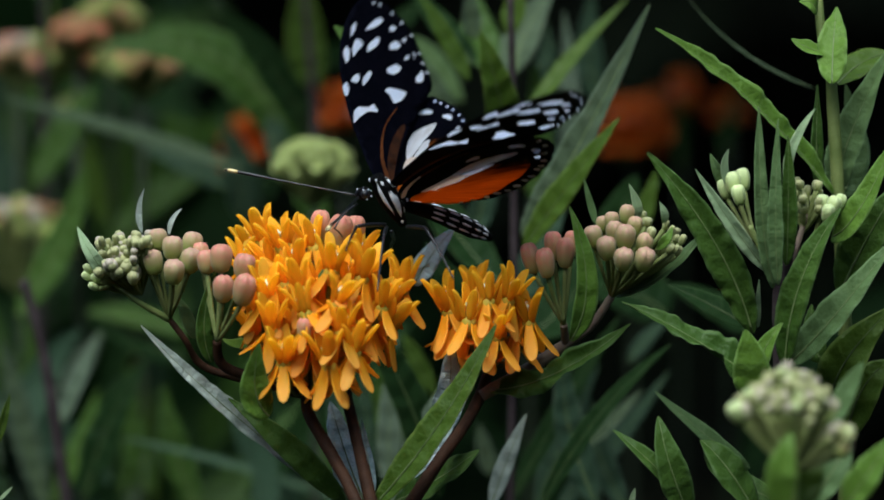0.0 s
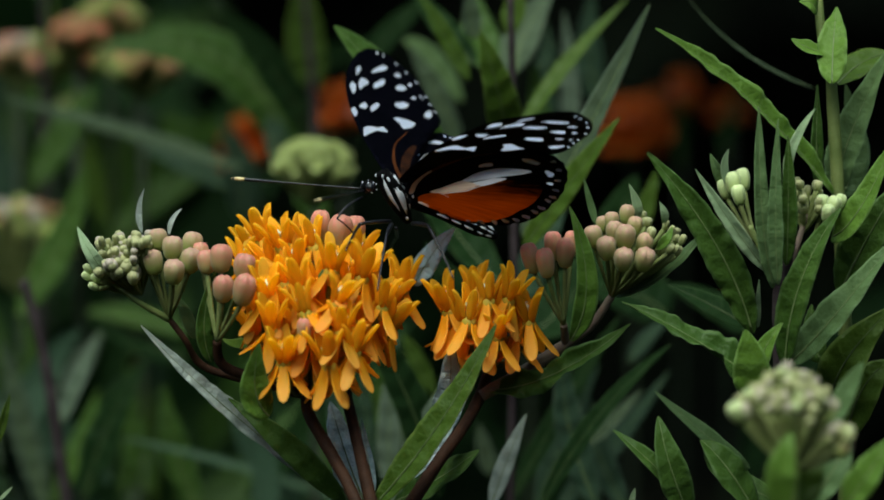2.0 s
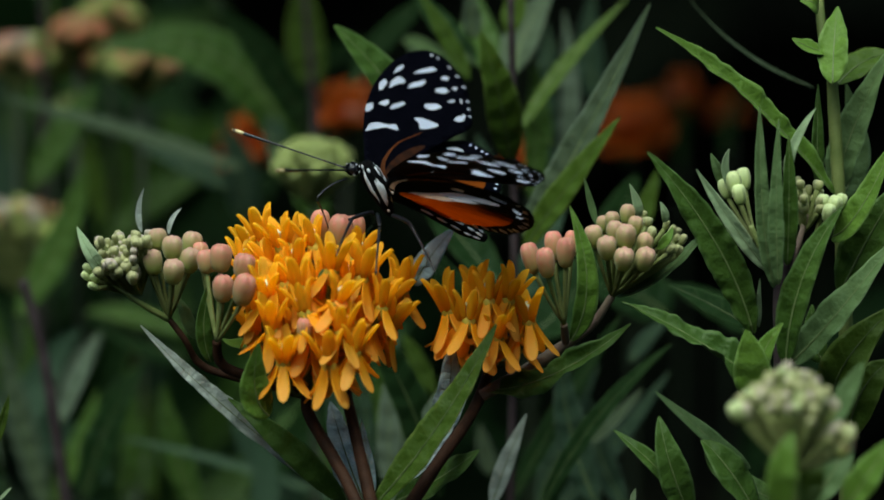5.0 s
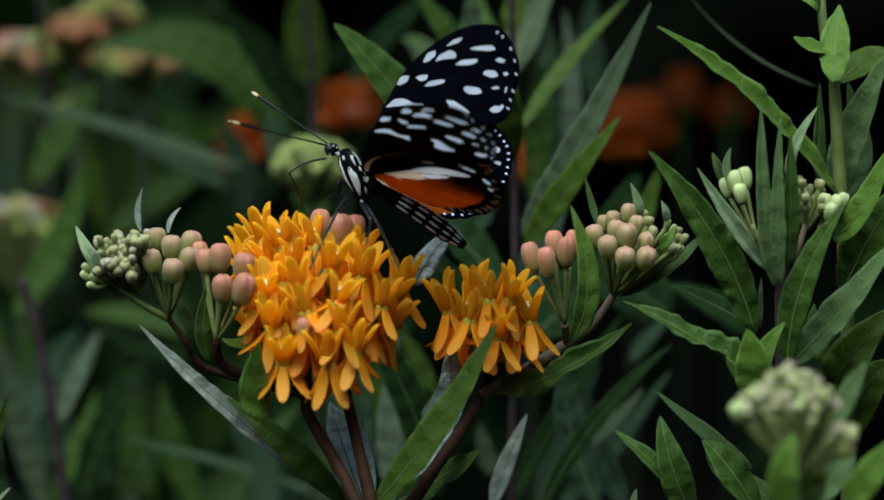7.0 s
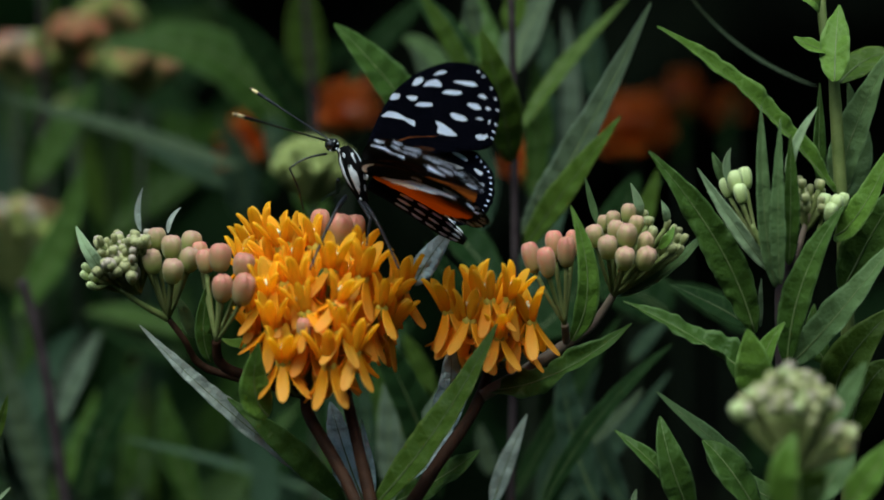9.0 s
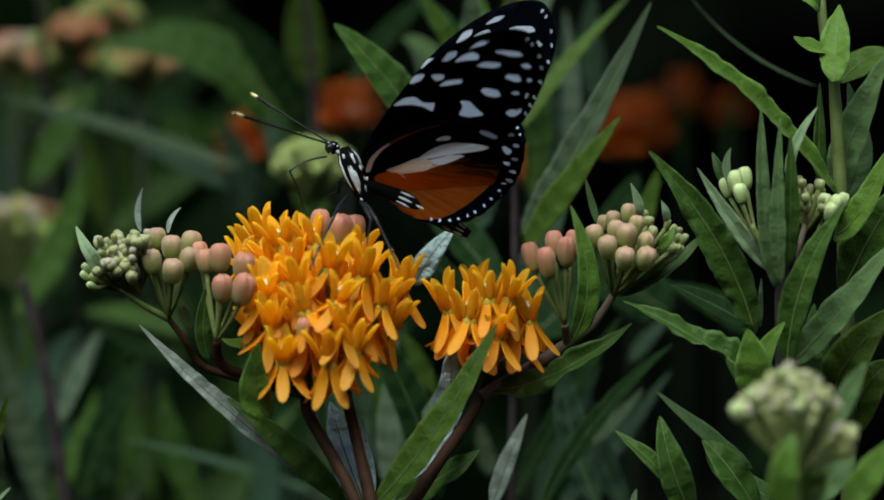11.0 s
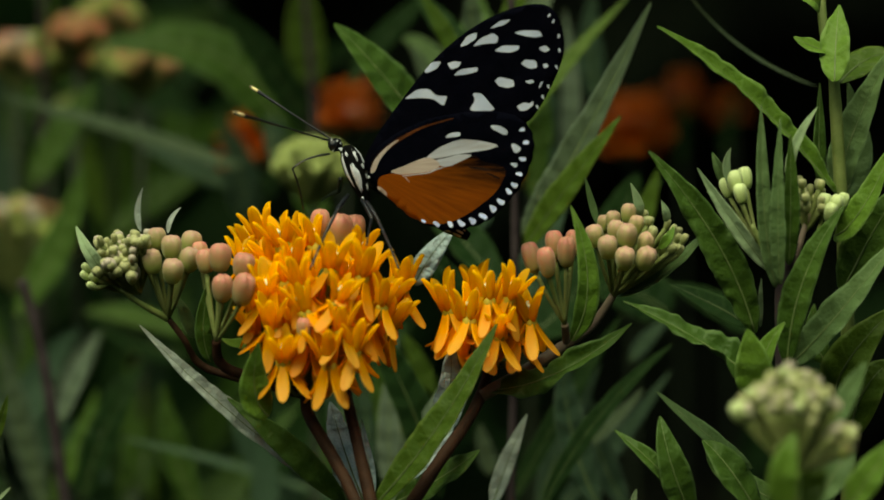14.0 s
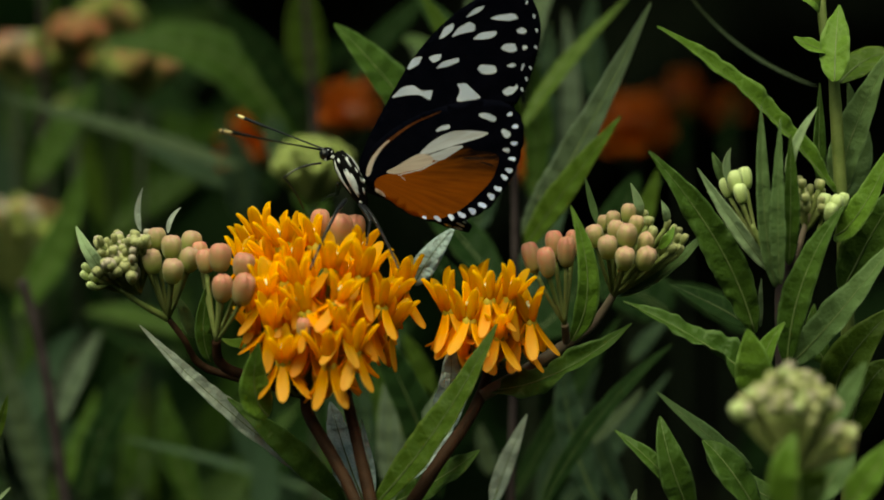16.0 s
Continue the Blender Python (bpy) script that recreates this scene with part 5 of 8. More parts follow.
leaf(behind, "mist", (0.03008, 0.09, 0.55101), (0.03567, 0.09, 0.55655), (0.04173, 0.09, 0.56301), 3.0, (-0.3, -0.85, 0.4), 0.18, 0.08)
leaf(behind, "mist", (0.01051, 0.12, 0.54115), (0.00906, 0.12, 0.54624), (0.00785, 0.12, 0.55229), 4.3, (0.3, -0.85, 0.4), 0.18, 0.08)
leaf(behind, "mist", (-0.00976, 0.1, 0.54856), (-0.00810, 0.1, 0.55474), (-0.00550, 0.1, 0.56186), 3.7, (-0.3, -0.85, 0.4), 0.18, 0.08)
leaf(behind, "slate", (-0.01491, 0.08, 0.54295), (-0.01559, 0.08, 0.55718), (-0.01672, 0.08, 0.57114), 3.4, (0.3, -0.85, 0.4), 0.18, 0.08)
leaf(behind, "green", (-0.01117, 0.1, 0.54856), (-0.01352, 0.1, 0.55830), (-0.01115, 0.1, 0.57016), 4.7, (0.3, -0.85, 0.4), 0.18, 0.08)
leaf(behind, "olive", (-0.00149, 0.1, 0.56067), (-0.00527, 0.1, 0.56779), (-0.00821, 0.1, 0.57371), 4.2, (0.3, -0.85, 0.4), 0.18, 0.08)
leaf(behind, "slate", (0.04003, 0.12, 0.56535), (0.04385, 0.12, 0.57042), (0.04888, 0.12, 0.57525), 3.6, (-0.3, -0.85, 0.4), 0.18, 0.08)
leaf(back, "slate", (-0.09361, 0.21, 0.52148), (-0.09455, 0.21, 0.53733), (-0.09102, 0.21, 0.55577), 5, (0.2, -0.85, 0.4), 0.2, 0.1)
leaf(back, "green", (-0.07395, 0.2, 0.52549), (-0.07126, 0.2, 0.5412), (-0.07285, 0.2, 0.55947), 4, (0.1, -0.85, 0.4), 0.2, 0.1)


def undergrowth(name, label, kinds, count, box, size, seed, upright=1.0):
    """Countless leaves in the depth of the bed, in one mesh a colour."""
    (x0, x1), (y0, y1), (z0, z1) = box
    rng = random.Random(seed)
    packs = {k: ([], [], []) for k in kinds}
    for k in range(count):
        kind = kinds[k % len(kinds)]
        verts, faces, uvs = packs[kind]
        y = rng.uniform(y0, y1)
        grow = 1 + y / 0.955
        base = Vector((rng.uniform(x0, x1) * grow, y, rng.uniform(z0, z1)))
        length = rng.uniform(*size) * 0.001
        a = rng.uniform(-1, 1)
        d = Vector((a * 0.9, rng.uniform(-0.5, 0.3), upright * rng.uniform(0.25, 1))).normalized()
        bend = Vector((rng.uniform(-0.12, 0.12), rng.uniform(-0.1, 0.1), 0.10)) * length
        face = Vector((-a * 0.5 + rng.uniform(-0.3, 0.3), -0.9, rng.uniform(0.0, 0.7)))
        rows, ln = leaf_grid(base, base + d * length * 0.5 + bend, base + d * length, length * rng.uniform(0.13, 0.24), face, 0.2, 0.05, 7, 4, rng)
        o = len(verts)
        for i, row in enumerate(rows):
            for j, p in enumerate(row):
                verts.append(p)
                uvs.append((i * ln * 14, (j - 2) * 0.3))
        for i in range(7):
            for j in range(4):
                q = o + i * 5 + j
                faces.append((q, q + 5, q + 6, q + 1))
    for kind, (verts, faces, uvs) in packs.items():
        tagged(part(name, mesh_of(name, verts, faces, uvs), LEAF[kind]), label, "undergrowth", kind="stuff")


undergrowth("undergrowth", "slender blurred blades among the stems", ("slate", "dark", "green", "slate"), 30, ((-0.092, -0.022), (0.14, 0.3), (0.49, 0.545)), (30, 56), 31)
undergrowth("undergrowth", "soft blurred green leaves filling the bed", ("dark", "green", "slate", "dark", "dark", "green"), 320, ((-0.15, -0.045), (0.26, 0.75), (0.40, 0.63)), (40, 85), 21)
undergrowth("undergrowth", "near-black leaves, the shade of the bed put into their colour", ("dark",), 24, ((-0.02, 0.06), (0.2, 0.6), (0.40, 0.52)), (40, 80), 22)
undergrowth("undergrowth", "near-black leaves, the shade of the bed put into their colour", ("dark",), 240, ((-0.25, 0.0), (0.9, 1.9), (0.15, 0.46)), (50, 90), 23)
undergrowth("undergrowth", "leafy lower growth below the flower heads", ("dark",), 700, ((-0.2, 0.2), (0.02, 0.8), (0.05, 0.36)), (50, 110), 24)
# leaf canopy above the view, added to keep sun and sky off the background
undergrowth("undergrowth", "unseen leafy canopy added to shade the growth behind", ("dark", "green"), 2700, ((-0.04, 0.32), (0.12, 1.6), (0.70, 0.92)), (50, 110), 25, 0.5)
undergrowth("undergrowth", "unseen leafy canopy added to shade the growth behind", ("dark", "green"), 480, ((-0.34, -0.04), (0.12, 1.6), (0.70, 0.92)), (50, 110), 30, 0.5)

# a second added canopy farther back, out of view, to darken what lies below
undergrowth("undergrowth", "unseen leafy canopy added to shade the growth behind", ("dark",), 5600, ((-0.16, 0.42), (1.0, 3.6), (0.74, 1.25)), (140, 260), 29, 0.5)
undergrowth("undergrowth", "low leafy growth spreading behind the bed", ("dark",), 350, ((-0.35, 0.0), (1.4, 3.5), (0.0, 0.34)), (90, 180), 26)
for gx, gs in ((-0.75, 27), (0.75, 28)):
    undergrowth("undergrowth", "leafy growth of the bed beyond the flowers", ("dark", "green", "sage"), 1100, ((gx - 0.55, gx + 0.55), (0.1, 1.5), (0.02, 0.55)), (60, 120), gs)

# ---- the butterfly ----
from mathutils import geometry

butterfly = root_of("butterfly", (-0.0155, 0, 0.60987), "black butterfly with white spots and orange hindwings", "butterfly")


def camber(p):
    """How far a wing bows out of its plane."""
    return 0.0010 * math.sin(min(1.0, p.length / 0.046) * math.pi) + 0.00010 * math.sin(math.atan2(p.y, p.x + 1e-6) * 34) * min(1.0, p.length / 0.02)


def curve_loop(points, n=4):
    """A closed smooth loop in a wing's plane, in millimetres."""
    pts = [Vector((x, z, 0)) for x, z in points]
    pts = [pts[-1]] + pts + [pts[0], pts[1]]
    out = []
    for i in range(1, len(pts) - 2):
        a, b, c, d = pts[i - 1:i + 3]
        for k in range(n):
            t = k / n
            out.append((0.5 * ((2 * b) + (c - a) * t + (2 * a - 5 * b + 4 * c - d) * t * t + (3 * b - a - 3 * c + d) * t ** 3)).to_2d())
    return out


def spot(x, z, long, wide, turn, taper=0.25):
    """The loop of a rounded patch of scales; millimetres and degrees."""
    a = radians(turn)
    wob = math.sin(x * 7 + z * 3)
    pts = []
    for k in range(12):
        t = 2 * math.pi * k / 12
        u = long * 0.5 * math.copysign(abs(math.cos(t)) ** 1.0, math.cos(t))
        v = wide * 0.5 * math.copysign(abs(math.sin(t)) ** 0.75, math.sin(t)) * (1 + taper * math.cos(t)) * (1 + 0.22 * wob * math.sin(2 * t) + 0.14 * math.sin(3 * t + x * 5))
        pts.append((x + u * math.cos(a) - v * math.sin(a), z + u * math.sin(a) + v * math.cos(a)))
    return curve_loop(pts, 2)


def cornered(points):
    """A loop through the corners of a patch, each corner a little rounded."""
    pts = [Vector(p) for p in points]
    out = []
    for i, p in enumerate(pts):
        a, b = pts[i - 1], pts[(i + 1) % len(pts)]
        out += [p.lerp(a, 0.22), p.lerp(a, 0.06).lerp(b, 0.06), p.lerp(b, 0.22)]
    return out


def scaled_wing(name, label, outline, patches, side):
    """A wing cut into its membrane and its patches of scales, each a thin cambered slab; later patches lie over earlier ones."""
    verts, faces = [], []
    for loop in [outline] + [p[2] for p in patches]:
        if sum(loop[i - 1].cross(loop[i]) for i in range(len(loop))) < 0:
            loop = loop[::-1]
        faces.append(list(range(len(verts), len(verts) + len(loop))))
        verts += loop
    xs, ys = [p.x for p in outline], [p.y for p in outline]
    x = min(xs)
    while x < max(xs):
        y = min(ys)
        while y < max(ys):
            p = Vector((x + 0.37 * math.sin(y * 5), y + 0.37 * math.sin(x * 5)))
            inside = False
            for i in range(len(outline)):
                a, b = outline[i - 1], outline[i]
                if (a.y > p.y) != (b.y > p.y) and p.x < (b.x - a.x) * (p.y - a.y) / (b.y - a.y) + a.x:
                    inside = not inside
            if inside:
                verts.append(p)
            y += 1.6
        x += 1.6
    pv, pe, pf, ov, oe, of = geometry.delaunay_2d_cdt(verts, [], faces, 1, 1e-5)
    owner, edges = [], {}
    for f, ids in zip(pf, of):
        owner.append(max(ids) if ids and 0 in ids else -1)
        if owner[-1] >= 0:
            for i in range(3):
                e = tuple(sorted((f[i], f[i - 1])))
                edges[e] = edges.get(e, 0) + 1
    wing = None
    for k in range(len(patches) + 1):
        used, vs, fs = {}, [], []
        thick = 0.00012 if k == 0 else 0.00017
        for lay in (-1, 1):
            for f, o in zip(pf, owner):
                name_of = patches[o - 1][0] if o > 0 else ""
                bare = (name_of == "under_dash" and lay > 0) or (name_of == "edge_mark" and lay < 0)
                if (0 if bare else o) != k:
                    continue
                q = []
                for i in f:
                    if (i, lay) not in used:
                        used[i, lay] = len(vs)
                        p = pv[i] * 0.001
                        vs.append((p.x, camber(p) + side + lay * thick * 0.5, p.y))
                    q.append(used[i, lay])
                fs.append(q if lay < 0 else q[::-1])
        for f in (g for g, o in zip(pf, owner) if o >= 0):
            for i in range(3):
                a, b = f[i - 1], f[i]
                if edges[tuple(sorted((a, b)))] == 1 and all(q in used for q in ((a, -1), (a, 1), (b, -1), (b, 1))):
                    fs.append((used[b, -1], used[a, -1], used[a, 1], used[b, 1]))
        if not fs:
            continue
        if k == 0:
            wing = part(name, mesh_of(name, vs, fs), WING_BLACK, butterfly, label, m=Matrix())
        else:
            part(patches[k - 1][0], mesh_of(patches[k - 1][0], vs, fs), patches[k - 1][1], wing, m=Matrix())
    return wing


def forewing(label, side):
    outline = curve_loop([(-0.96, 0.43), (0.43, 4.50), (3.21, 9.20), (7.06, 14.97), (11.76, 20.95), (16.88, 25.65), (22.20, 29.06), (27.32, 31.08), (31.26, 31.61), (33.71, 30.76), (35.21, 28.42), (36.07, 25.22), (36.07, 22.23), (35.22, 19.25), (33.74, 15.83), (31.82, 12.20), (29.48, 9.42), (24.35, 7.92), (15.81, 5.35), (7.27, 1.71), (1.71, -0.86)], 5)
    patches = [("rust_streak", WING_RUST, curve_loop([(1.28, 0.60), (4.88, 4.95), (11.28, 9.0), (17.68, 10.50), (17.8, 10.3), (11.28, 8.6), (5.2, 4.3), (2.2, 0.0)], 3)),
               ("rust_fan", WING_RUST_DARK, curve_loop([(1.8, -0.1), (4.6, 2.9), (9.8, 5.8), (15.2, 7.3), (16.6, 6.7), (11.54, 4.5), (6.41, 1.93), (2.56, -0.21)], 3))]
    # the white patches, row by row from the root to the tip, as cornered loops
    for corners in (((6.1, 13.21), (8.55, 15.15), (10.69, 15.38), (12.31, 14.02), (14.44, 14.05), (13.71, 12.03), (11.78, 13.38), (9.1, 13.57)),
                    ((18.53, 11.45), (19.58, 13.36), (19.03, 14.73), (20.85, 14.65), (21.93, 13.39), (23.54, 11.61), (20.88, 11.06))):
        patches.append(("white_spot", WING_WHITE, cornered(corners)))
    for corners in (((9.8, 18.54), (11.18, 20.35), (13.1, 20.59), (12.26, 19.1), (10.34, 18.23)),
                    ((14.07, 20.17), (15.45, 20.61), (16.84, 20.52), (16.32, 19.46), (14.93, 19.02)),
                    ((15.27, 17.86), (16.75, 19.14), (19.95, 19.6), (19.96, 18.75), (17.61, 18.1))):
        patches.append(("white_spot", WING_WHITE, cornered(corners)))
    for corners in (((23.17, 17.1), (24.02, 17.85), (26.68, 17.35), (27.02, 16.08), (25.63, 15.75), (24.03, 16.05)),
                    ((28.82, 17.05), (30.19, 17.49), (30.84, 16.97), (29.88, 16.54)),
                    ((31.49, 15.92), (32.01, 17.19), (32.43, 16.99), (31.81, 15.82)),
                    ((27.48, 12.4), (28.85, 13.15), (29.92, 12.95), (30.45, 13.49), (30.77, 12.75), (29.4, 11.58), (28.12, 11.46))):
        patches.append(("white_spot", WING_WHITE, cornered(corners)))
    for corners in (((28.04, 20.31), (28.78, 21.16), (30.9, 21.08), (31.24, 19.71), (29.86, 19.38)),
                    ((32.19, 20.35), (33.03, 20.57), (33.36, 19.94), (32.51, 19.51)),
                    ((31.41, 23.51), (32.68, 23.94), (33.54, 23.11), (32.7, 22.57), (31.74, 22.88))):
        patches.append(("white_spot", WING_WHITE, cornered(corners)))
    for corners in (((16.39, 23.36), (17.76, 25.49), (19.67, 26.14), (19.47, 24.87), (17.56, 23.59)),
                    ((18.85, 23.39), (20.22, 24.98), (22.66, 26.06), (23.73, 25.33), (23.53, 24.17), (20.76, 23.93)),
                    ((22.01, 26.79), (23.92, 28.39), (26.04, 28.72), (24.99, 27.66), (22.86, 27.01))):
        patches.append(("white_spot", WING_WHITE, cornered(corners)))
    for corners in (((22.9, 22.69), (24.49, 23.76), (27.69, 23.79), (27.69, 23.05), (26.1, 22.4), (23.97, 22.49)),
                    ((26.6, 26.2), (28.19, 26.64), (31.38, 26.67), (32.13, 25.62), (30.33, 25.29), (27.67, 25.79))):
        patches.append(("white_spot", WING_WHITE, cornered(corners)))
    for x, z, a in ((33.2, 29.5, 45), (34.02, 28.4, 60), (35.11, 25.65, 80), (35.3, 23.0, 92), (34.85, 19.85, 108), (33.4, 16.15, 115), (32.4, 14.2, 120), (31.4, 12.3, 122)):
        patches.append(("edge_spot", WING_WHITE, spot(x, z, 0.85, 0.45, a)))
    return scaled_wing("forewing", label, outline, patches, side)


def hindwing(label, side, upper=False):
    outline = curve_loop([(-0.21, -0.64), (0.86, 3.00), (4.07, 6.10), (9.41, 8.99), (15.28, 10.59), (21.15, 11.34), (25.95, 10.91), (28.84, 9.42), (30.44, 7.06), (30.87, 4.28), (30.13, 1.07), (28.64, -2.36), (26.29, -5.57), (23.09, -8.79), (19.88, -10.29), (16.24, -11.04), (12.39, -10.51), (8.33, -8.79), (5.12, -6.43), (2.35, -4.29), (0.42, -2.57)], 6)
    n = len(outline)
    centre = sum(outline, Vector((0, 0))) / n
    outline = [p + (p - centre).normalized() * (0.28 * abs(math.sin(i * math.pi / 5)) if 0.3 < i / n < 0.85 else 0) for i, p in enumerate(outline)]
    patches = [
        ("orange_panel", WING_ORANGE, curve_loop([(1.85, -2.1), (3.17, -1.11), (6.20, -0.6), (11.54, 0.6), (16.35, 2.2), (19.6, 3.0), (21.4, 1.9), (24.3, 1.3), (25.78, 0.3), (25.3, -1.6), (23.83, -4.1), (21.08, -6.5), (17.54, -8.9), (14.08, -10.1), (10.69, -10.0), (8.09, -9.0), (5.59, -7.2), (3.45, -5.4), (2.05, -3.9)], 4)),
        ("cream_band", WING_CREAM, cornered([(10.6, 2.3), (13.09, 4.24), (15.4, 5.35), (17.68, 5.95), (20.66, 5.75), (23.63, 5.2), (24.4, 4.8), (22.82, 4.16), (20.55, 3.71), (17.89, 3.3), (14.86, 2.62), (12.57, 2.1)])),
        ("cream_finger", WING_CREAM, cornered([(12.5, 1.9), (14.86, 2.45), (16.77, 3.05), (18.83, 3.12), (19.4, 2.84), (17.6, 1.9), (15.51, 0.85), (14.37, 0.6), (13.3, 0.9)])),
        ("tan_band", WING_TAN, curve_loop([(4.23, -0.41), (6.47, 0.54), (9.18, 1.8), (10.8, 2.3), (12.5, 1.95), (13.3, 1.1), (12.85, 0.32), (10.92, -0.43), (8.26, -0.79), (6.37, -1.01), (5.07, -0.85)], 3)),
        ("pale_vein", WING_CREAM, cornered([(6.3, -1.38), (9.01, -1.02), (11.29, -0.72), (12.83, 0.02), (14.1, 0.5), (14.0, 0.66), (12.75, 0.24), (11.22, -0.50), (9.0, -0.80), (6.35, -1.18)])),
        ("pale_vein", WING_TAN, cornered([(6.7, -1.42), (7.66, -2.42), (7.80, -2.34), (6.95, -1.36)])),
        ("rust_streak", WING_RUST, curve_loop([(0.3, -0.43), (1.5, 2.4), (4.6, 5.3), (9.7, 8.1), (14.96, 9.75), (15.2, 9.55), (9.95, 7.75), (5.0, 4.75), (2.2, 1.93), (1.07, -0.43)], 4)),
        ("cream_streak", WING_TAN, curve_loop([(0.32, -0.64), (1.28, 1.93), (3.42, 4.28), (5.13, 5.46), (5.35, 5.25), (3.85, 3.96), (2.14, 1.71), (1.17, -0.64)], 3)),
        ("cream_patch", WING_TAN, curve_loop([(1.8, -3.3), (2.7, -3.7), (3.5, -4.6), (3.5, -5.4), (2.75, -5.4), (1.95, -4.6)], 3)),
    ]
    for x, z, l, w, a in ((20.9, 0.5, 4.2, 0.55, -6), (23.4, -0.8, 3.0, 0.4, -22)):
        patches.append(("dark_streak", WING_RUST_DARK, spot(x, z, l, w, a)))
    for x, z, l, w, a in ((24.4, 7.9, 3.5, 1.2, -22), (27.55, 4.5, 2.0, 1.3, -36), (15.7, 6.65, 2.9, 0.9, 16), (27.3, 1.35, 1.4, 0.8, -20)):
        patches.append(("white_spot", WING_WHITE, spot(x, z, l, w, a)))
    # pale dashes in pairs along the scalloped edge
    edge = [Vector(p) for p in ((28.09, 9.20), (29.69, 7.06), (30.23, 4.28), (29.60, 1.29), (28.10, -2.04), (25.86, -5.14), (22.87, -8.04), (19.77, -9.65), (16.24, -10.40), (12.61, -9.97))]
    if upper:
        for i in range(len(edge) - 1):
            d = edge[i + 1] - edge[i]
            inward = Vector((d.y, -d.x)).normalized()
            for f in (0.3, 0.75):
                p = edge[i] + d * f - inward * 0.1
                patches.append(("edge_dash", WING_DASH, spot(p.x, p.y, 0.85, 0.42, math.degrees(math.atan2(inward.y, inward.x)))))
    else:
        for x0, z0, x1, z1, w in ((19.2, -8.9, 20.3, -9.8, 1.0), (21.1, -8.0, 22.4, -8.9, 0.9), (23.0, -6.5, 24.1, -7.4, 1.05), (24.4, -5.2, 25.6, -6.1, 0.9), (25.9, -3.3, 27.0, -4.0, 0.85), (26.9, -2.1, 28.0, -2.8, 0.9), (27.7, -0.2, 28.9, -0.6, 0.7), (28.3, 2.6, 29.5, 2.3, 0.8), (28.9, 5.6, 30.0, 5.5, 0.8), (28.2, 7.7, 29.1, 8.2, 0.7), (17.0, -9.4, 18.3, -10.3, 0.9), (15.2, -9.6, 16.0, -10.6, 0.85), (12.4, -9.75, 13.6, -10.45, 0.75), (10.2, -9.4, 10.9, -9.9, 0.5)):
            patches.append(("under_dash", WING_DASH, spot((x0 + x1) / 2, (z0 + z1) / 2, math.hypot(x1 - x0, z1 - z0) * 1.1, w, math.degrees(math.atan2(z1 - z0, x1 - x0)))))
    for i in range(len(edge) - 1 if upper else 0):
        d = edge[i + 1] - edge[i]
        inward = Vector((d.y, -d.x)).normalized()
        for f in (0.3, 0.75):
            p = edge[i] + d * f - inward * 0.45
            patches.append(("edge_mark", WING_WHITE, spot(p.x, p.y, 0.5, 0.36, math.degrees(math.atan2(inward.y, inward.x)))))
    return scaled_wing("hindwing", label, outline, patches, side)


left_forewing = forewing("black forewing with white spots, underside", 0.00025)
left_hindwing = hindwing("orange hindwing with black edge, underside", -0.00025)
right_forewing = forewing("black forewing with white spots, upper side", -0.00025)
right_hindwing = hindwing("orange hindwing with black edge, upper side", 0.00025, True)

# body, in the butterfly's own space
def striped(name, points, radii, parent, stripes, mat_stripe, r_stripe, n=20, start=0.08, end=0.92):
    """A tapering body part with pale lengthwise stripes laid on it."""
    me = tube_mesh(name, points, radii, n, 16, 0.05)
    ob = part(name, me, BODY_BLACK, parent, m=Matrix())
    line = spline(points, 160)
    for a, s0, s1 in stripes:
        pts = []
        for k in range(9):
            s = s0 + (s1 - s0) * k / 8
            i = int(s * 160)
            c = line[i]
            tan = (line[min(i + 1, 160)] - line[max(i - 1, 0)]).normalized()
            side = tan.cross(Vector((0, 1, 0))).normalized()
            u = s * (len(radii) - 1)
            q = min(int(u), len(radii) - 2)
            r = radii[q] * (1 - u + q) + radii[q + 1] * (u - q)
            pts.append(c + (Vector((0, -1, 0)) * math.cos(radians(a)) + side * math.sin(radians(a))) * r * 0.97)
        part("pale_stripe", tube_mesh("pale_stripe", pts, [r_stripe * 0.4, r_stripe, r_stripe, r_stripe * 0.4], 12, 6), mat_stripe, ob, m=Matrix())
    return ob


SPINE = ((-0.00287, 0, 0.00975), (-0.0017, 0, 0.00686), (-0.00021, 0, 0.00311), (0.00128, 0, -0.00097))
thorax = striped("thorax", SPINE, [0.0011, 0.0019, 0.0021, 0.0016, 0.0007], butterfly,
                 ((84, 0.1, 0.6), (96, 0.1, 0.6)), BODY_WHITE, 0.00022)
for a, s0, s1, r in ((-12, 0.34, 0.84, 0.00034), (0, 0.32, 0.80, 0.00036), (12, 0.44, 0.72, 0.00032), (-50, 0.06, 0.76, 0.00034), (-58, 0.14, 0.66, 0.00028), (34, 0.14, 0.40, 0.00028), (-16, 0.10, 0.22, 0.00030), (-24, 0.88, 0.94, 0.00030), (54, 0.40, 0.52, 0.00028), (62, 0.56, 0.68, 0.00028), (48, 0.72, 0.84, 0.00026), (44, 0.16, 0.24, 0.00028), (178, 0.30, 0.80, 0.00040), (126, 0.06, 0.74, 0.00024)):
    striped("side_patch", SPINE, [0.0010, 0.0018, 0.0020, 0.0015, 0.0006], thorax, ((a, s0, s1),), BODY_WHITE, r)
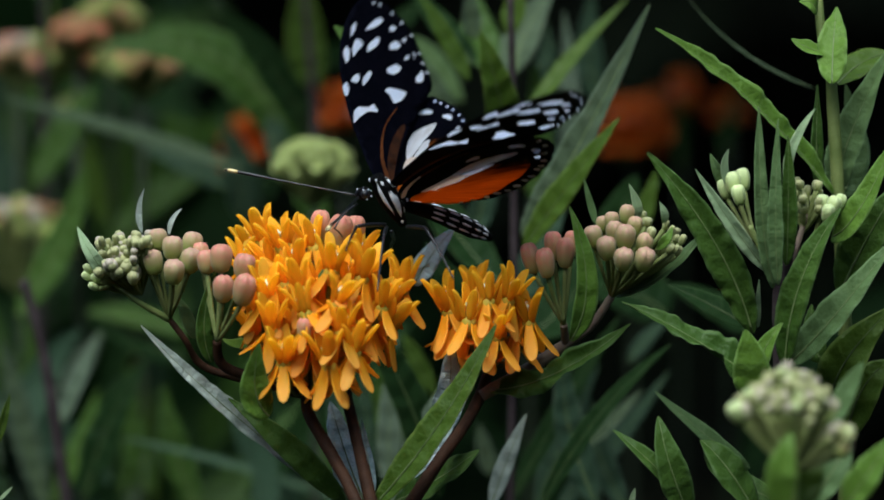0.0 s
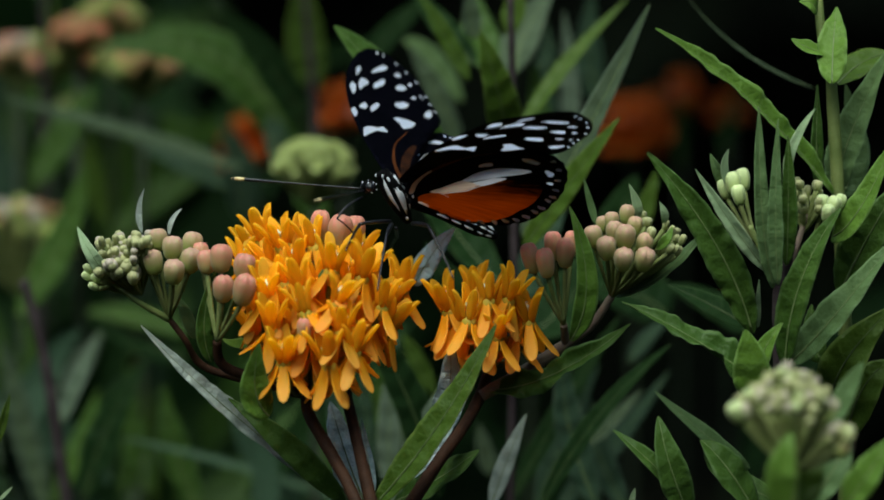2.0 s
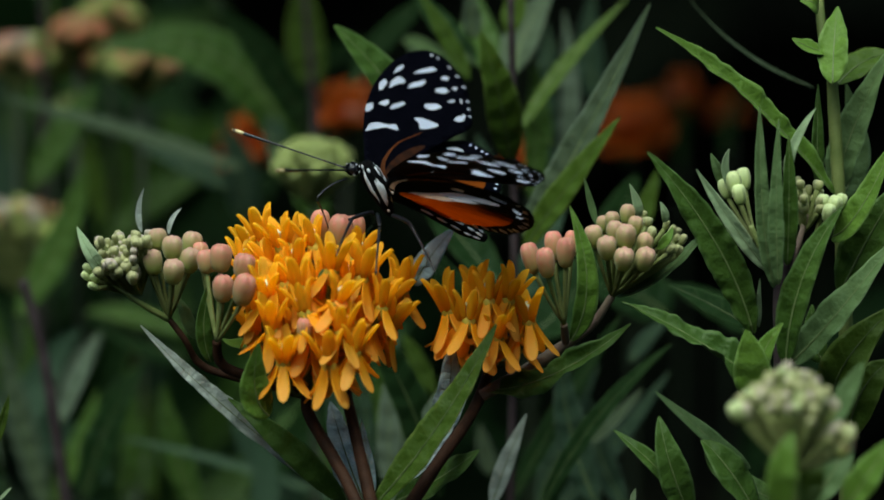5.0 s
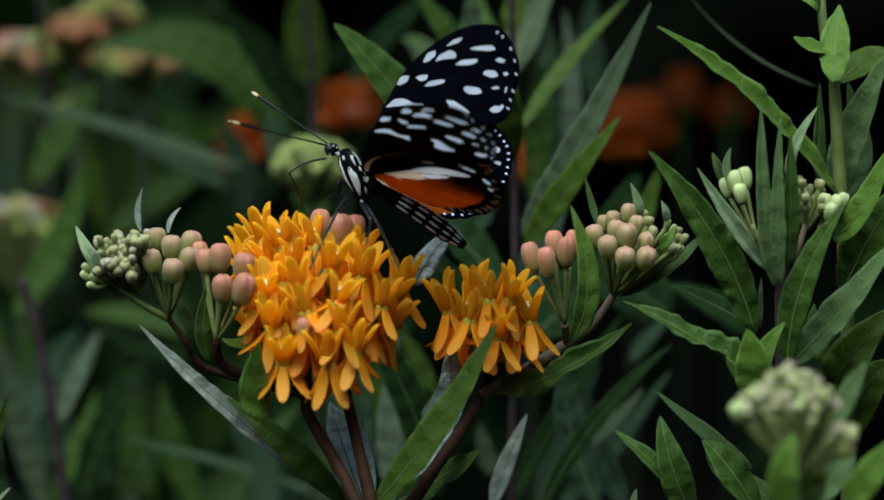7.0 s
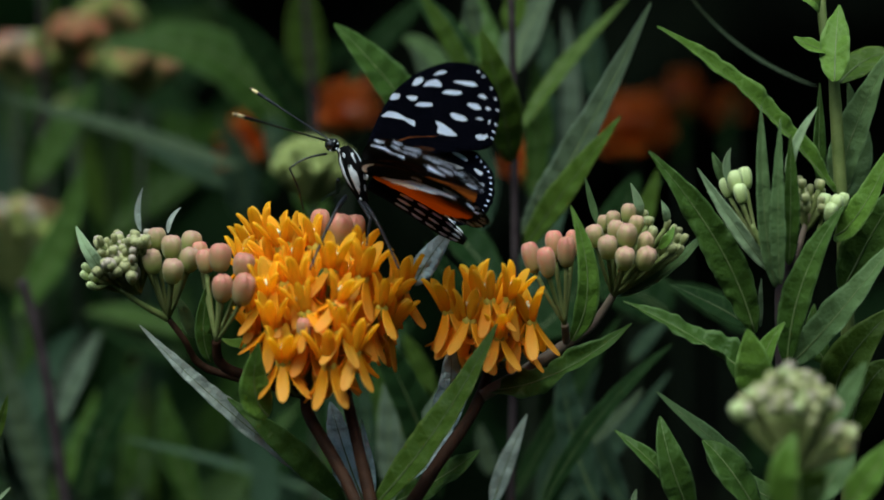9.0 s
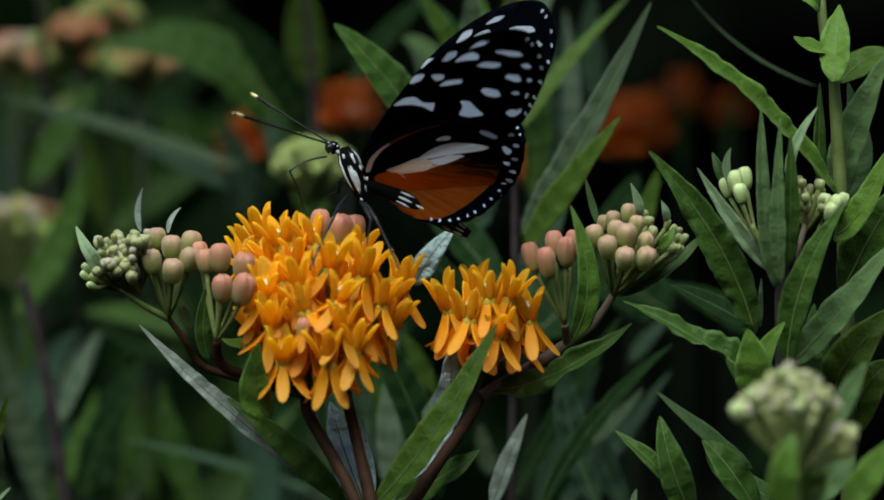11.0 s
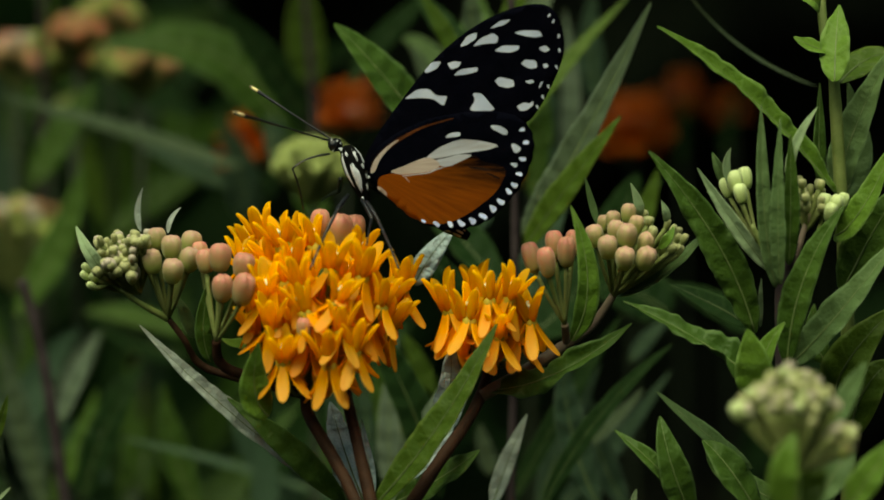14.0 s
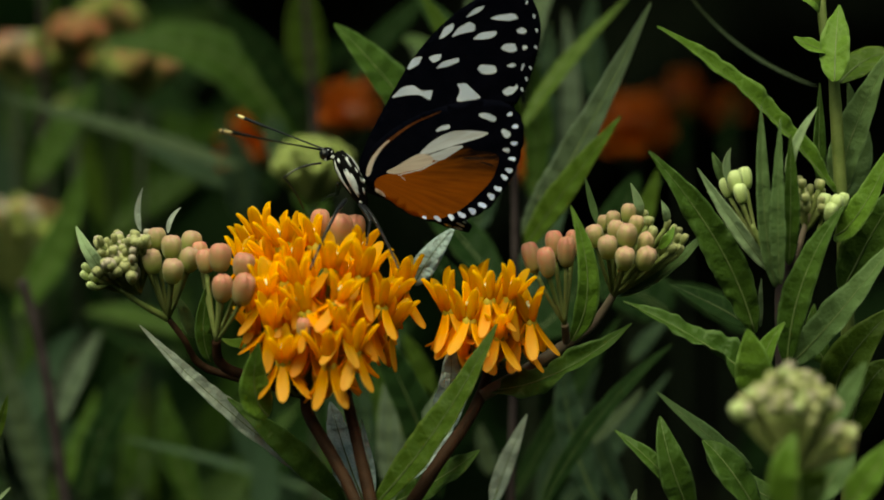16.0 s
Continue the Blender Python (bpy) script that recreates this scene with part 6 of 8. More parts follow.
abdomen = striped("abdomen", [(0.0002, 0, 0.0024), (0.0080, 0, -0.0012), (0.0142, 0, -0.0047), (0.0190, 0, -0.0076)], [0.0013, 0.0015, 0.0018, 0.0017, 0.0008], butterfly,
                  [(a, s0, s0 + 0.11) for a in (0, 40, -40, 85, 130, 180) for s0 in (0.24, 0.39, 0.54, 0.69, 0.82)], BODY_WHITE, 0.00024)
head_part = part("head", turned_mesh("head", [(0.0002, -0.0013), (0.0009, -0.0011), (0.0014, -0.0004), (0.0014, 0.0004), (0.0009, 0.0011), (0.0002, 0.0013)], 14), BODY_BLACK, butterfly, m=Matrix())
ball = turned_mesh("eye", [(0.1, -0.99), (0.55, -0.84), (0.9, -0.42), (1, 0), (0.9, 0.42), (0.55, 0.84), (0.1, 0.99)], 12)
for sy in (-1, 1):
    part("eye", ball, LEG_BLACK, head_part, "glossy black compound eye", m=Matrix.Translation((-0.0004, sy * 0.0009, 0.0001)) @ Matrix.Scale(0.0009, 4))
dot = turned_mesh("pale_dot", [(0.1, -0.99), (0.7, -0.7), (1, 0), (0.7, 0.7), (0.1, 0.99)], 8)
for x, y, z in ((-0.0008, -0.0011, 0.0011), (0.0004, -0.0013, 0.0009), (0.0011, -0.0011, 0.0004), (-0.0004, -0.0014, -0.0011), (0.0008, 0.0011, 0.0011), (-0.0008, 0.0011, 0.0011), (0.0009, -0.0012, -0.0007)):
    part("pale_dot", dot, BODY_WHITE, head_part, m=Matrix.Translation((x * 0.9, y * 0.9, z * 0.9)) @ Matrix.Scale(0.00017, 4))
for x, y, z in ((-0.00373, 0, 0.00911), (-0.0018, 0, 0.00889), (0.00161, 0, 0.00407)):
    for sy in (-1, 1):
        part("pale_dot", dot, BODY_WHITE, thorax, m=Matrix.Translation((x, sy * (0.0011 if x < -0.0015 else 0.0023), z)) @ Matrix.Diagonal((0.00026, 0.00016, 0.00038, 1)))
part("neck", tube_mesh("neck", [(-0.00351, 0, 0.00953), (-0.00287, 0, 0.00846), (-0.00223, 0, 0.00654)], [0.0009, 0.0011, 0.0010], 8, 10), BODY_BLACK, butterfly, m=Matrix())


def rod(name, length, radii, mat, label="", sag=0.0):
    pts = [(0, 0, 0), (length * 0.35, 0, sag * length), (length * 0.7, 0, sag * length), (length, 0, 0)]
    return part(name, tube_mesh(name, pts, radii, 14, 6), mat, butterfly, label, m=Matrix())


def antenna():
    ob = rod("antenna", 0.0268, [0.00022, 0.00018, 0.00016, 0.00016, 0.0002, 0.0003, 0.00036, 0.0003], LEG_BLACK, "thin black antenna with cream club")
    part("club", tube_mesh("club", [(0.0185, 0, 0.0), (0.022, 0, 0.0), (0.0255, 0, 0.0), (0.0270, 0, 0)], [0.00018, 0.00024, 0.0003, 0.00036, 0.00034, 0.0002], 14, 6), CLUB_CREAM, ob, m=Matrix())
    return ob


right_antenna, left_antenna = antenna(), antenna()
upper_proboscis = rod("proboscis", 74 * 0.000107, [0.00022, 0.0002, 0.00018], LEG_BLACK, sag=0.07)
lower_proboscis = rod("proboscis", 88 * 0.000107, [0.00018, 0.00017, 0.00015], LEG_BLACK, sag=0.05)


def leg_pair():
    return (rod("femur", 64 * 0.000107, [0.00038, 0.00044, 0.00034], LEG_BLACK, sag=0.02), rod("tibia", 140 * 0.000107, [0.00032, 0.00025, 0.00017], LEG_BLACK, sag=0.015))


legs = [leg_pair() for k in range(4)]


def motions():
    walk(butterfly, [
        (0, pose(-0.00845, 0, 0.60537, 0, -12, 33.83)),
        (0.5, pose(-0.00823, 0, 0.6058, 0, -9, 33.83)),
        (1, pose(-0.00749, 0, 0.60666, 0, -5, 33.83)),
        (1.5, pose(-0.00749, 0, 0.60644, 0, -7, 33.83)),
        (2, pose(-0.00749, 0, 0.60601, 0, -10, 33.83)),
        (2.5, pose(-0.00823, 0, 0.60612, 0, -13, 33.83)),
        (3, pose(-0.00759, 0, 0.60719, 0, -8, 33.83)),
        (3.5, pose(-0.00781, 0, 0.60751, 0, -8, 33.83)),
        (4, pose(-0.00791, 0, 0.6073, 0, -10, 33.83)),
        (4.2, pose(-0.00823, 0, 0.60676, 0, -11, 33.83)),
        (6.3, pose(-0.01475, 0, 0.6088, 0, -1, 0)),
        (6.5, pose(-0.01486, 0, 0.60859, 0, -4, 0)),
        (7, pose(-0.01572, 0, 0.60912, 0, -1, 0)),
        (7.5, pose(-0.01572, 0, 0.60944, 0, -0, 0)),
        (8, pose(-0.01604, 0, 0.60944, 0, -0, 0)),
        (8.5, pose(-0.01593, 0, 0.60955, 0, 1, 0)),
        (9, pose(-0.01593, 0, 0.60955, 0, 1, 0)),
        (9.2, pose(-0.01593, 0, 0.60955, 0, 1, 0)),
        (11.3, pose(-0.01572, 0, 0.60944, 0, -1, 0)),
        (11.5, pose(-0.01572, 0, 0.60944, 0, -1, 0)),
        (12, pose(-0.01572, 0, 0.60944, 0, -1, 0)),
        (12.5, pose(-0.0155, 0, 0.60944, 0, -1, 0)),
        (13, pose(-0.0155, 0, 0.60955, 0, -1, 0)),
        (13.5, pose(-0.01539, 0, 0.60955, 0, -0, 0)),
        (14, pose(-0.0155, 0, 0.60977, 0, 1, 0)),
        (14.5, pose(-0.0155, 0, 0.60987, 0, -0, 0)),
        (15, pose(-0.0155, 0, 0.60987, 0, 1, 0)),
        (15.5, pose(-0.0155, 0, 0.60944, 0, -2, 0)),
        (16, pose(-0.01593, 0, 0.60891, 0, -6, 0))])
    walk(head_part, [
        (0, pose(-0.00551, 0.00106, 0.00688, 0, -0, 0)),
        (0.5, pose(-0.00556, 0.00123, 0.00695, 0, -0, 0)),
        (1, pose(-0.00567, 0.00149, 0.00734, 0, -0, 0)),
        (1.5, pose(-0.00553, 0.00133, 0.00745, 0, -0, 0)),
        (2, pose(-0.00554, 0.00122, 0.00728, 0, -0, 0)),
        (2.5, pose(-0.00533, 0.00105, 0.00784, 0, -0, 0)),
        (3, pose(-0.0055, 0.00131, 0.00778, 0, -0, 0)),
        (3.5, pose(-0.00509, 0.00107, 0.00815, 0, -0, 0)),
        (4, pose(-0.00508, 0.00104, 0.00839, 0, -0, 0)),
        (4.2, pose(-0.00502, 0.00096, 0.00828, 0, -0, 0)),
        (6.3, pose(-0.00515, 0, 0.01006, 0, -0, 0)),
        (6.5, pose(-0.00496, 0, 0.01001, 0, -0, 0)),
        (7, pose(-0.00494, 0, 0.00984, 0, -0, 0)),
        (7.5, pose(-0.00501, 0, 0.00996, 0, -0, 0)),
        (8, pose(-0.00501, 0, 0.00996, 0, -0, 0)),
        (8.5, pose(-0.00508, 0, 0.01009, 0, -0, 0)),
        (9, pose(-0.00497, 0, 0.01009, 0, -0, 0)),
        (9.2, pose(-0.00497, 0, 0.01009, 0, -0, 0)),
        (11.3, pose(-0.00484, 0, 0.00983, 0, -0, 0)),
        (11.5, pose(-0.00484, 0, 0.00983, 0, -0, 0)),
        (12, pose(-0.00462, 0, 0.00983, 0, -0, 0)),
        (12.5, pose(-0.00483, 0, 0.01005, 0, -0, 0)),
        (13, pose(-0.00483, 0, 0.00994, 0, -0, 0)),
        (13.5, pose(-0.00479, 0, 0.00996, 0, -0, 0)),
        (14, pose(-0.00486, 0, 0.00988, 0, -0, 0)),
        (14.5, pose(-0.0049, 0, 0.00996, 0, -0, 0)),
        (15, pose(-0.00486, 0, 0.00988, 0, -0, 0)),
        (15.5, pose(-0.00488, 0, 0.00993, 0, -0, 0)),
        (16, pose(-0.00488, 0, 0.00967, 0, -0, 0))])
    walk(abdomen, [
        (0, pose(0.00171, 0, 0.00064, 0, 4.5, 0)),
        (0.5, pose(0.00171, 0, 0.00064, 0, 1.5, 0)),
        (1, pose(0.00171, 0, 0.00064, 0, 3, 0)),
        (1.5, pose(0.00171, 0, 0.00064, 0, 3, 0)),
        (2, pose(0.00171, 0, 0.00064, 0, 3, 0)),
        (2.5, pose(0.00171, 0, 0.00064, 0, 5, 0)),
        (3, pose(0.00171, 0, 0.00064, 0, 6, 0)),
        (3.5, pose(0.00171, 0, 0.00064, 0, 5, 0)),
        (4, pose(0.00171, 0, 0.00064, 0, 5, 0)),
        (4.2, pose(0.00171, 0, 0.00064, 0, 4, 0)),
        (6.3, pose(0.00171, 0, 0.00064, 0, 9, 0)),
        (6.5, pose(0.00171, 0, 0.00064, 0, 7, 0)),
        (7, pose(0.00171, 0, 0.00064, 0, 6, 0)),
        (7.5, pose(0.00171, 0, 0.00064, 0, 5.5, 0)),
        (8, pose(0.00171, 0, 0.00064, 0, 4, 0)),
        (8.5, pose(0.00171, 0, 0.00064, 0, 3.5, 0)),
        (9, pose(0.00171, 0, 0.00064, 0, 2.5, 0)),
        (9.2, pose(0.00171, 0, 0.00064, 0, 2.5, 0)),
        (11.3, pose(0.00171, 0, 0.00064, 0, 0, 0)),
        (11.5, pose(0.00171, 0, 0.00064, 0, 0, 0)),
        (12, pose(0.00171, 0, 0.00064, 0, -1.5, 0)),
        (12.5, pose(0.00171, 0, 0.00064, 0, -2, 0)),
        (13, pose(0.00171, 0, 0.00064, 0, -1.5, 0)),
        (13.5, pose(0.00171, 0, 0.00064, 0, -0.5, 0)),
        (14, pose(0.00171, 0, 0.00064, 0, 0.5, 0)),
        (14.5, pose(0.00171, 0, 0.00064, 0, 0, 0)),
        (15, pose(0.00171, 0, 0.00064, 0, -0.5, 0)),
        (15.5, pose(0.00171, 0, 0.00064, 0, 0, 0)),
        (16, pose(0.00171, 0, 0.00064, 0, 1, 0))])
    walk(right_antenna, [
        (0, pose(-0.00648, 0.0024, 0.00671, 9.88, -16.37, 125.45)),
        (0.5, pose(-0.00653, 0.00257, 0.00673, 7.49, -13.23, 124.38)),
        (1, pose(-0.00661, 0.00283, 0.00705, 4.2, -8.74, 123.3)),
        (1.5, pose(-0.00648, 0.00267, 0.0072, 5.85, -9.66, 123.61)),
        (2, pose(-0.00651, 0.00255, 0.00708, 8.38, -8.04, 123.05)),
        (2.5, pose(-0.0063, 0.00238, 0.00769, 11.26, -12.48, 120.24)),
        (3, pose(-0.00646, 0.00265, 0.00755, 6.93, -11.52, 120.75)),
        (3.5, pose(-0.00605, 0.00241, 0.00792, 7.06, -14.68, 119.78)),
        (4, pose(-0.00604, 0.00237, 0.00819, 8.88, -12.68, 118.27)),
        (4.2, pose(-0.00598, 0.00229, 0.0081, 9.69, -14.05, 119.22)),
        (6.3, pose(-0.00558, 0.0006, 0.01088, 0.87, -21.19, 125.22)),
        (6.5, pose(-0.00534, 0.0006, 0.01086, 0, -19.27, 125.64)),
        (7, pose(-0.00537, 0.0006, 0.01066, 0, -20.11, 127.58)),
        (7.5, pose(-0.00544, 0.0006, 0.01078, 0, -19.22, 126.60)),
        (8, pose(-0.00544, 0.0006, 0.01078, 0, -16.74, 127.56)),
        (8.5, pose(-0.00553, 0.0006, 0.0109, 0, -17.63, 127.83)),
        (9, pose(-0.00542, 0.0006, 0.0109, 0, -18.15, 128.27)),
        (9.2, pose(-0.00542, 0.0006, 0.0109, 0, -18.15, 128.27)),
        (11.3, pose(-0.00526, 0.0006, 0.01066, 0, -18.62, 127.86)),
        (11.5, pose(-0.00526, 0.0006, 0.01066, 0, -18.62, 127.86)),
        (12, pose(-0.00505, 0.0006, 0.01065, 0, -19.19, 128.89)),
        (12.5, pose(-0.00526, 0.0006, 0.01087, 0, -18.68, 128.79)),
        (13, pose(-0.00526, 0.0006, 0.01077, 0, -18.67, 129.10)),
        (13.5, pose(-0.00523, 0.0006, 0.01078, 0, -18.32, 129.74)),
        (14, pose(-0.00531, 0.0006, 0.01069, 0, -19.18, 130.40)),
        (14.5, pose(-0.00534, 0.0006, 0.01078, 0, -17.57, 129.54)),
        (15, pose(-0.00531, 0.0006, 0.01069, 0, -15.49, 131.60)),
        (15.5, pose(-0.00529, 0.0006, 0.01076, 0, -15.41, 129.95)),
        (16, pose(-0.00523, 0.0006, 0.01053, 0, -15.09, 130.06))])
    walk(left_antenna, [
        (0, pose(-0.00682, 0.00115, 0.00655, -8.34, 0.31, -136.43)),
        (0.5, pose(-0.00686, 0.00132, 0.00655, -6, 0.63, -138.49)),
        (1, pose(-0.00693, 0.00158, 0.00685, -3.16, -5.72, -140.85)),
        (1.5, pose(-0.0068, 0.00142, 0.00701, -4.55, -8.32, -139.42)),
        (2, pose(-0.00684, 0.00131, 0.00691, -6.16, -7.89, -141.83)),
        (2.5, pose(-0.00664, 0.00114, 0.00754, -7.65, -12.4, -143.74)),
        (3, pose(-0.00679, 0.0014, 0.00736, -5.01, -11.56, -141.35)),
        (3.5, pose(-0.00638, 0.00116, 0.00773, -5.19, -12.82, -139.81)),
        (4, pose(-0.00637, 0.00113, 0.00801, -5.97, -12.9, -143.35)),
        (4.2, pose(-0.00632, 0.00105, 0.00793, -6.83, -13.99, -141.67)),
        (6.3, pose(-0.00555, -0.0006, 0.01075, -0.65, -1.68, -139.46)),
        (6.5, pose(-0.00533, -0.0006, 0.01072, 0, -9.05, -136.56)),
        (7, pose(-0.00534, -0.0006, 0.01053, 0, -13.06, -133.41)),
        (7.5, pose(-0.00542, -0.0006, 0.01064, 0, -13.34, -132.15)),
        (8, pose(-0.00542, -0.0006, 0.01064, 0, -11.96, -132.47)),
        (8.5, pose(-0.0055, -0.0006, 0.01076, 0, -12.19, -132.21)),
        (9, pose(-0.00539, -0.0006, 0.01077, 0, -12.88, -131.75)),
        (9.2, pose(-0.00539, -0.0006, 0.01077, 0, -12.88, -131.75)),
        (11.3, pose(-0.00524, -0.0006, 0.01052, 0, -15.85, -132.06)),
        (11.5, pose(-0.00524, -0.0006, 0.01052, 0, -15.85, -132.06)),
        (12, pose(-0.00502, -0.0006, 0.01052, 0, -16.29, -132.87)),
        (12.5, pose(-0.00523, -0.0006, 0.01074, 0, -16.50, -132.94)),
        (13, pose(-0.00523, -0.0006, 0.01063, 0, -14.88, -133.20)),
        (13.5, pose(-0.00521, -0.0006, 0.01064, 0, -15.09, -133.97)),
        (14, pose(-0.00528, -0.0006, 0.01055, 0, -13.48, -133.58)),
        (14.5, pose(-0.00531, -0.0006, 0.01064, 0, -13.96, -133.00)),
        (15, pose(-0.00528, -0.0006, 0.01055, 0, -16.63, -130.89)),
        (15.5, pose(-0.00527, -0.0006, 0.01062, 0, -16.27, -133.13)),
        (16, pose(-0.00522, -0.0006, 0.01039, 0, -14.76, -134.16))])
    walk(upper_proboscis, [
        (0, pose(-0.00695, 0.00178, 0.00522, -3.56, 21.15, -165.43)),
        (0.5, pose(-0.00692, 0.00195, 0.00521, -2.74, 24.05, -165.11)),
        (1, pose(-0.0069, 0.0022, 0.00551, -1.58, 27.91, -164.6)),
        (1.5, pose(-0.00682, 0.00205, 0.00567, -1.82, 20.55, -166.59)),
        (2, pose(-0.00693, 0.00193, 0.00557, -2.55, 17.63, -166.83)),
        (2.5, pose(-0.0068, 0.00176, 0.00621, -3.26, 14.71, -167.03)),
        (3, pose(-0.00682, 0.00203, 0.00602, -2.07, 19.58, -166.68)),
        (3.5, pose(-0.00641, 0.00179, 0.0064, -2.07, 19.58, -166.68)),
        (4, pose(-0.00646, 0.00175, 0.00668, -2.55, 17.63, -166.83)),
        (4.2, pose(-0.00643, 0.00167, 0.0066, -2.79, 16.66, -166.9)),
        (6.3, pose(-0.00625, 0, 0.00836, -0.39, 18, -158.34)),
        (6.5, pose(-0.00615, 0, 0.00838, -1.54, 15.2, -158.66)),
        (7, pose(-0.00604, 0, 0.00814, -0.39, 18, -158.34)),
        (7.5, pose(-0.00608, 0, 0.00825, 0, 18.92, -158.21)),
        (8, pose(-0.00608, 0, 0.00825, 0, 18.92, -158.21)),
        (8.5, pose(-0.00612, 0, 0.00836, 0.39, 19.85, -158.08)),
        (9, pose(-0.00601, 0, 0.00836, 0.39, 19.85, -158.08)),
        (9.2, pose(-0.00601, 0, 0.00836, 0.39, 19.85, -158.08)),
        (11.3, pose(-0.00594, 0, 0.00814, -0.39, 18, -158.34)),
        (11.5, pose(-0.00594, 0, 0.00814, -0.39, 18, -158.34)),
        (12, pose(-0.00572, 0, 0.00814, -0.39, 18, -158.34)),
        (12.5, pose(-0.00593, 0, 0.00835, -0.39, 18, -158.34)),
        (13, pose(-0.00593, 0, 0.00825, -0.39, 18, -158.34)),
        (13.5, pose(-0.00586, 0, 0.00825, 0, 18.92, -158.21)),
        (14, pose(-0.0059, 0, 0.00815, 0.39, 19.85, -158.08)),
        (14.5, pose(-0.00597, 0, 0.00825, 0, 18.92, -158.21)),
        (15, pose(-0.0059, 0, 0.00815, 0.39, 19.85, -158.08)),
        (15.5, pose(-0.00601, 0, 0.00825, -0.78, 17.07, -158.45)),
        (16, pose(-0.00612, 0, 0.00808, -2.29, 13.34, -158.85))])
    walk(lower_proboscis, [
        (0, pose(-0.0141, -8e-05, 0.00236, 9.53, 31.99, 46.94)),
        (0.5, pose(-0.01391, 9e-05, 0.00199, 7.69, 35.54, 48.21)),
        (1, pose(-0.01365, 0.00035, 0.00181, 5.38, 45.39, 52.83)),
        (1.5, pose(-0.01403, 0.00033, 0.00289, 3.13, 51.54, 18.5)),
        (2, pose(-0.01427, 0.00021, 0.00317, 4.78, 46.39, 22.52)),
        (2.5, pose(-0.01426, 4e-05, 0.0042, 3.12, 52.36, 10.75)),
        (3, pose(-0.01408, 0.00031, 0.00337, 0.54, 61.9, 2.29)),
        (3.5, pose(-0.01367, 7e-05, 0.00374, -10.11, 69.52, -35.47)),
        (4, pose(-0.01381, 3e-05, 0.00428, -10.2, 68.9, -30.77)),
        (4.2, pose(-0.01382, -5e-05, 0.00433, -0.7, 62.72, -2.28)),
        (6.3, pose(-0.01325, -0.00278, 0.00592, 1.51, 51.05, 72.53)),
        (6.5, pose(-0.01327, -0.00278, 0.0063, 5.5, 47.13, 73.15)),
        (7, pose(-0.01304, -0.00278, 0.0057, 1.45, 52.23, 64.02)),
        (7.5, pose(-0.01303, -0.00278, 0.00568, 0, 57.42, 59.82)),
        (8, pose(-0.01303, -0.00278, 0.00568, 0, 57.42, 55.51)),
        (8.5, pose(-0.01303, -0.00278, 0.00567, -1.65, 60.67, 52.62)),
        (9, pose(-0.01292, -0.00278, 0.00567, -1.69, 60.69, 54.25)),
        (9.2, pose(-0.01292, -0.00278, 0.00567, -1.69, 60.69, 54.25)),
        (11.3, pose(-0.01294, -0.00278, 0.00569, 1.56, 55.54, 63.06)),
        (11.5, pose(-0.01294, -0.00278, 0.00569, 1.56, 55.54, 63.06)),
        (12, pose(-0.01272, -0.00278, 0.00569, 1.59, 55.5, 65.65)),
        (12.5, pose(-0.01293, -0.00278, 0.00591, 1.67, 57.87, 63.99)),
        (13, pose(-0.01293, -0.00278, 0.0058, 1.67, 57.87, 63.99)),
        (13.5, pose(-0.01282, -0.00278, 0.00568, 0, 58.66, 65.74)),
        (14, pose(-0.01281, -0.00278, 0.00546, -1.84, 60.81, 61.99)),
        (14.5, pose(-0.01293, -0.00278, 0.00568, 0, 62.65, 59.01)),
        (15, pose(-0.01281, -0.00278, 0.00546, -1.9, 62.17, 60.59)),
        (15.5, pose(-0.01305, -0.00278, 0.00593, 3.15, 55.98, 64.38)),
        (16, pose(-0.01331, -0.00278, 0.00625, 7.44, 46.97, 63))])
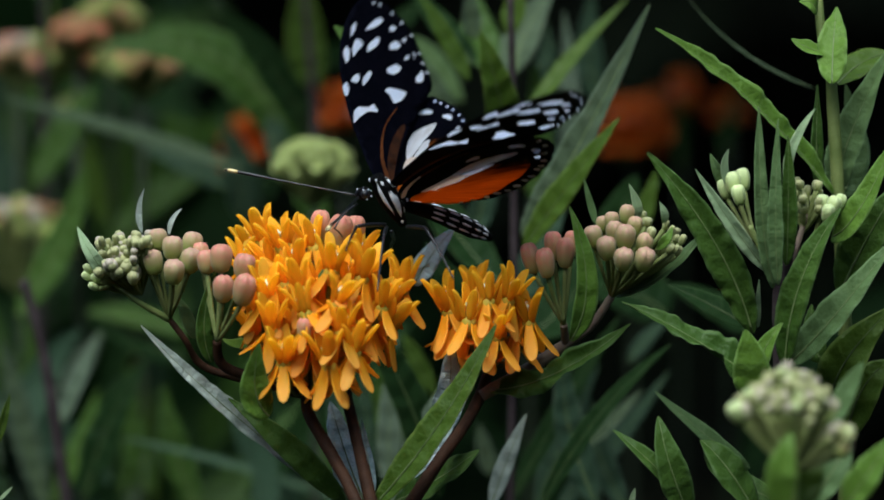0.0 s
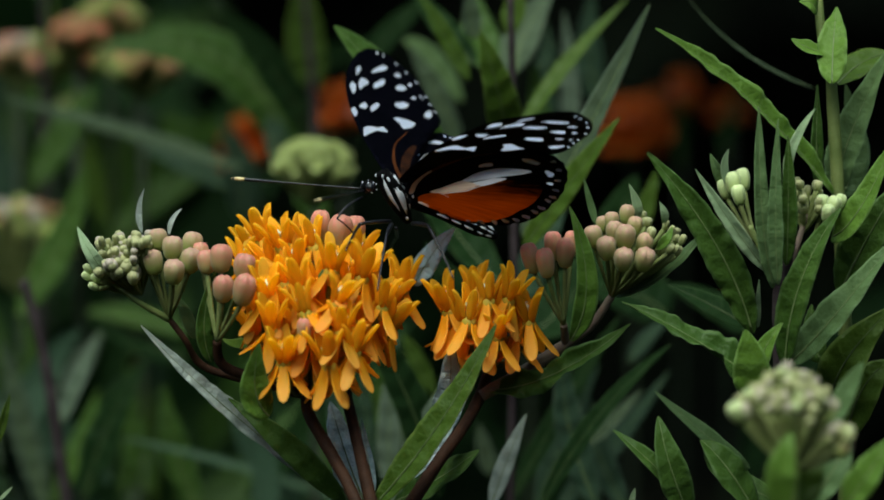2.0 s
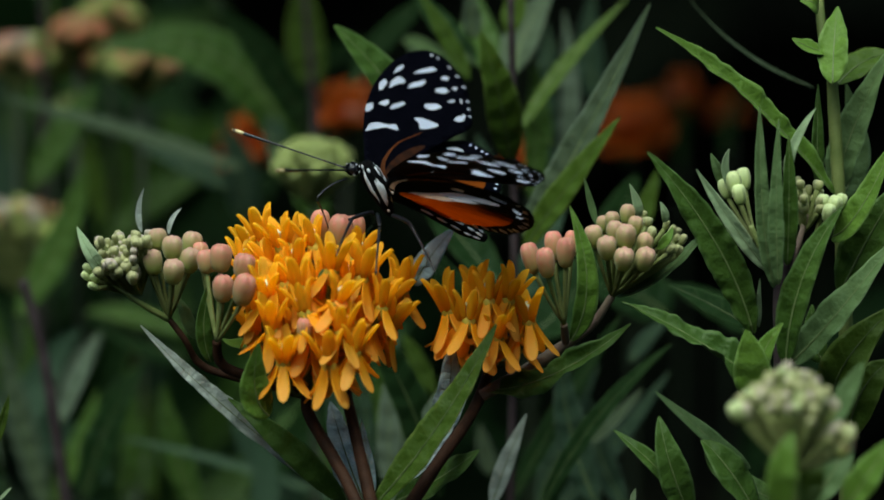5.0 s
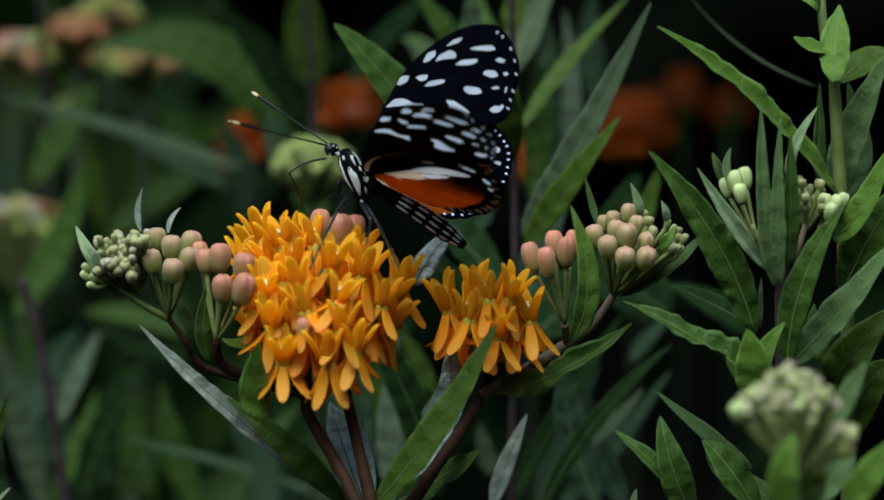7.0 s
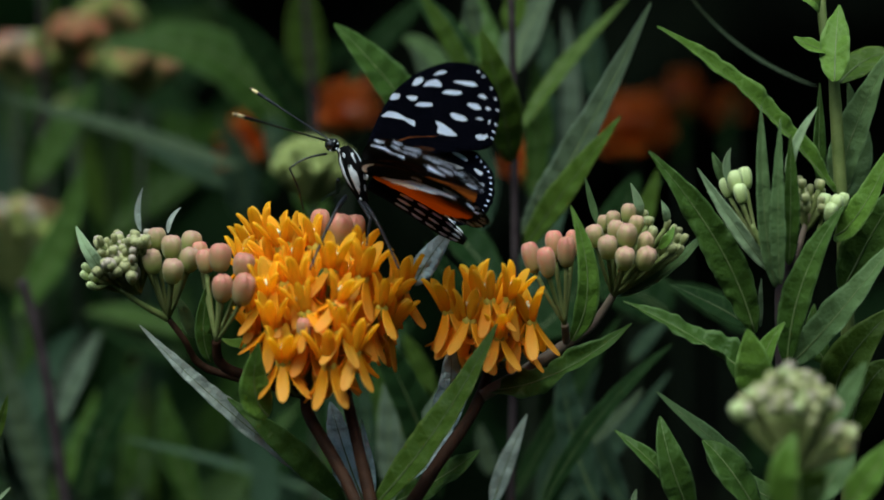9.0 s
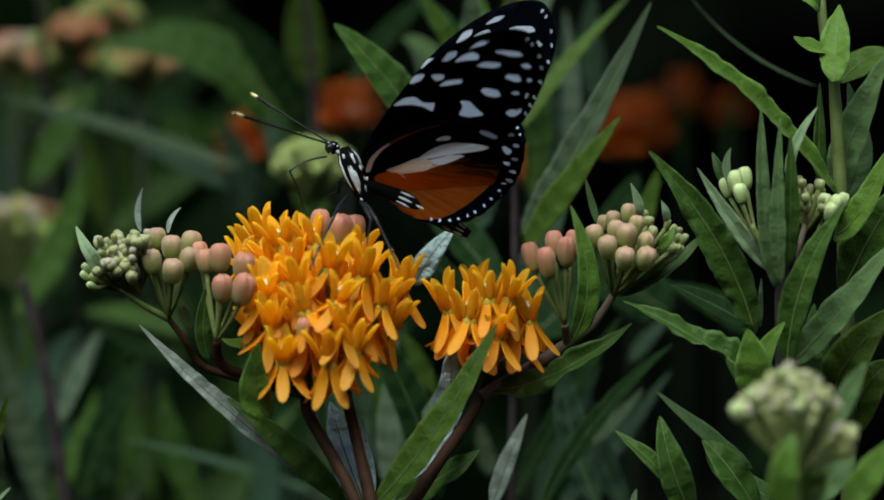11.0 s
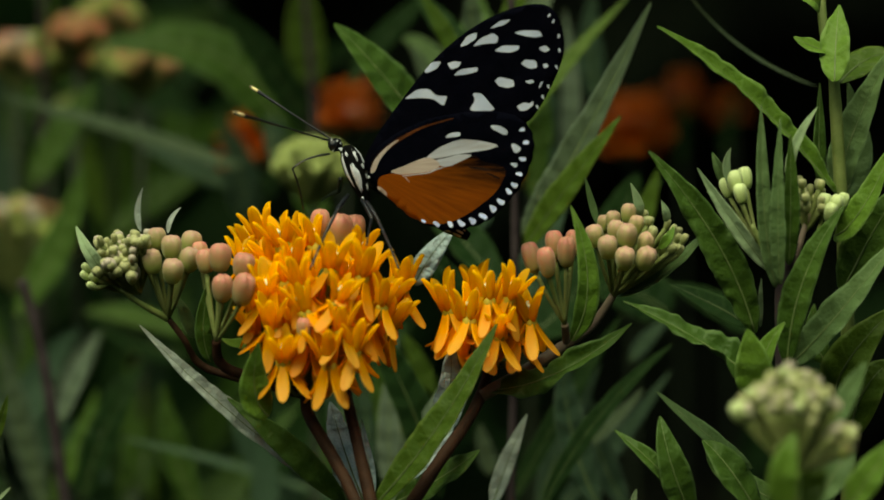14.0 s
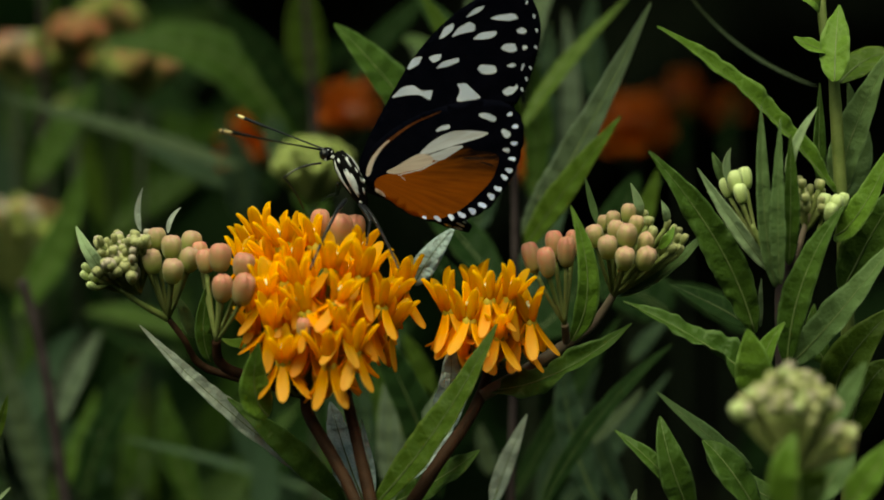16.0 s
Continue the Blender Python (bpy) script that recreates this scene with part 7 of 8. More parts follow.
    walk(left_forewing, [
        (0, pose(0.0001, -0.00149, 0.00707, 59.92, -0.7, -27.47)),
        (0.5, pose(-1e-05, -0.0018, 0.00573, 30.77, -12.89, -15.93)),
        (1, pose(-0.00038, -0.00183, 0.00548, 32.41, -8.92, -17.73)),
        (1.5, pose(0.00027, -0.00205, 0.0066, 58.53, 4.65, -35.35)),
        (2, pose(0.00045, -0.00191, 0.00684, 59.04, 5.21, -36.01)),
        (2.5, pose(0.0007, -0.00194, 0.00615, 44.07, 1, -35.16)),
        (3, pose(-0.00036, -0.00167, 0.00538, 25.21, -3.04, -18.43)),
        (3.5, pose(0.00012, -0.00199, 0.00533, 36.25, 4.11, -26.74)),
        (4, pose(0.00023, -0.00183, 0.00622, 54.05, 11.04, -37.08)),
        (4.2, pose(0.00129, -0.00247, 0.00614, 59.89, 12.03, -43.17)),
        (6.3, pose(0.00184, -0.002, 0.00548, 66.96, 11.71, -40.06)),
        (6.5, pose(0.00205, -0.002, 0.00702, 65.15, 11.05, -36.62)),
        (7, pose(0.00182, -0.002, 0.00677, 56.03, 8.84, -29.85)),
        (7.5, pose(0.00204, -0.002, 0.00762, 71.54, 15.5, -32.41)),
        (8, pose(0.00203, -0.002, 0.00686, 67.71, 14.68, -33.08)),
        (8.5, pose(0.00288, -0.002, 0.00772, 64.45, 15.13, -33.9)),
        (9, pose(0.00191, -0.002, 0.00674, 65.19, 15.9, -32.45)),
        (9.2, pose(0.00175, -0.002, 0.00679, 65.31, 16.21, -32.14)),
        (11.3, pose(0.00143, -0.002, 0.00613, 19.24, 0.29, -9.96)),
        (11.5, pose(0.00166, -0.002, 0.00585, 11.07, -0.54, -10.76)),
        (12, pose(0.00162, -0.002, 0.00569, 2.62, -2.14, -7.61)),
        (12.5, pose(0.00161, -0.002, 0.00574, -0.42, -2.23, -11.65)),
        (13, pose(0.00118, -0.002, 0.00549, -4.33, -2.14, -3.49)),
        (13.5, pose(0.00177, -0.002, 0.00564, -2.39, -1.21, -10.62)),
        (14, pose(0.00155, -0.002, 0.00568, -7.13, -0.14, -6.02)),
        (14.5, pose(0.00152, -0.002, 0.00566, -2.6, -0.14, -8.28)),
        (15, pose(0.00155, -0.002, 0.0055, -2.29, -0.84, -8.56)),
        (15.5, pose(0.00147, -0.002, 0.00571, -7.35, -0.97, -7.47)),
        (16, pose(0.00182, -0.002, 0.0057, -5.79, -0.67, -10.94))])
    walk(left_hindwing, [
        (0, pose(0.00011, -0.00182, 0.00518, 52.88, -3.66, -36.6)),
        (0.5, pose(0.00032, -0.00215, 0.00477, 30.37, -13.46, -11.21)),
        (1, pose(0.0001, -0.00219, 0.0049, 29.17, -8.93, -13.93)),
        (1.5, pose(-0.00017, -0.0019, 0.0051, 46.52, 5.33, -35.47)),
        (2, pose(0.00057, -0.00218, 0.00557, 39.07, 7.17, -43.38)),
        (2.5, pose(0.0003, -0.00186, 0.00495, 37.73, 1.55, -28.64)),
        (3, pose(0.00028, -0.00217, 0.00467, 24.99, -4.48, -16.6)),
        (3.5, pose(0.00024, -0.00216, 0.00456, 31.84, 4.42, -25.69)),
        (4, pose(0.00058, -0.00225, 0.00502, 33.98, 12.44, -44.25)),
        (4.2, pose(0.00085, -0.00236, 0.00508, 40.49, 13.93, -49.84)),
        (6.3, pose(5e-05, -0.00203, 0.00492, 61.36, 17.16, -38.07)),
        (6.5, pose(0.00023, -0.00203, 0.00656, 59.49, 16.55, -34.81)),
        (7, pose(0.00089, -0.00201, 0.00653, 53.52, 10.7, -27.33)),
        (7.5, pose(0.00089, -0.00202, 0.00711, 68.04, 16.91, -31.49)),
        (8, pose(0.00065, -0.00203, 0.00608, 62.78, 16.26, -34.37)),
        (8.5, pose(0.00154, -0.00203, 0.00695, 59.46, 16.51, -35.29)),
        (9, pose(0.00059, -0.00203, 0.00599, 60.16, 17.17, -33.83)),
        (9.2, pose(0.00044, -0.00203, 0.00605, 60.27, 17.48, -33.52)),
        (11.3, pose(0.00143, -0.002, 0.00613, 19.24, 0.29, -9.96)),
        (11.5, pose(0.00166, -0.002, 0.00585, 11.07, -0.54, -10.76)),
        (12, pose(0.00162, -0.002, 0.00569, 2.62, -2.14, -7.61)),
        (12.5, pose(0.00161, -0.002, 0.00574, -0.42, -2.23, -11.65)),
        (13, pose(0.00118, -0.002, 0.00549, -4.33, -2.14, -3.49)),
        (13.5, pose(0.00177, -0.002, 0.00564, -2.39, -1.21, -10.62)),
        (14, pose(0.00155, -0.002, 0.00568, -7.13, -0.14, -6.02)),
        (14.5, pose(0.00152, -0.002, 0.00566, -2.6, -0.14, -8.28)),
        (15, pose(0.00155, -0.002, 0.0055, -2.29, -0.84, -8.56)),
        (15.5, pose(0.00147, -0.002, 0.00571, -7.35, -0.97, -7.47)),
        (16, pose(0.00182, -0.002, 0.0057, -5.79, -0.67, -10.94))])
    walk(right_forewing, [
        (0, pose(0.00048, 0.003, 0.00653, -34.12, -10.74, 20.35)),
        (0.5, pose(0.00019, 0.00293, 0.00616, -2.9, -17.09, 2.94)),
        (1, pose(0.00111, 0.00199, 0.00558, -24.88, -11.33, 10.74)),
        (1.5, pose(0.00131, 0.00203, 0.00609, -50.27, -0.08, 25.57)),
        (2, pose(0.00163, 0.00204, 0.00606, -48.49, -0.14, 24.79)),
        (2.5, pose(0.00218, 0.00184, 0.00566, -34.23, -2.41, 13.9)),
        (3, pose(0.00158, 0.00184, 0.00517, -18.22, -5.71, 4.94)),
        (3.5, pose(0.00152, 0.00185, 0.00477, -23.04, -0.19, 9.32)),
        (4, pose(0.00205, 0.0017, 0.00552, -45.86, 6.85, 19.54)),
        (4.2, pose(0.00138, 0.00221, 0.00551, -48.28, 6.68, 19.38)),
        (6.3, pose(-0.00047, 0.002, 0.00691, -50.32, -3.6, 7.72)),
        (6.5, pose(0.00241, 0.002, 0.00704, -42.36, 2.24, 20.5)),
        (7, pose(0.00228, 0.002, 0.00654, -36.03, 0.94, 22.21)),
        (7.5, pose(0.00093, 0.002, 0.00706, -47.51, 6.05, 26.33)),
        (8, pose(0.00235, 0.002, 0.00691, -45.7, 5.55, 29.76)),
        (8.5, pose(0.00165, 0.002, 0.00672, -42.1, 5.27, 26.23)),
        (9, pose(0.00241, 0.002, 0.00684, -44.87, 9.26, 31.33)),
        (9.2, pose(0.00059, 0.002, 0.00717, -45.74, 10.1, 26.58)),
        (11.3, pose(0.00143, 0.002, 0.00613, -9.97, 0.87, -17.14)),
        (11.5, pose(0.00166, 0.002, 0.00585, -10.73, -0.52, -16.18)),
        (12, pose(0.00162, 0.002, 0.00569, -2.66, -2.14, -8.94)),
        (12.5, pose(0.00161, 0.002, 0.00574, -4.27, -2.27, -12.62)),
        (13, pose(0.00118, 0.002, 0.00549, -8.18, -2.24, -4.45)),
        (13.5, pose(0.00177, 0.002, 0.00564, -6.25, -1.28, -11.59)),
        (14, pose(0.00155, 0.002, 0.00568, -11, -0.29, -6.98)),
        (14.5, pose(0.00152, 0.002, 0.00566, -6.48, -0.22, -9.24)),
        (15, pose(0.00155, 0.002, 0.0055, -6.15, -0.91, -9.53)),
        (15.5, pose(0.00147, 0.002, 0.00571, -11.21, -1.12, -8.43)),
        (16, pose(0.00182, 0.002, 0.0057, -9.66, -0.8, -11.9))])
    walk(right_hindwing, [
        (0, pose(0.00046, 0.00299, 0.00635, -43.87, -10.11, 17.62)),
        (0.5, pose(0.00018, 0.00291, 0.00598, -12.58, -15.16, 0.89)),
        (1, pose(0.00111, 0.00198, 0.0054, -34.65, -10.28, 8.15)),
        (1.5, pose(0.0013, 0.00202, 0.00591, -60.51, -0.23, 22.82)),
        (2, pose(0.00161, 0.00202, 0.00589, -58.73, -0.21, 22.04)),
        (2.5, pose(0.00215, 0.00182, 0.00549, -44.38, -1.8, 11.2)),
        (3, pose(0.00157, 0.00182, 0.00499, -28.26, -4.38, 2.52)),
        (3.5, pose(0.0015, 0.00183, 0.00459, -33.31, 0.93, 6.8)),
        (4, pose(0.00203, 0.00169, 0.00535, -56.45, 6.89, 16.76)),
        (4.2, pose(0.00135, 0.00219, 0.00534, -58.85, 6.62, 16.6)),
        (6.3, pose(-0.00105, 0.00199, 0.00666, -51.36, 0.19, 7.28)),
        (6.5, pose(0.00186, 0.00199, 0.00671, -43.64, 3.78, 23.13)),
        (7, pose(0.00201, 0.002, 0.00641, -35.82, 2.25, 23.37)),
        (7.5, pose(0.00057, 0.00199, 0.00686, -47.99, 7.66, 27.97)),
        (8, pose(0.0019, 0.00199, 0.00664, -46.96, 7.2, 32.21)),
        (8.5, pose(0.00121, 0.00199, 0.0065, -42.88, 6.58, 28.6)),
        (9, pose(0.00197, 0.00199, 0.00667, -45.02, 10.5, 33.49)),
        (9.2, pose(0.00015, 0.00199, 0.007, -45.87, 11.37, 28.72)),
        (11.3, pose(0.00143, 0.002, 0.00613, -9.97, 0.87, -17.14)),
        (11.5, pose(0.00166, 0.002, 0.00585, -10.73, -0.52, -16.18)),
        (12, pose(0.00162, 0.002, 0.00569, -2.66, -2.14, -8.94)),
        (12.5, pose(0.00161, 0.002, 0.00574, -4.27, -2.27, -12.62)),
        (13, pose(0.00118, 0.002, 0.00549, -8.18, -2.24, -4.45)),
        (13.5, pose(0.00177, 0.002, 0.00564, -6.25, -1.28, -11.59)),
        (14, pose(0.00155, 0.002, 0.00568, -11, -0.29, -6.98)),
        (14.5, pose(0.00152, 0.002, 0.00566, -6.48, -0.22, -9.24)),
        (15, pose(0.00155, 0.002, 0.0055, -6.15, -0.91, -9.53)),
        (15.5, pose(0.00147, 0.002, 0.00571, -11.21, -1.12, -8.43)),
        (16, pose(0.00182, 0.002, 0.0057, -9.66, -0.8, -11.9))])
    walk(legs[0][0], [
        (0, pose(-0.00271, -0, 0.00015, -0.83, -11.97, -175.99)),
        (0.5, pose(-0.00272, -0, 1e-05, -0.43, -7.56, -177.26)),
        (1, pose(-0.00271, -0, -0.00018, 0.17, -0.7, 178.04)),
        (1.5, pose(-0.00272, -0, -8e-05, 0.23, -3.41, 178.12)),
        (2, pose(-0.00272, -0, 6e-05, 0.31, -7.85, 178.22)),
        (2.5, pose(-0.00271, -0, 0.0002, -0.61, -10.48, -177.29)),
        (3, pose(-0.00272, -0, -4e-05, 0.22, -1.9, 178.46)),
        (3.5, pose(-0.00272, -0, -4e-05, 0.06, -0.82, 179.59)),
        (4, pose(-0.00272, -0, 6e-05, -0.06, -3.54, -179.64)),
        (4.2, pose(-0.00272, -0, 0.00011, -0.48, -6.33, -177.51)),
        (6.3, pose(-0.00221, -0.0015, 0.00058, -0.98, 18.78, -112.47)),
        (6.5, pose(-0.00217, -0.0015, 0.0007, -3.89, 16.88, -112.82)),
        (7, pose(-0.00221, -0.0015, 0.00058, -1.01, 19.97, -109)),
        (7.5, pose(-0.00222, -0.0015, 0.00054, 0, 21.45, -108.8)),
        (8, pose(-0.00222, -0.0015, 0.00054, 0, 21.45, -107.59)),
        (8.5, pose(-0.00222, -0.0015, 0.00051, 1.03, 22.14, -107.66)),
        (9, pose(-0.00222, -0.0015, 0.00051, 1.03, 22.14, -107.66)),
        (9.2, pose(-0.00222, -0.0015, 0.00051, 1.03, 22.14, -107.66)),
        (11.3, pose(-0.00221, -0.0015, 0.00058, -1.01, 21.12, -109.17)),
        (11.5, pose(-0.00221, -0.0015, 0.00058, -1.01, 21.12, -109.17)),
        (12, pose(-0.00221, -0.0015, 0.00058, -1.01, 21.12, -109.17)),
        (12.5, pose(-0.00221, -0.0015, 0.00058, -1.01, 21.11, -109.98)),
        (13, pose(-0.00221, -0.0015, 0.00058, -1.01, 21.49, -110.05)),
        (13.5, pose(-0.00222, -0.0015, 0.00054, 0, 21.83, -110.08)),
        (14, pose(-0.00223, -0.0015, 0.00051, 1.02, 22.94, -109.39)),
        (14.5, pose(-0.00222, -0.0015, 0.00054, 0, 22.99, -109.84)),
        (15, pose(-0.00223, -0.0015, 0.00051, 1.02, 23.33, -109.44)),
        (15.5, pose(-0.0022, -0.0015, 0.00062, -2.01, 20.76, -110.34)),
        (16, pose(-0.00215, -0.0015, 0.00077, -5.99, 17.61, -109.67))])
    walk(legs[0][1], [
        (0, pose(-0.0094, -0.00047, 0.00158, -9.08, 4.72, -132.21)),
        (0.5, pose(-0.0095, -0.00033, 0.00091, -6.8, 7.71, -132.65)),
        (1, pose(-0.00956, 0.00023, -0.0001, -3.73, 12.48, -134.21)),
        (1.5, pose(-0.00955, 0.00022, 0.00032, -5.18, 10.57, -134.44)),
        (2, pose(-0.0095, 0.00021, 0.00099, -7.33, 7.45, -134.62)),
        (2.5, pose(-0.00944, -0.00032, 0.00145, -9.76, 5.75, -133.13)),
        (3, pose(-0.00956, 0.00018, 0.00019, -5.96, 11.67, -134.59)),
        (3.5, pose(-0.00957, 4e-05, 6e-05, -6.02, 12.46, -134.19)),
        (4, pose(-0.00955, -5e-05, 0.00048, -7.51, 10.56, -134.13)),
        (4.2, pose(-0.00952, -0.0003, 0.00086, -8.32, 8.63, -133.24)),
        (6.3, pose(-0.00469, -0.00749, -0.00162, -1.14, 38.24, -116.79)),
        (6.5, pose(-0.00472, -0.00754, -0.00129, -4.48, 36.23, -118.18)),
        (7, pose(-0.0043, -0.00759, -0.00176, -1.19, 39.2, -114.01)),
        (7.5, pose(-0.00427, -0.00753, -0.00196, 0, 40.59, -113.63)),
        (8, pose(-0.00414, -0.00758, -0.00196, 0, 40.57, -112.56)),
        (8.5, pose(-0.00415, -0.00754, -0.00207, 1.22, 41.3, -112.23)),
        (9, pose(-0.00415, -0.00754, -0.00207, 1.22, 41.3, -112.23)),
        (9.2, pose(-0.00415, -0.00754, -0.00207, 1.22, 41.3, -112.23)),
        (11.3, pose(-0.0043, -0.00753, -0.00188, -1.2, 40.18, -114.41)),
        (11.5, pose(-0.0043, -0.00753, -0.00188, -1.2, 40.18, -114.41)),
        (12, pose(-0.0043, -0.00753, -0.00188, -1.2, 40.18, -114.41)),
        (12.5, pose(-0.00439, -0.0075, -0.00188, -1.19, 40.19, -115.12)),
        (13, pose(-0.00439, -0.00749, -0.00193, -1.2, 40.52, -115.26)),
        (13.5, pose(-0.0044, -0.00747, -0.002, 0, 40.94, -114.85)),
        (14, pose(-0.00432, -0.00745, -0.00216, 1.22, 42.02, -113.94)),
        (14.5, pose(-0.00436, -0.00743, -0.00213, 0, 41.95, -114.9)),
        (15, pose(-0.00432, -0.00743, -0.00221, 1.23, 42.36, -114.08)),
        (15.5, pose(-0.00442, -0.0075, -0.00181, -2.37, 39.75, -115.88)),
        (16, pose(-0.00434, -0.00765, -0.0013, -6.9, 36.45, -116.56))])
    walk(legs[1][0], [
        (0, pose(-0.00265, -0.00012, -0.00041, -9.44, 2.41, -129.03)),
        (0.5, pose(-0.00263, -0.00012, -0.00054, -7.04, 5.65, -129.81)),
        (1, pose(-0.00258, -0.00012, -0.00073, -3.82, 10.96, -132.26)),
        (1.5, pose(-0.00261, -0.00012, -0.00064, -5.31, 8.87, -132.44)),
        (2, pose(-0.00264, -0.00012, -0.0005, -7.52, 5.39, -132.5)),
        (2.5, pose(-0.00266, -0.00012, -0.00036, -10.13, 4.16, -130.26)),
        (3, pose(-0.00262, -0.00012, -0.00059, -6.13, 10.81, -132.55)),
        (3.5, pose(-0.00262, -0.00012, -0.00059, -6.22, 12, -131.98)),
        (4, pose(-0.00264, -0.00012, -0.0005, -7.76, 9.96, -131.79)),
        (4.2, pose(-0.00265, -0.00012, -0.00045, -8.62, 7.63, -130.51)),
        (6.3, pose(0.00034, -0.0015, -0.00032, -1.05, 23.25, -75.46)),
        (6.5, pose(0.00032, -0.0015, -0.00033, -4.2, 23.22, -76.36)),
        (7, pose(0.00034, -0.0015, -0.00032, -1.04, 24.48, -71.65)),
        (7.5, pose(0.00034, -0.0015, -0.00031, 0, 25.35, -71.03)),
        (8, pose(0.00034, -0.0015, -0.00031, 0, 25.35, -69.77)),
        (8.5, pose(0.00035, -0.0015, -0.00031, 1.04, 25.4, -69.67)),
        (9, pose(0.00035, -0.0015, -0.00031, 1.04, 25.4, -69.67)),
        (9.2, pose(0.00035, -0.0015, -0.00031, 1.04, 25.4, -69.67)),
        (11.3, pose(0.00034, -0.0015, -0.00032, -1.05, 25.67, -71.48)),
        (11.5, pose(0.00034, -0.0015, -0.00032, -1.05, 25.67, -71.48)),
        (12, pose(0.00034, -0.0015, -0.00032, -1.05, 25.67, -71.48)),
        (12.5, pose(0.00034, -0.0015, -0.00032, -1.05, 25.66, -72.32)),
        (13, pose(0.00034, -0.0015, -0.00032, -1.06, 26.05, -72.27)),
        (13.5, pose(0.00034, -0.0015, -0.00031, 0, 25.75, -72.22)),
        (14, pose(0.00035, -0.0015, -0.00031, 1.06, 26.23, -71.21)),
        (14.5, pose(0.00034, -0.0015, -0.00031, 0, 26.94, -71.61)),
        (15, pose(0.00035, -0.0015, -0.00031, 1.06, 26.62, -71.13)),
        (15.5, pose(0.00033, -0.0015, -0.00032, -2.11, 25.96, -72.78)),
        (16, pose(0.00031, -0.0015, -0.00035, -6.26, 25.26, -73.09))])
    walk(legs[1][1], [
        (0, pose(-0.00696, -0.00544, -0.00069, -10.75, 29.71, -134.84)),
        (0.5, pose(-0.00699, -0.00536, -0.00122, -8.26, 32.98, -134.45)),
        (1, pose(-0.00711, -0.0051, -0.00203, -4.72, 38.21, -135.18)),
        (1.5, pose(-0.00717, -0.00512, -0.00169, -6.43, 36.12, -136.07)),
        (2, pose(-0.00724, -0.00515, -0.00114, -8.83, 32.65, -137.12)),
        (2.5, pose(-0.00707, -0.00534, -0.00086, -11.67, 31.08, -136.48)),
        (3, pose(-0.00717, -0.00508, -0.00188, -7.51, 37.75, -136.93)),
        (3.5, pose(-0.0071, -0.0051, -0.00202, -7.69, 38.83, -136.61)),
        (4, pose(-0.00713, -0.00515, -0.00169, -9.4, 36.73, -137.14)),
        (4.2, pose(-0.00705, -0.00528, -0.00136, -10.23, 34.46, -136.2)),
        (6.3, pose(0.00192, -0.00759, -0.00302, -1.02, 12.44, -95.05)),
        (6.5, pose(0.00181, -0.00762, -0.00303, -4.07, 11.66, -95.4)),
        (7, pose(0.0023, -0.00742, -0.00316, -1.03, 13.29, -92.8)),
        (7.5, pose(0.00236, -0.00735, -0.00324, 0, 14.12, -92.58)),
        (8, pose(0.00248, -0.00731, -0.00324, 0, 14.14, -91.82)),
        (8.5, pose(0.0025, -0.0073, -0.00324, 1.03, 14.43, -91.82)),
        (9, pose(0.0025, -0.0073, -0.00324, 1.03, 14.43, -91.82)),
        (9.2, pose(0.0025, -0.0073, -0.00324, 1.03, 14.43, -91.82)),
        (11.3, pose(0.0023, -0.00735, -0.00328, -1.03, 14.08, -92.83)),
        (11.5, pose(0.0023, -0.00735, -0.00328, -1.03, 14.08, -92.83)),
        (12, pose(0.0023, -0.00735, -0.00328, -1.03, 14.08, -92.83)),
        (12.5, pose(0.00221, -0.00738, -0.00328, -1.03, 14.06, -93.34)),
        (13, pose(0.00221, -0.00736, -0.00333, -1.03, 14.32, -93.35)),
        (13.5, pose(0.00223, -0.00737, -0.00329, 0, 14.37, -93.35)),
        (14, pose(0.00233, -0.00732, -0.00333, 1.03, 14.95, -92.84)),
        (14.5, pose(0.00227, -0.00729, -0.00342, 0, 15.17, -93.11)),
        (15, pose(0.00233, -0.00729, -0.00338, 1.03, 15.22, -92.84)),
        (15.5, pose(0.00216, -0.00738, -0.00332, -2.06, 14, -93.59)),
        (16, pose(0.00211, -0.00743, -0.00327, -6.14, 12.54, -93.4))])
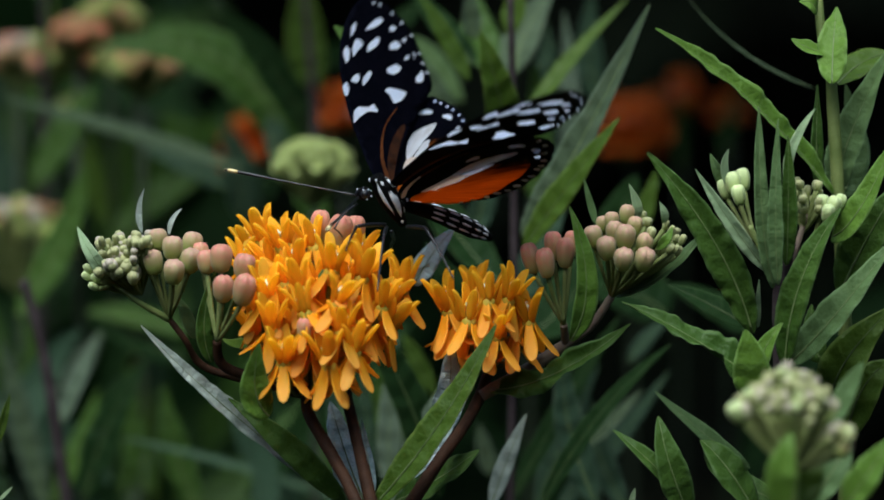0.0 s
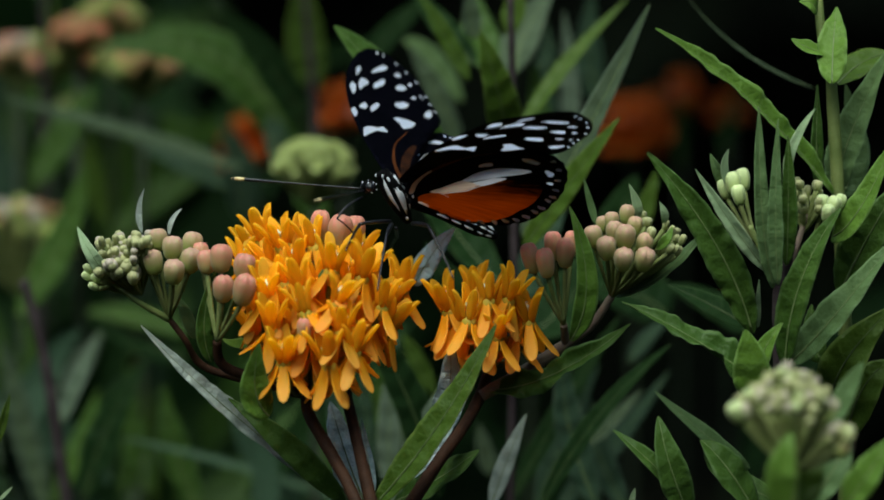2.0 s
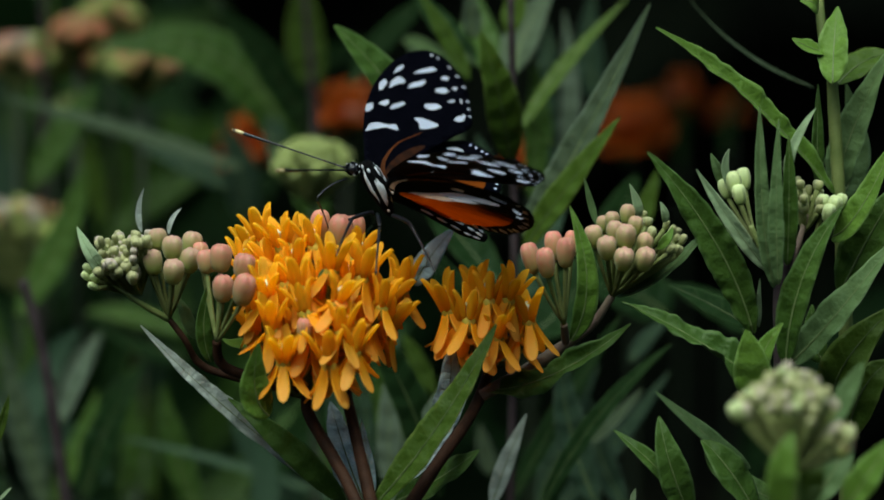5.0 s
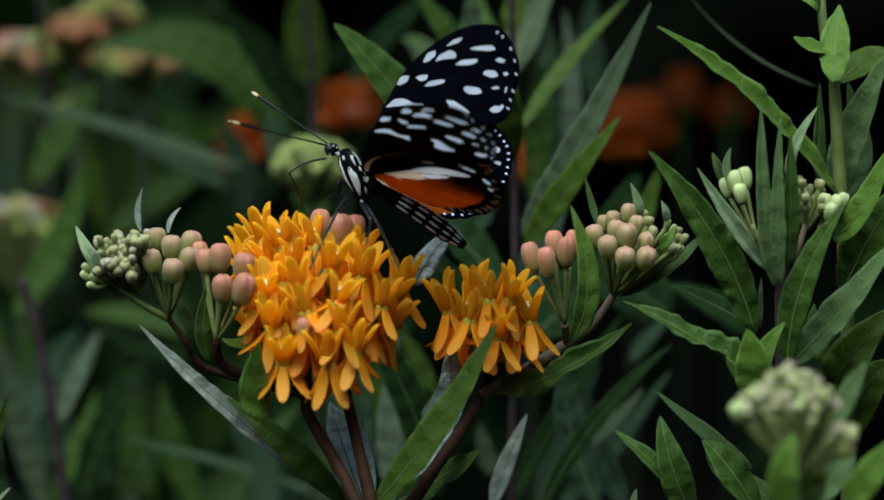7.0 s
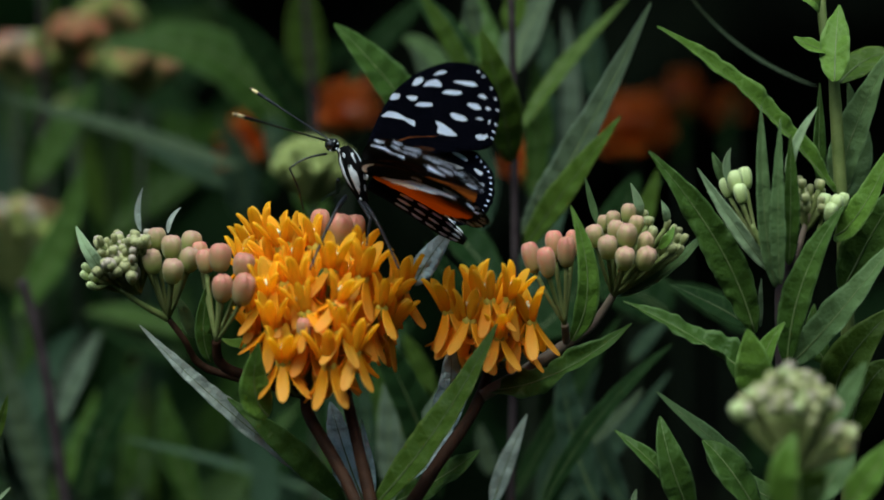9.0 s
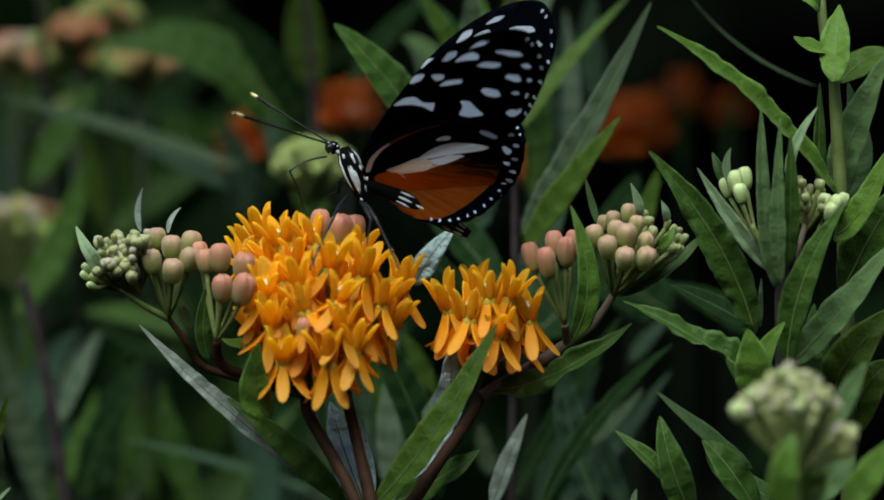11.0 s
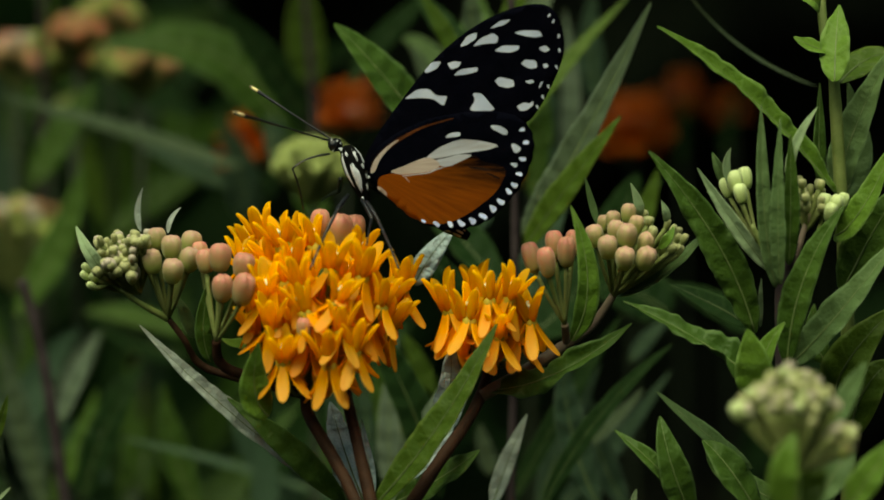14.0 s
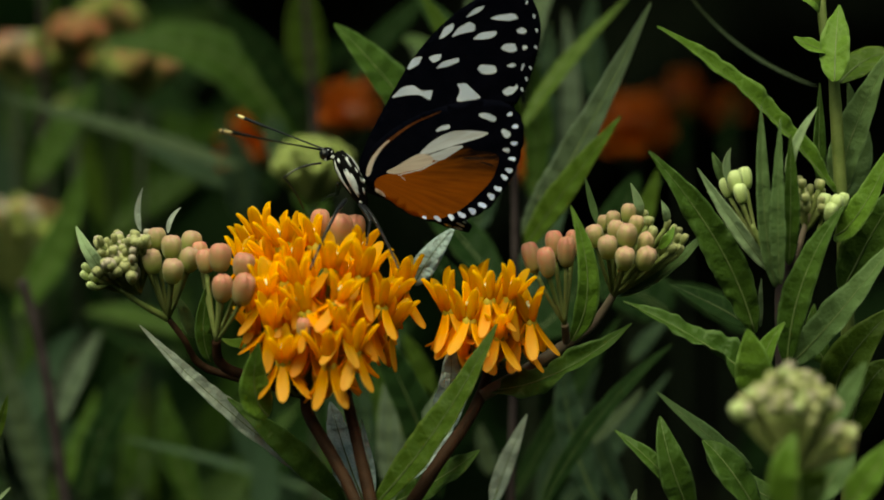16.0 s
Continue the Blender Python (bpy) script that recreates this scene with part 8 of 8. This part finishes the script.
    walk(legs[2][0], [
        (0, pose(0.00049, -0.00226, -0.00097, -12, -2.24, -91.93)),
        (0.5, pose(0.00054, -0.00226, -0.00094, -8.99, -0.86, -93.11)),
        (1, pose(0.00061, -0.00226, -0.0009, -4.98, 1.97, -96.24)),
        (1.5, pose(0.00057, -0.00226, -0.00092, -6.96, 1.04, -96.24)),
        (2, pose(0.00053, -0.00226, -0.00095, -9.94, -0.7, -96.05)),
        (2.5, pose(0.00048, -0.00226, -0.00097, -12.98, -0.02, -93.28)),
        (3, pose(0.00056, -0.00226, -0.00093, -7.98, 3.48, -96.13)),
        (3.5, pose(0.00056, -0.00226, -0.00093, -8, 4.67, -95.42)),
        (4, pose(0.00053, -0.00226, -0.00095, -9.99, 3.84, -95.08)),
        (4.2, pose(0.00051, -0.00226, -0.00096, -10.99, 2.21, -93.65)),
        (6.3, pose(0.00119, -0.0015, -0.00065, -1.05, 26.27, -70.97)),
        (6.5, pose(0.00115, -0.0015, -0.00071, -4.2, 26.44, -72.06)),
        (7, pose(0.00119, -0.0015, -0.00065, -1.03, 27.54, -66.87)),
        (7.5, pose(0.0012, -0.0015, -0.00063, 0, 28.36, -66.12)),
        (8, pose(0.0012, -0.0015, -0.00063, 0, 28.36, -64.78)),
        (8.5, pose(0.00121, -0.0015, -0.00061, 1.03, 28.34, -64.63)),
        (9, pose(0.00121, -0.0015, -0.00061, 1.03, 28.34, -64.63)),
        (9.2, pose(0.00121, -0.0015, -0.00061, 1.03, 28.34, -64.63)),
        (11.3, pose(0.00119, -0.0015, -0.00065, -1.04, 28.76, -66.62)),
        (11.5, pose(0.00119, -0.0015, -0.00065, -1.04, 28.76, -66.62)),
        (12, pose(0.00119, -0.0015, -0.00065, -1.04, 28.76, -66.62)),
        (12.5, pose(0.00119, -0.0015, -0.00065, -1.05, 28.75, -67.51)),
        (13, pose(0.00119, -0.0015, -0.00065, -1.05, 29.16, -67.42)),
        (13.5, pose(0.0012, -0.0015, -0.00063, 0, 28.77, -67.36)),
        (14, pose(0.00121, -0.0015, -0.00061, 1.05, 29.19, -66.2)),
        (14.5, pose(0.0012, -0.0015, -0.00063, 0, 30, -66.61)),
        (15, pose(0.00121, -0.0015, -0.00061, 1.06, 29.6, -66.09)),
        (15.5, pose(0.00117, -0.0015, -0.00067, -2.11, 29.12, -68.02)),
        (16, pose(0.00113, -0.0015, -0.00075, -6.23, 28.68, -68.58))])
    walk(legs[2][1], [
        (0, pose(0.00026, -0.0091, -0.0007, -14.01, 31.93, -106.54)),
        (0.5, pose(0.00017, -0.0091, -0.00084, -10.72, 33.87, -105.24)),
        (1, pose(-0.00014, -0.00907, -0.00114, -6.16, 37.1, -104.43)),
        (1.5, pose(-0.00017, -0.00907, -0.00104, -8.5, 35.93, -105.97)),
        (2, pose(-0.0002, -0.00907, -0.00086, -11.82, 33.78, -108.07)),
        (2.5, pose(8e-05, -0.0091, -0.00097, -15.5, 33.69, -107.77)),
        (3, pose(-0.00017, -0.00906, -0.00135, -10.02, 38, -106.06)),
        (3.5, pose(-9e-05, -0.00906, -0.00149, -10.22, 39.13, -105.23)),
        (4, pose(-8e-05, -0.00907, -0.00141, -12.58, 37.96, -106.5)),
        (4.2, pose(7e-05, -0.00909, -0.00122, -13.54, 36.23, -106.36)),
        (6.3, pose(0.00319, -0.00731, -0.00368, -1.1, 29.11, -75.22)),
        (6.5, pose(0.00304, -0.00733, -0.00376, -4.42, 29.27, -76.61)),
        (7, pose(0.00357, -0.00708, -0.00382, -1.1, 30.08, -72.44)),
        (7.5, pose(0.00364, -0.00701, -0.00389, 0, 30.66, -71.72)),
        (8, pose(0.00377, -0.00695, -0.00389, 0, 30.68, -70.82)),
        (8.5, pose(0.00379, -0.00695, -0.00386, 1.1, 30.64, -70.5)),
        (9, pose(0.00379, -0.00695, -0.00386, 1.1, 30.64, -70.5)),
        (9.2, pose(0.00379, -0.00695, -0.00386, 1.1, 30.64, -70.5)),
        (11.3, pose(0.00357, -0.00701, -0.00395, -1.11, 30.97, -72.29)),
        (11.5, pose(0.00357, -0.00701, -0.00395, -1.11, 30.97, -72.29)),
        (12, pose(0.00357, -0.00701, -0.00395, -1.11, 30.97, -72.29)),
        (12.5, pose(0.00348, -0.00705, -0.00395, -1.11, 30.95, -72.9)),
        (13, pose(0.00348, -0.00702, -0.00399, -1.11, 31.25, -72.85)),
        (13.5, pose(0.00351, -0.00704, -0.00393, 0, 30.94, -72.57)),
        (14, pose(0.00362, -0.00697, -0.00395, 1.11, 31.23, -71.58)),
        (14.5, pose(0.00355, -0.00694, -0.00406, 0, 31.84, -72.1)),
        (15, pose(0.00362, -0.00694, -0.004, 1.12, 31.53, -71.52)),
        (15.5, pose(0.00341, -0.00705, -0.00401, -2.23, 31.24, -73.47)),
        (16, pose(0.00332, -0.00709, -0.00404, -6.63, 30.96, -74.73))])
    walk(legs[3][0], [
        (0, pose(-0.0003, 0.00233, -0.00197, 10.44, 25.29, 55.91)),
        (0.5, pose(-0.00019, 0.00233, -0.00199, 7.9, 24.99, 55.76)),
        (1, pose(-5e-05, 0.00233, -0.00199, 4.56, 25.57, 57.26)),
        (1.5, pose(-0.00012, 0.00233, -0.00199, 6.4, 25.87, 58)),
        (2, pose(-0.00023, 0.00233, -0.00198, 9.14, 25.91, 59.02)),
        (2.5, pose(-0.00033, 0.00233, -0.00197, 11.73, 28.32, 57.63)),
        (3, pose(-0.00016, 0.00233, -0.00198, 7.5, 29.16, 58.39)),
        (3.5, pose(-0.00016, 0.00233, -0.00198, 7.52, 30.43, 57.74)),
        (4, pose(-0.00023, 0.00233, -0.00198, 9.38, 30.76, 58.21)),
        (4.2, pose(-0.00026, 0.00233, -0.00197, 10.04, 29.53, 57.14)),
        (6.3, pose(-0.00372, 0.002, 0.00345, 1.06, 20.94, 96.92)),
        (6.5, pose(-0.00353, 0.002, 0.00364, 4.23, 19.82, 97.57)),
        (7, pose(-0.00372, 0.002, 0.00345, 1.08, 22.16, 93.5)),
        (7.5, pose(-0.00378, 0.002, 0.00339, 0, 23.38, 93.12)),
        (8, pose(-0.00378, 0.002, 0.00339, 0, 23.38, 91.95)),
        (8.5, pose(-0.00384, 0.002, 0.00332, -1.09, 23.81, 91.91)),
        (9, pose(-0.00384, 0.002, 0.00332, -1.09, 23.81, 91.91)),
        (9.2, pose(-0.00384, 0.002, 0.00332, -1.09, 23.81, 91.91)),
        (11.3, pose(-0.00372, 0.002, 0.00345, 1.09, 23.32, 93.55)),
        (11.5, pose(-0.00372, 0.002, 0.00345, 1.09, 23.32, 93.55)),
        (12, pose(-0.00372, 0.002, 0.00345, 1.09, 23.32, 93.55)),
        (12.5, pose(-0.00372, 0.002, 0.00345, 1.09, 23.31, 94.33)),
        (13, pose(-0.00372, 0.002, 0.00346, 1.09, 23.7, 94.35)),
        (13.5, pose(-0.00378, 0.002, 0.00339, 0, 23.77, 94.31)),
        (14, pose(-0.00383, 0.002, 0.00332, -1.1, 24.62, 93.48)),
        (14.5, pose(-0.00378, 0.002, 0.00339, 0, 24.95, 93.95)),
        (15, pose(-0.00383, 0.002, 0.00332, -1.1, 25.02, 93.49)),
        (15.5, pose(-0.00366, 0.002, 0.00352, 2.17, 23.23, 94.76)),
        (16, pose(-0.0034, 0.002, 0.00376, 6.43, 21.08, 94.64))])
    walk(legs[3][1], [
        (0, pose(0.00317, 0.00746, -0.0049, 10.92, 18.25, 62.84)),
        (0.5, pose(0.0033, 0.00746, -0.00488, 8.22, 17.76, 62.67)),
        (1, pose(0.00329, 0.00752, -0.00495, 4.65, 17.73, 63.6)),
        (1.5, pose(0.00314, 0.00755, -0.00498, 6.52, 18.12, 64.11)),
        (2, pose(0.00294, 0.00761, -0.00497, 9.32, 18.43, 64.84)),
        (2.5, pose(0.0029, 0.00742, -0.00521, 12.04, 20.28, 64.06)),
        (3, pose(0.00298, 0.00742, -0.00532, 7.53, 20.3, 64.44)),
        (3.5, pose(0.00299, 0.00732, -0.00545, 7.54, 21.1, 64.05)),
        (4, pose(0.00287, 0.00733, -0.00548, 9.42, 21.51, 64.4)),
        (4.2, pose(0.00297, 0.00733, -0.00535, 10.24, 20.86, 63.72)),
        (6.3, pose(-0.00449, 0.00835, 0.00101, 0.97, 8.61, 105.85)),
        (6.5, pose(-0.00438, 0.00839, 0.00132, 3.89, 7.32, 105.95)),
        (7, pose(-0.0041, 0.00833, 0.00087, 0.99, 9.39, 103.59)),
        (7.5, pose(-0.00412, 0.00828, 0.00067, 0, 10.35, 103.46)),
        (8, pose(-0.00399, 0.00828, 0.00067, 0, 10.35, 102.69)),
        (8.5, pose(-0.00404, 0.00826, 0.00056, -0.99, 10.82, 102.77)),
        (9, pose(-0.00404, 0.00826, 0.00056, -0.99, 10.82, 102.77)),
        (9.2, pose(-0.00404, 0.00826, 0.00056, -0.99, 10.82, 102.77)),
        (11.3, pose(-0.00411, 0.00828, 0.00074, 0.99, 10.11, 103.63)),
        (11.5, pose(-0.00411, 0.00828, 0.00074, 0.99, 10.11, 103.63)),
        (12, pose(-0.00411, 0.00828, 0.00074, 0.99, 10.11, 103.63)),
        (12.5, pose(-0.00419, 0.00827, 0.00074, 0.99, 10.1, 104.14)),
        (13, pose(-0.00419, 0.00825, 0.0007, 0.99, 10.35, 104.15)),
        (13.5, pose(-0.00425, 0.00825, 0.00063, 0, 10.59, 104.23)),
        (14, pose(-0.00421, 0.00821, 0.00047, -0.99, 11.32, 103.8)),
        (14.5, pose(-0.0042, 0.00819, 0.0005, 0, 11.32, 104.01)),
        (15, pose(-0.00421, 0.00819, 0.00043, -0.99, 11.56, 103.81)),
        (15.5, pose(-0.00418, 0.00827, 0.00082, 1.97, 9.86, 104.31)),
        (16, pose(-0.00392, 0.00837, 0.0013, 5.9, 7.75, 103.77))])


motions()
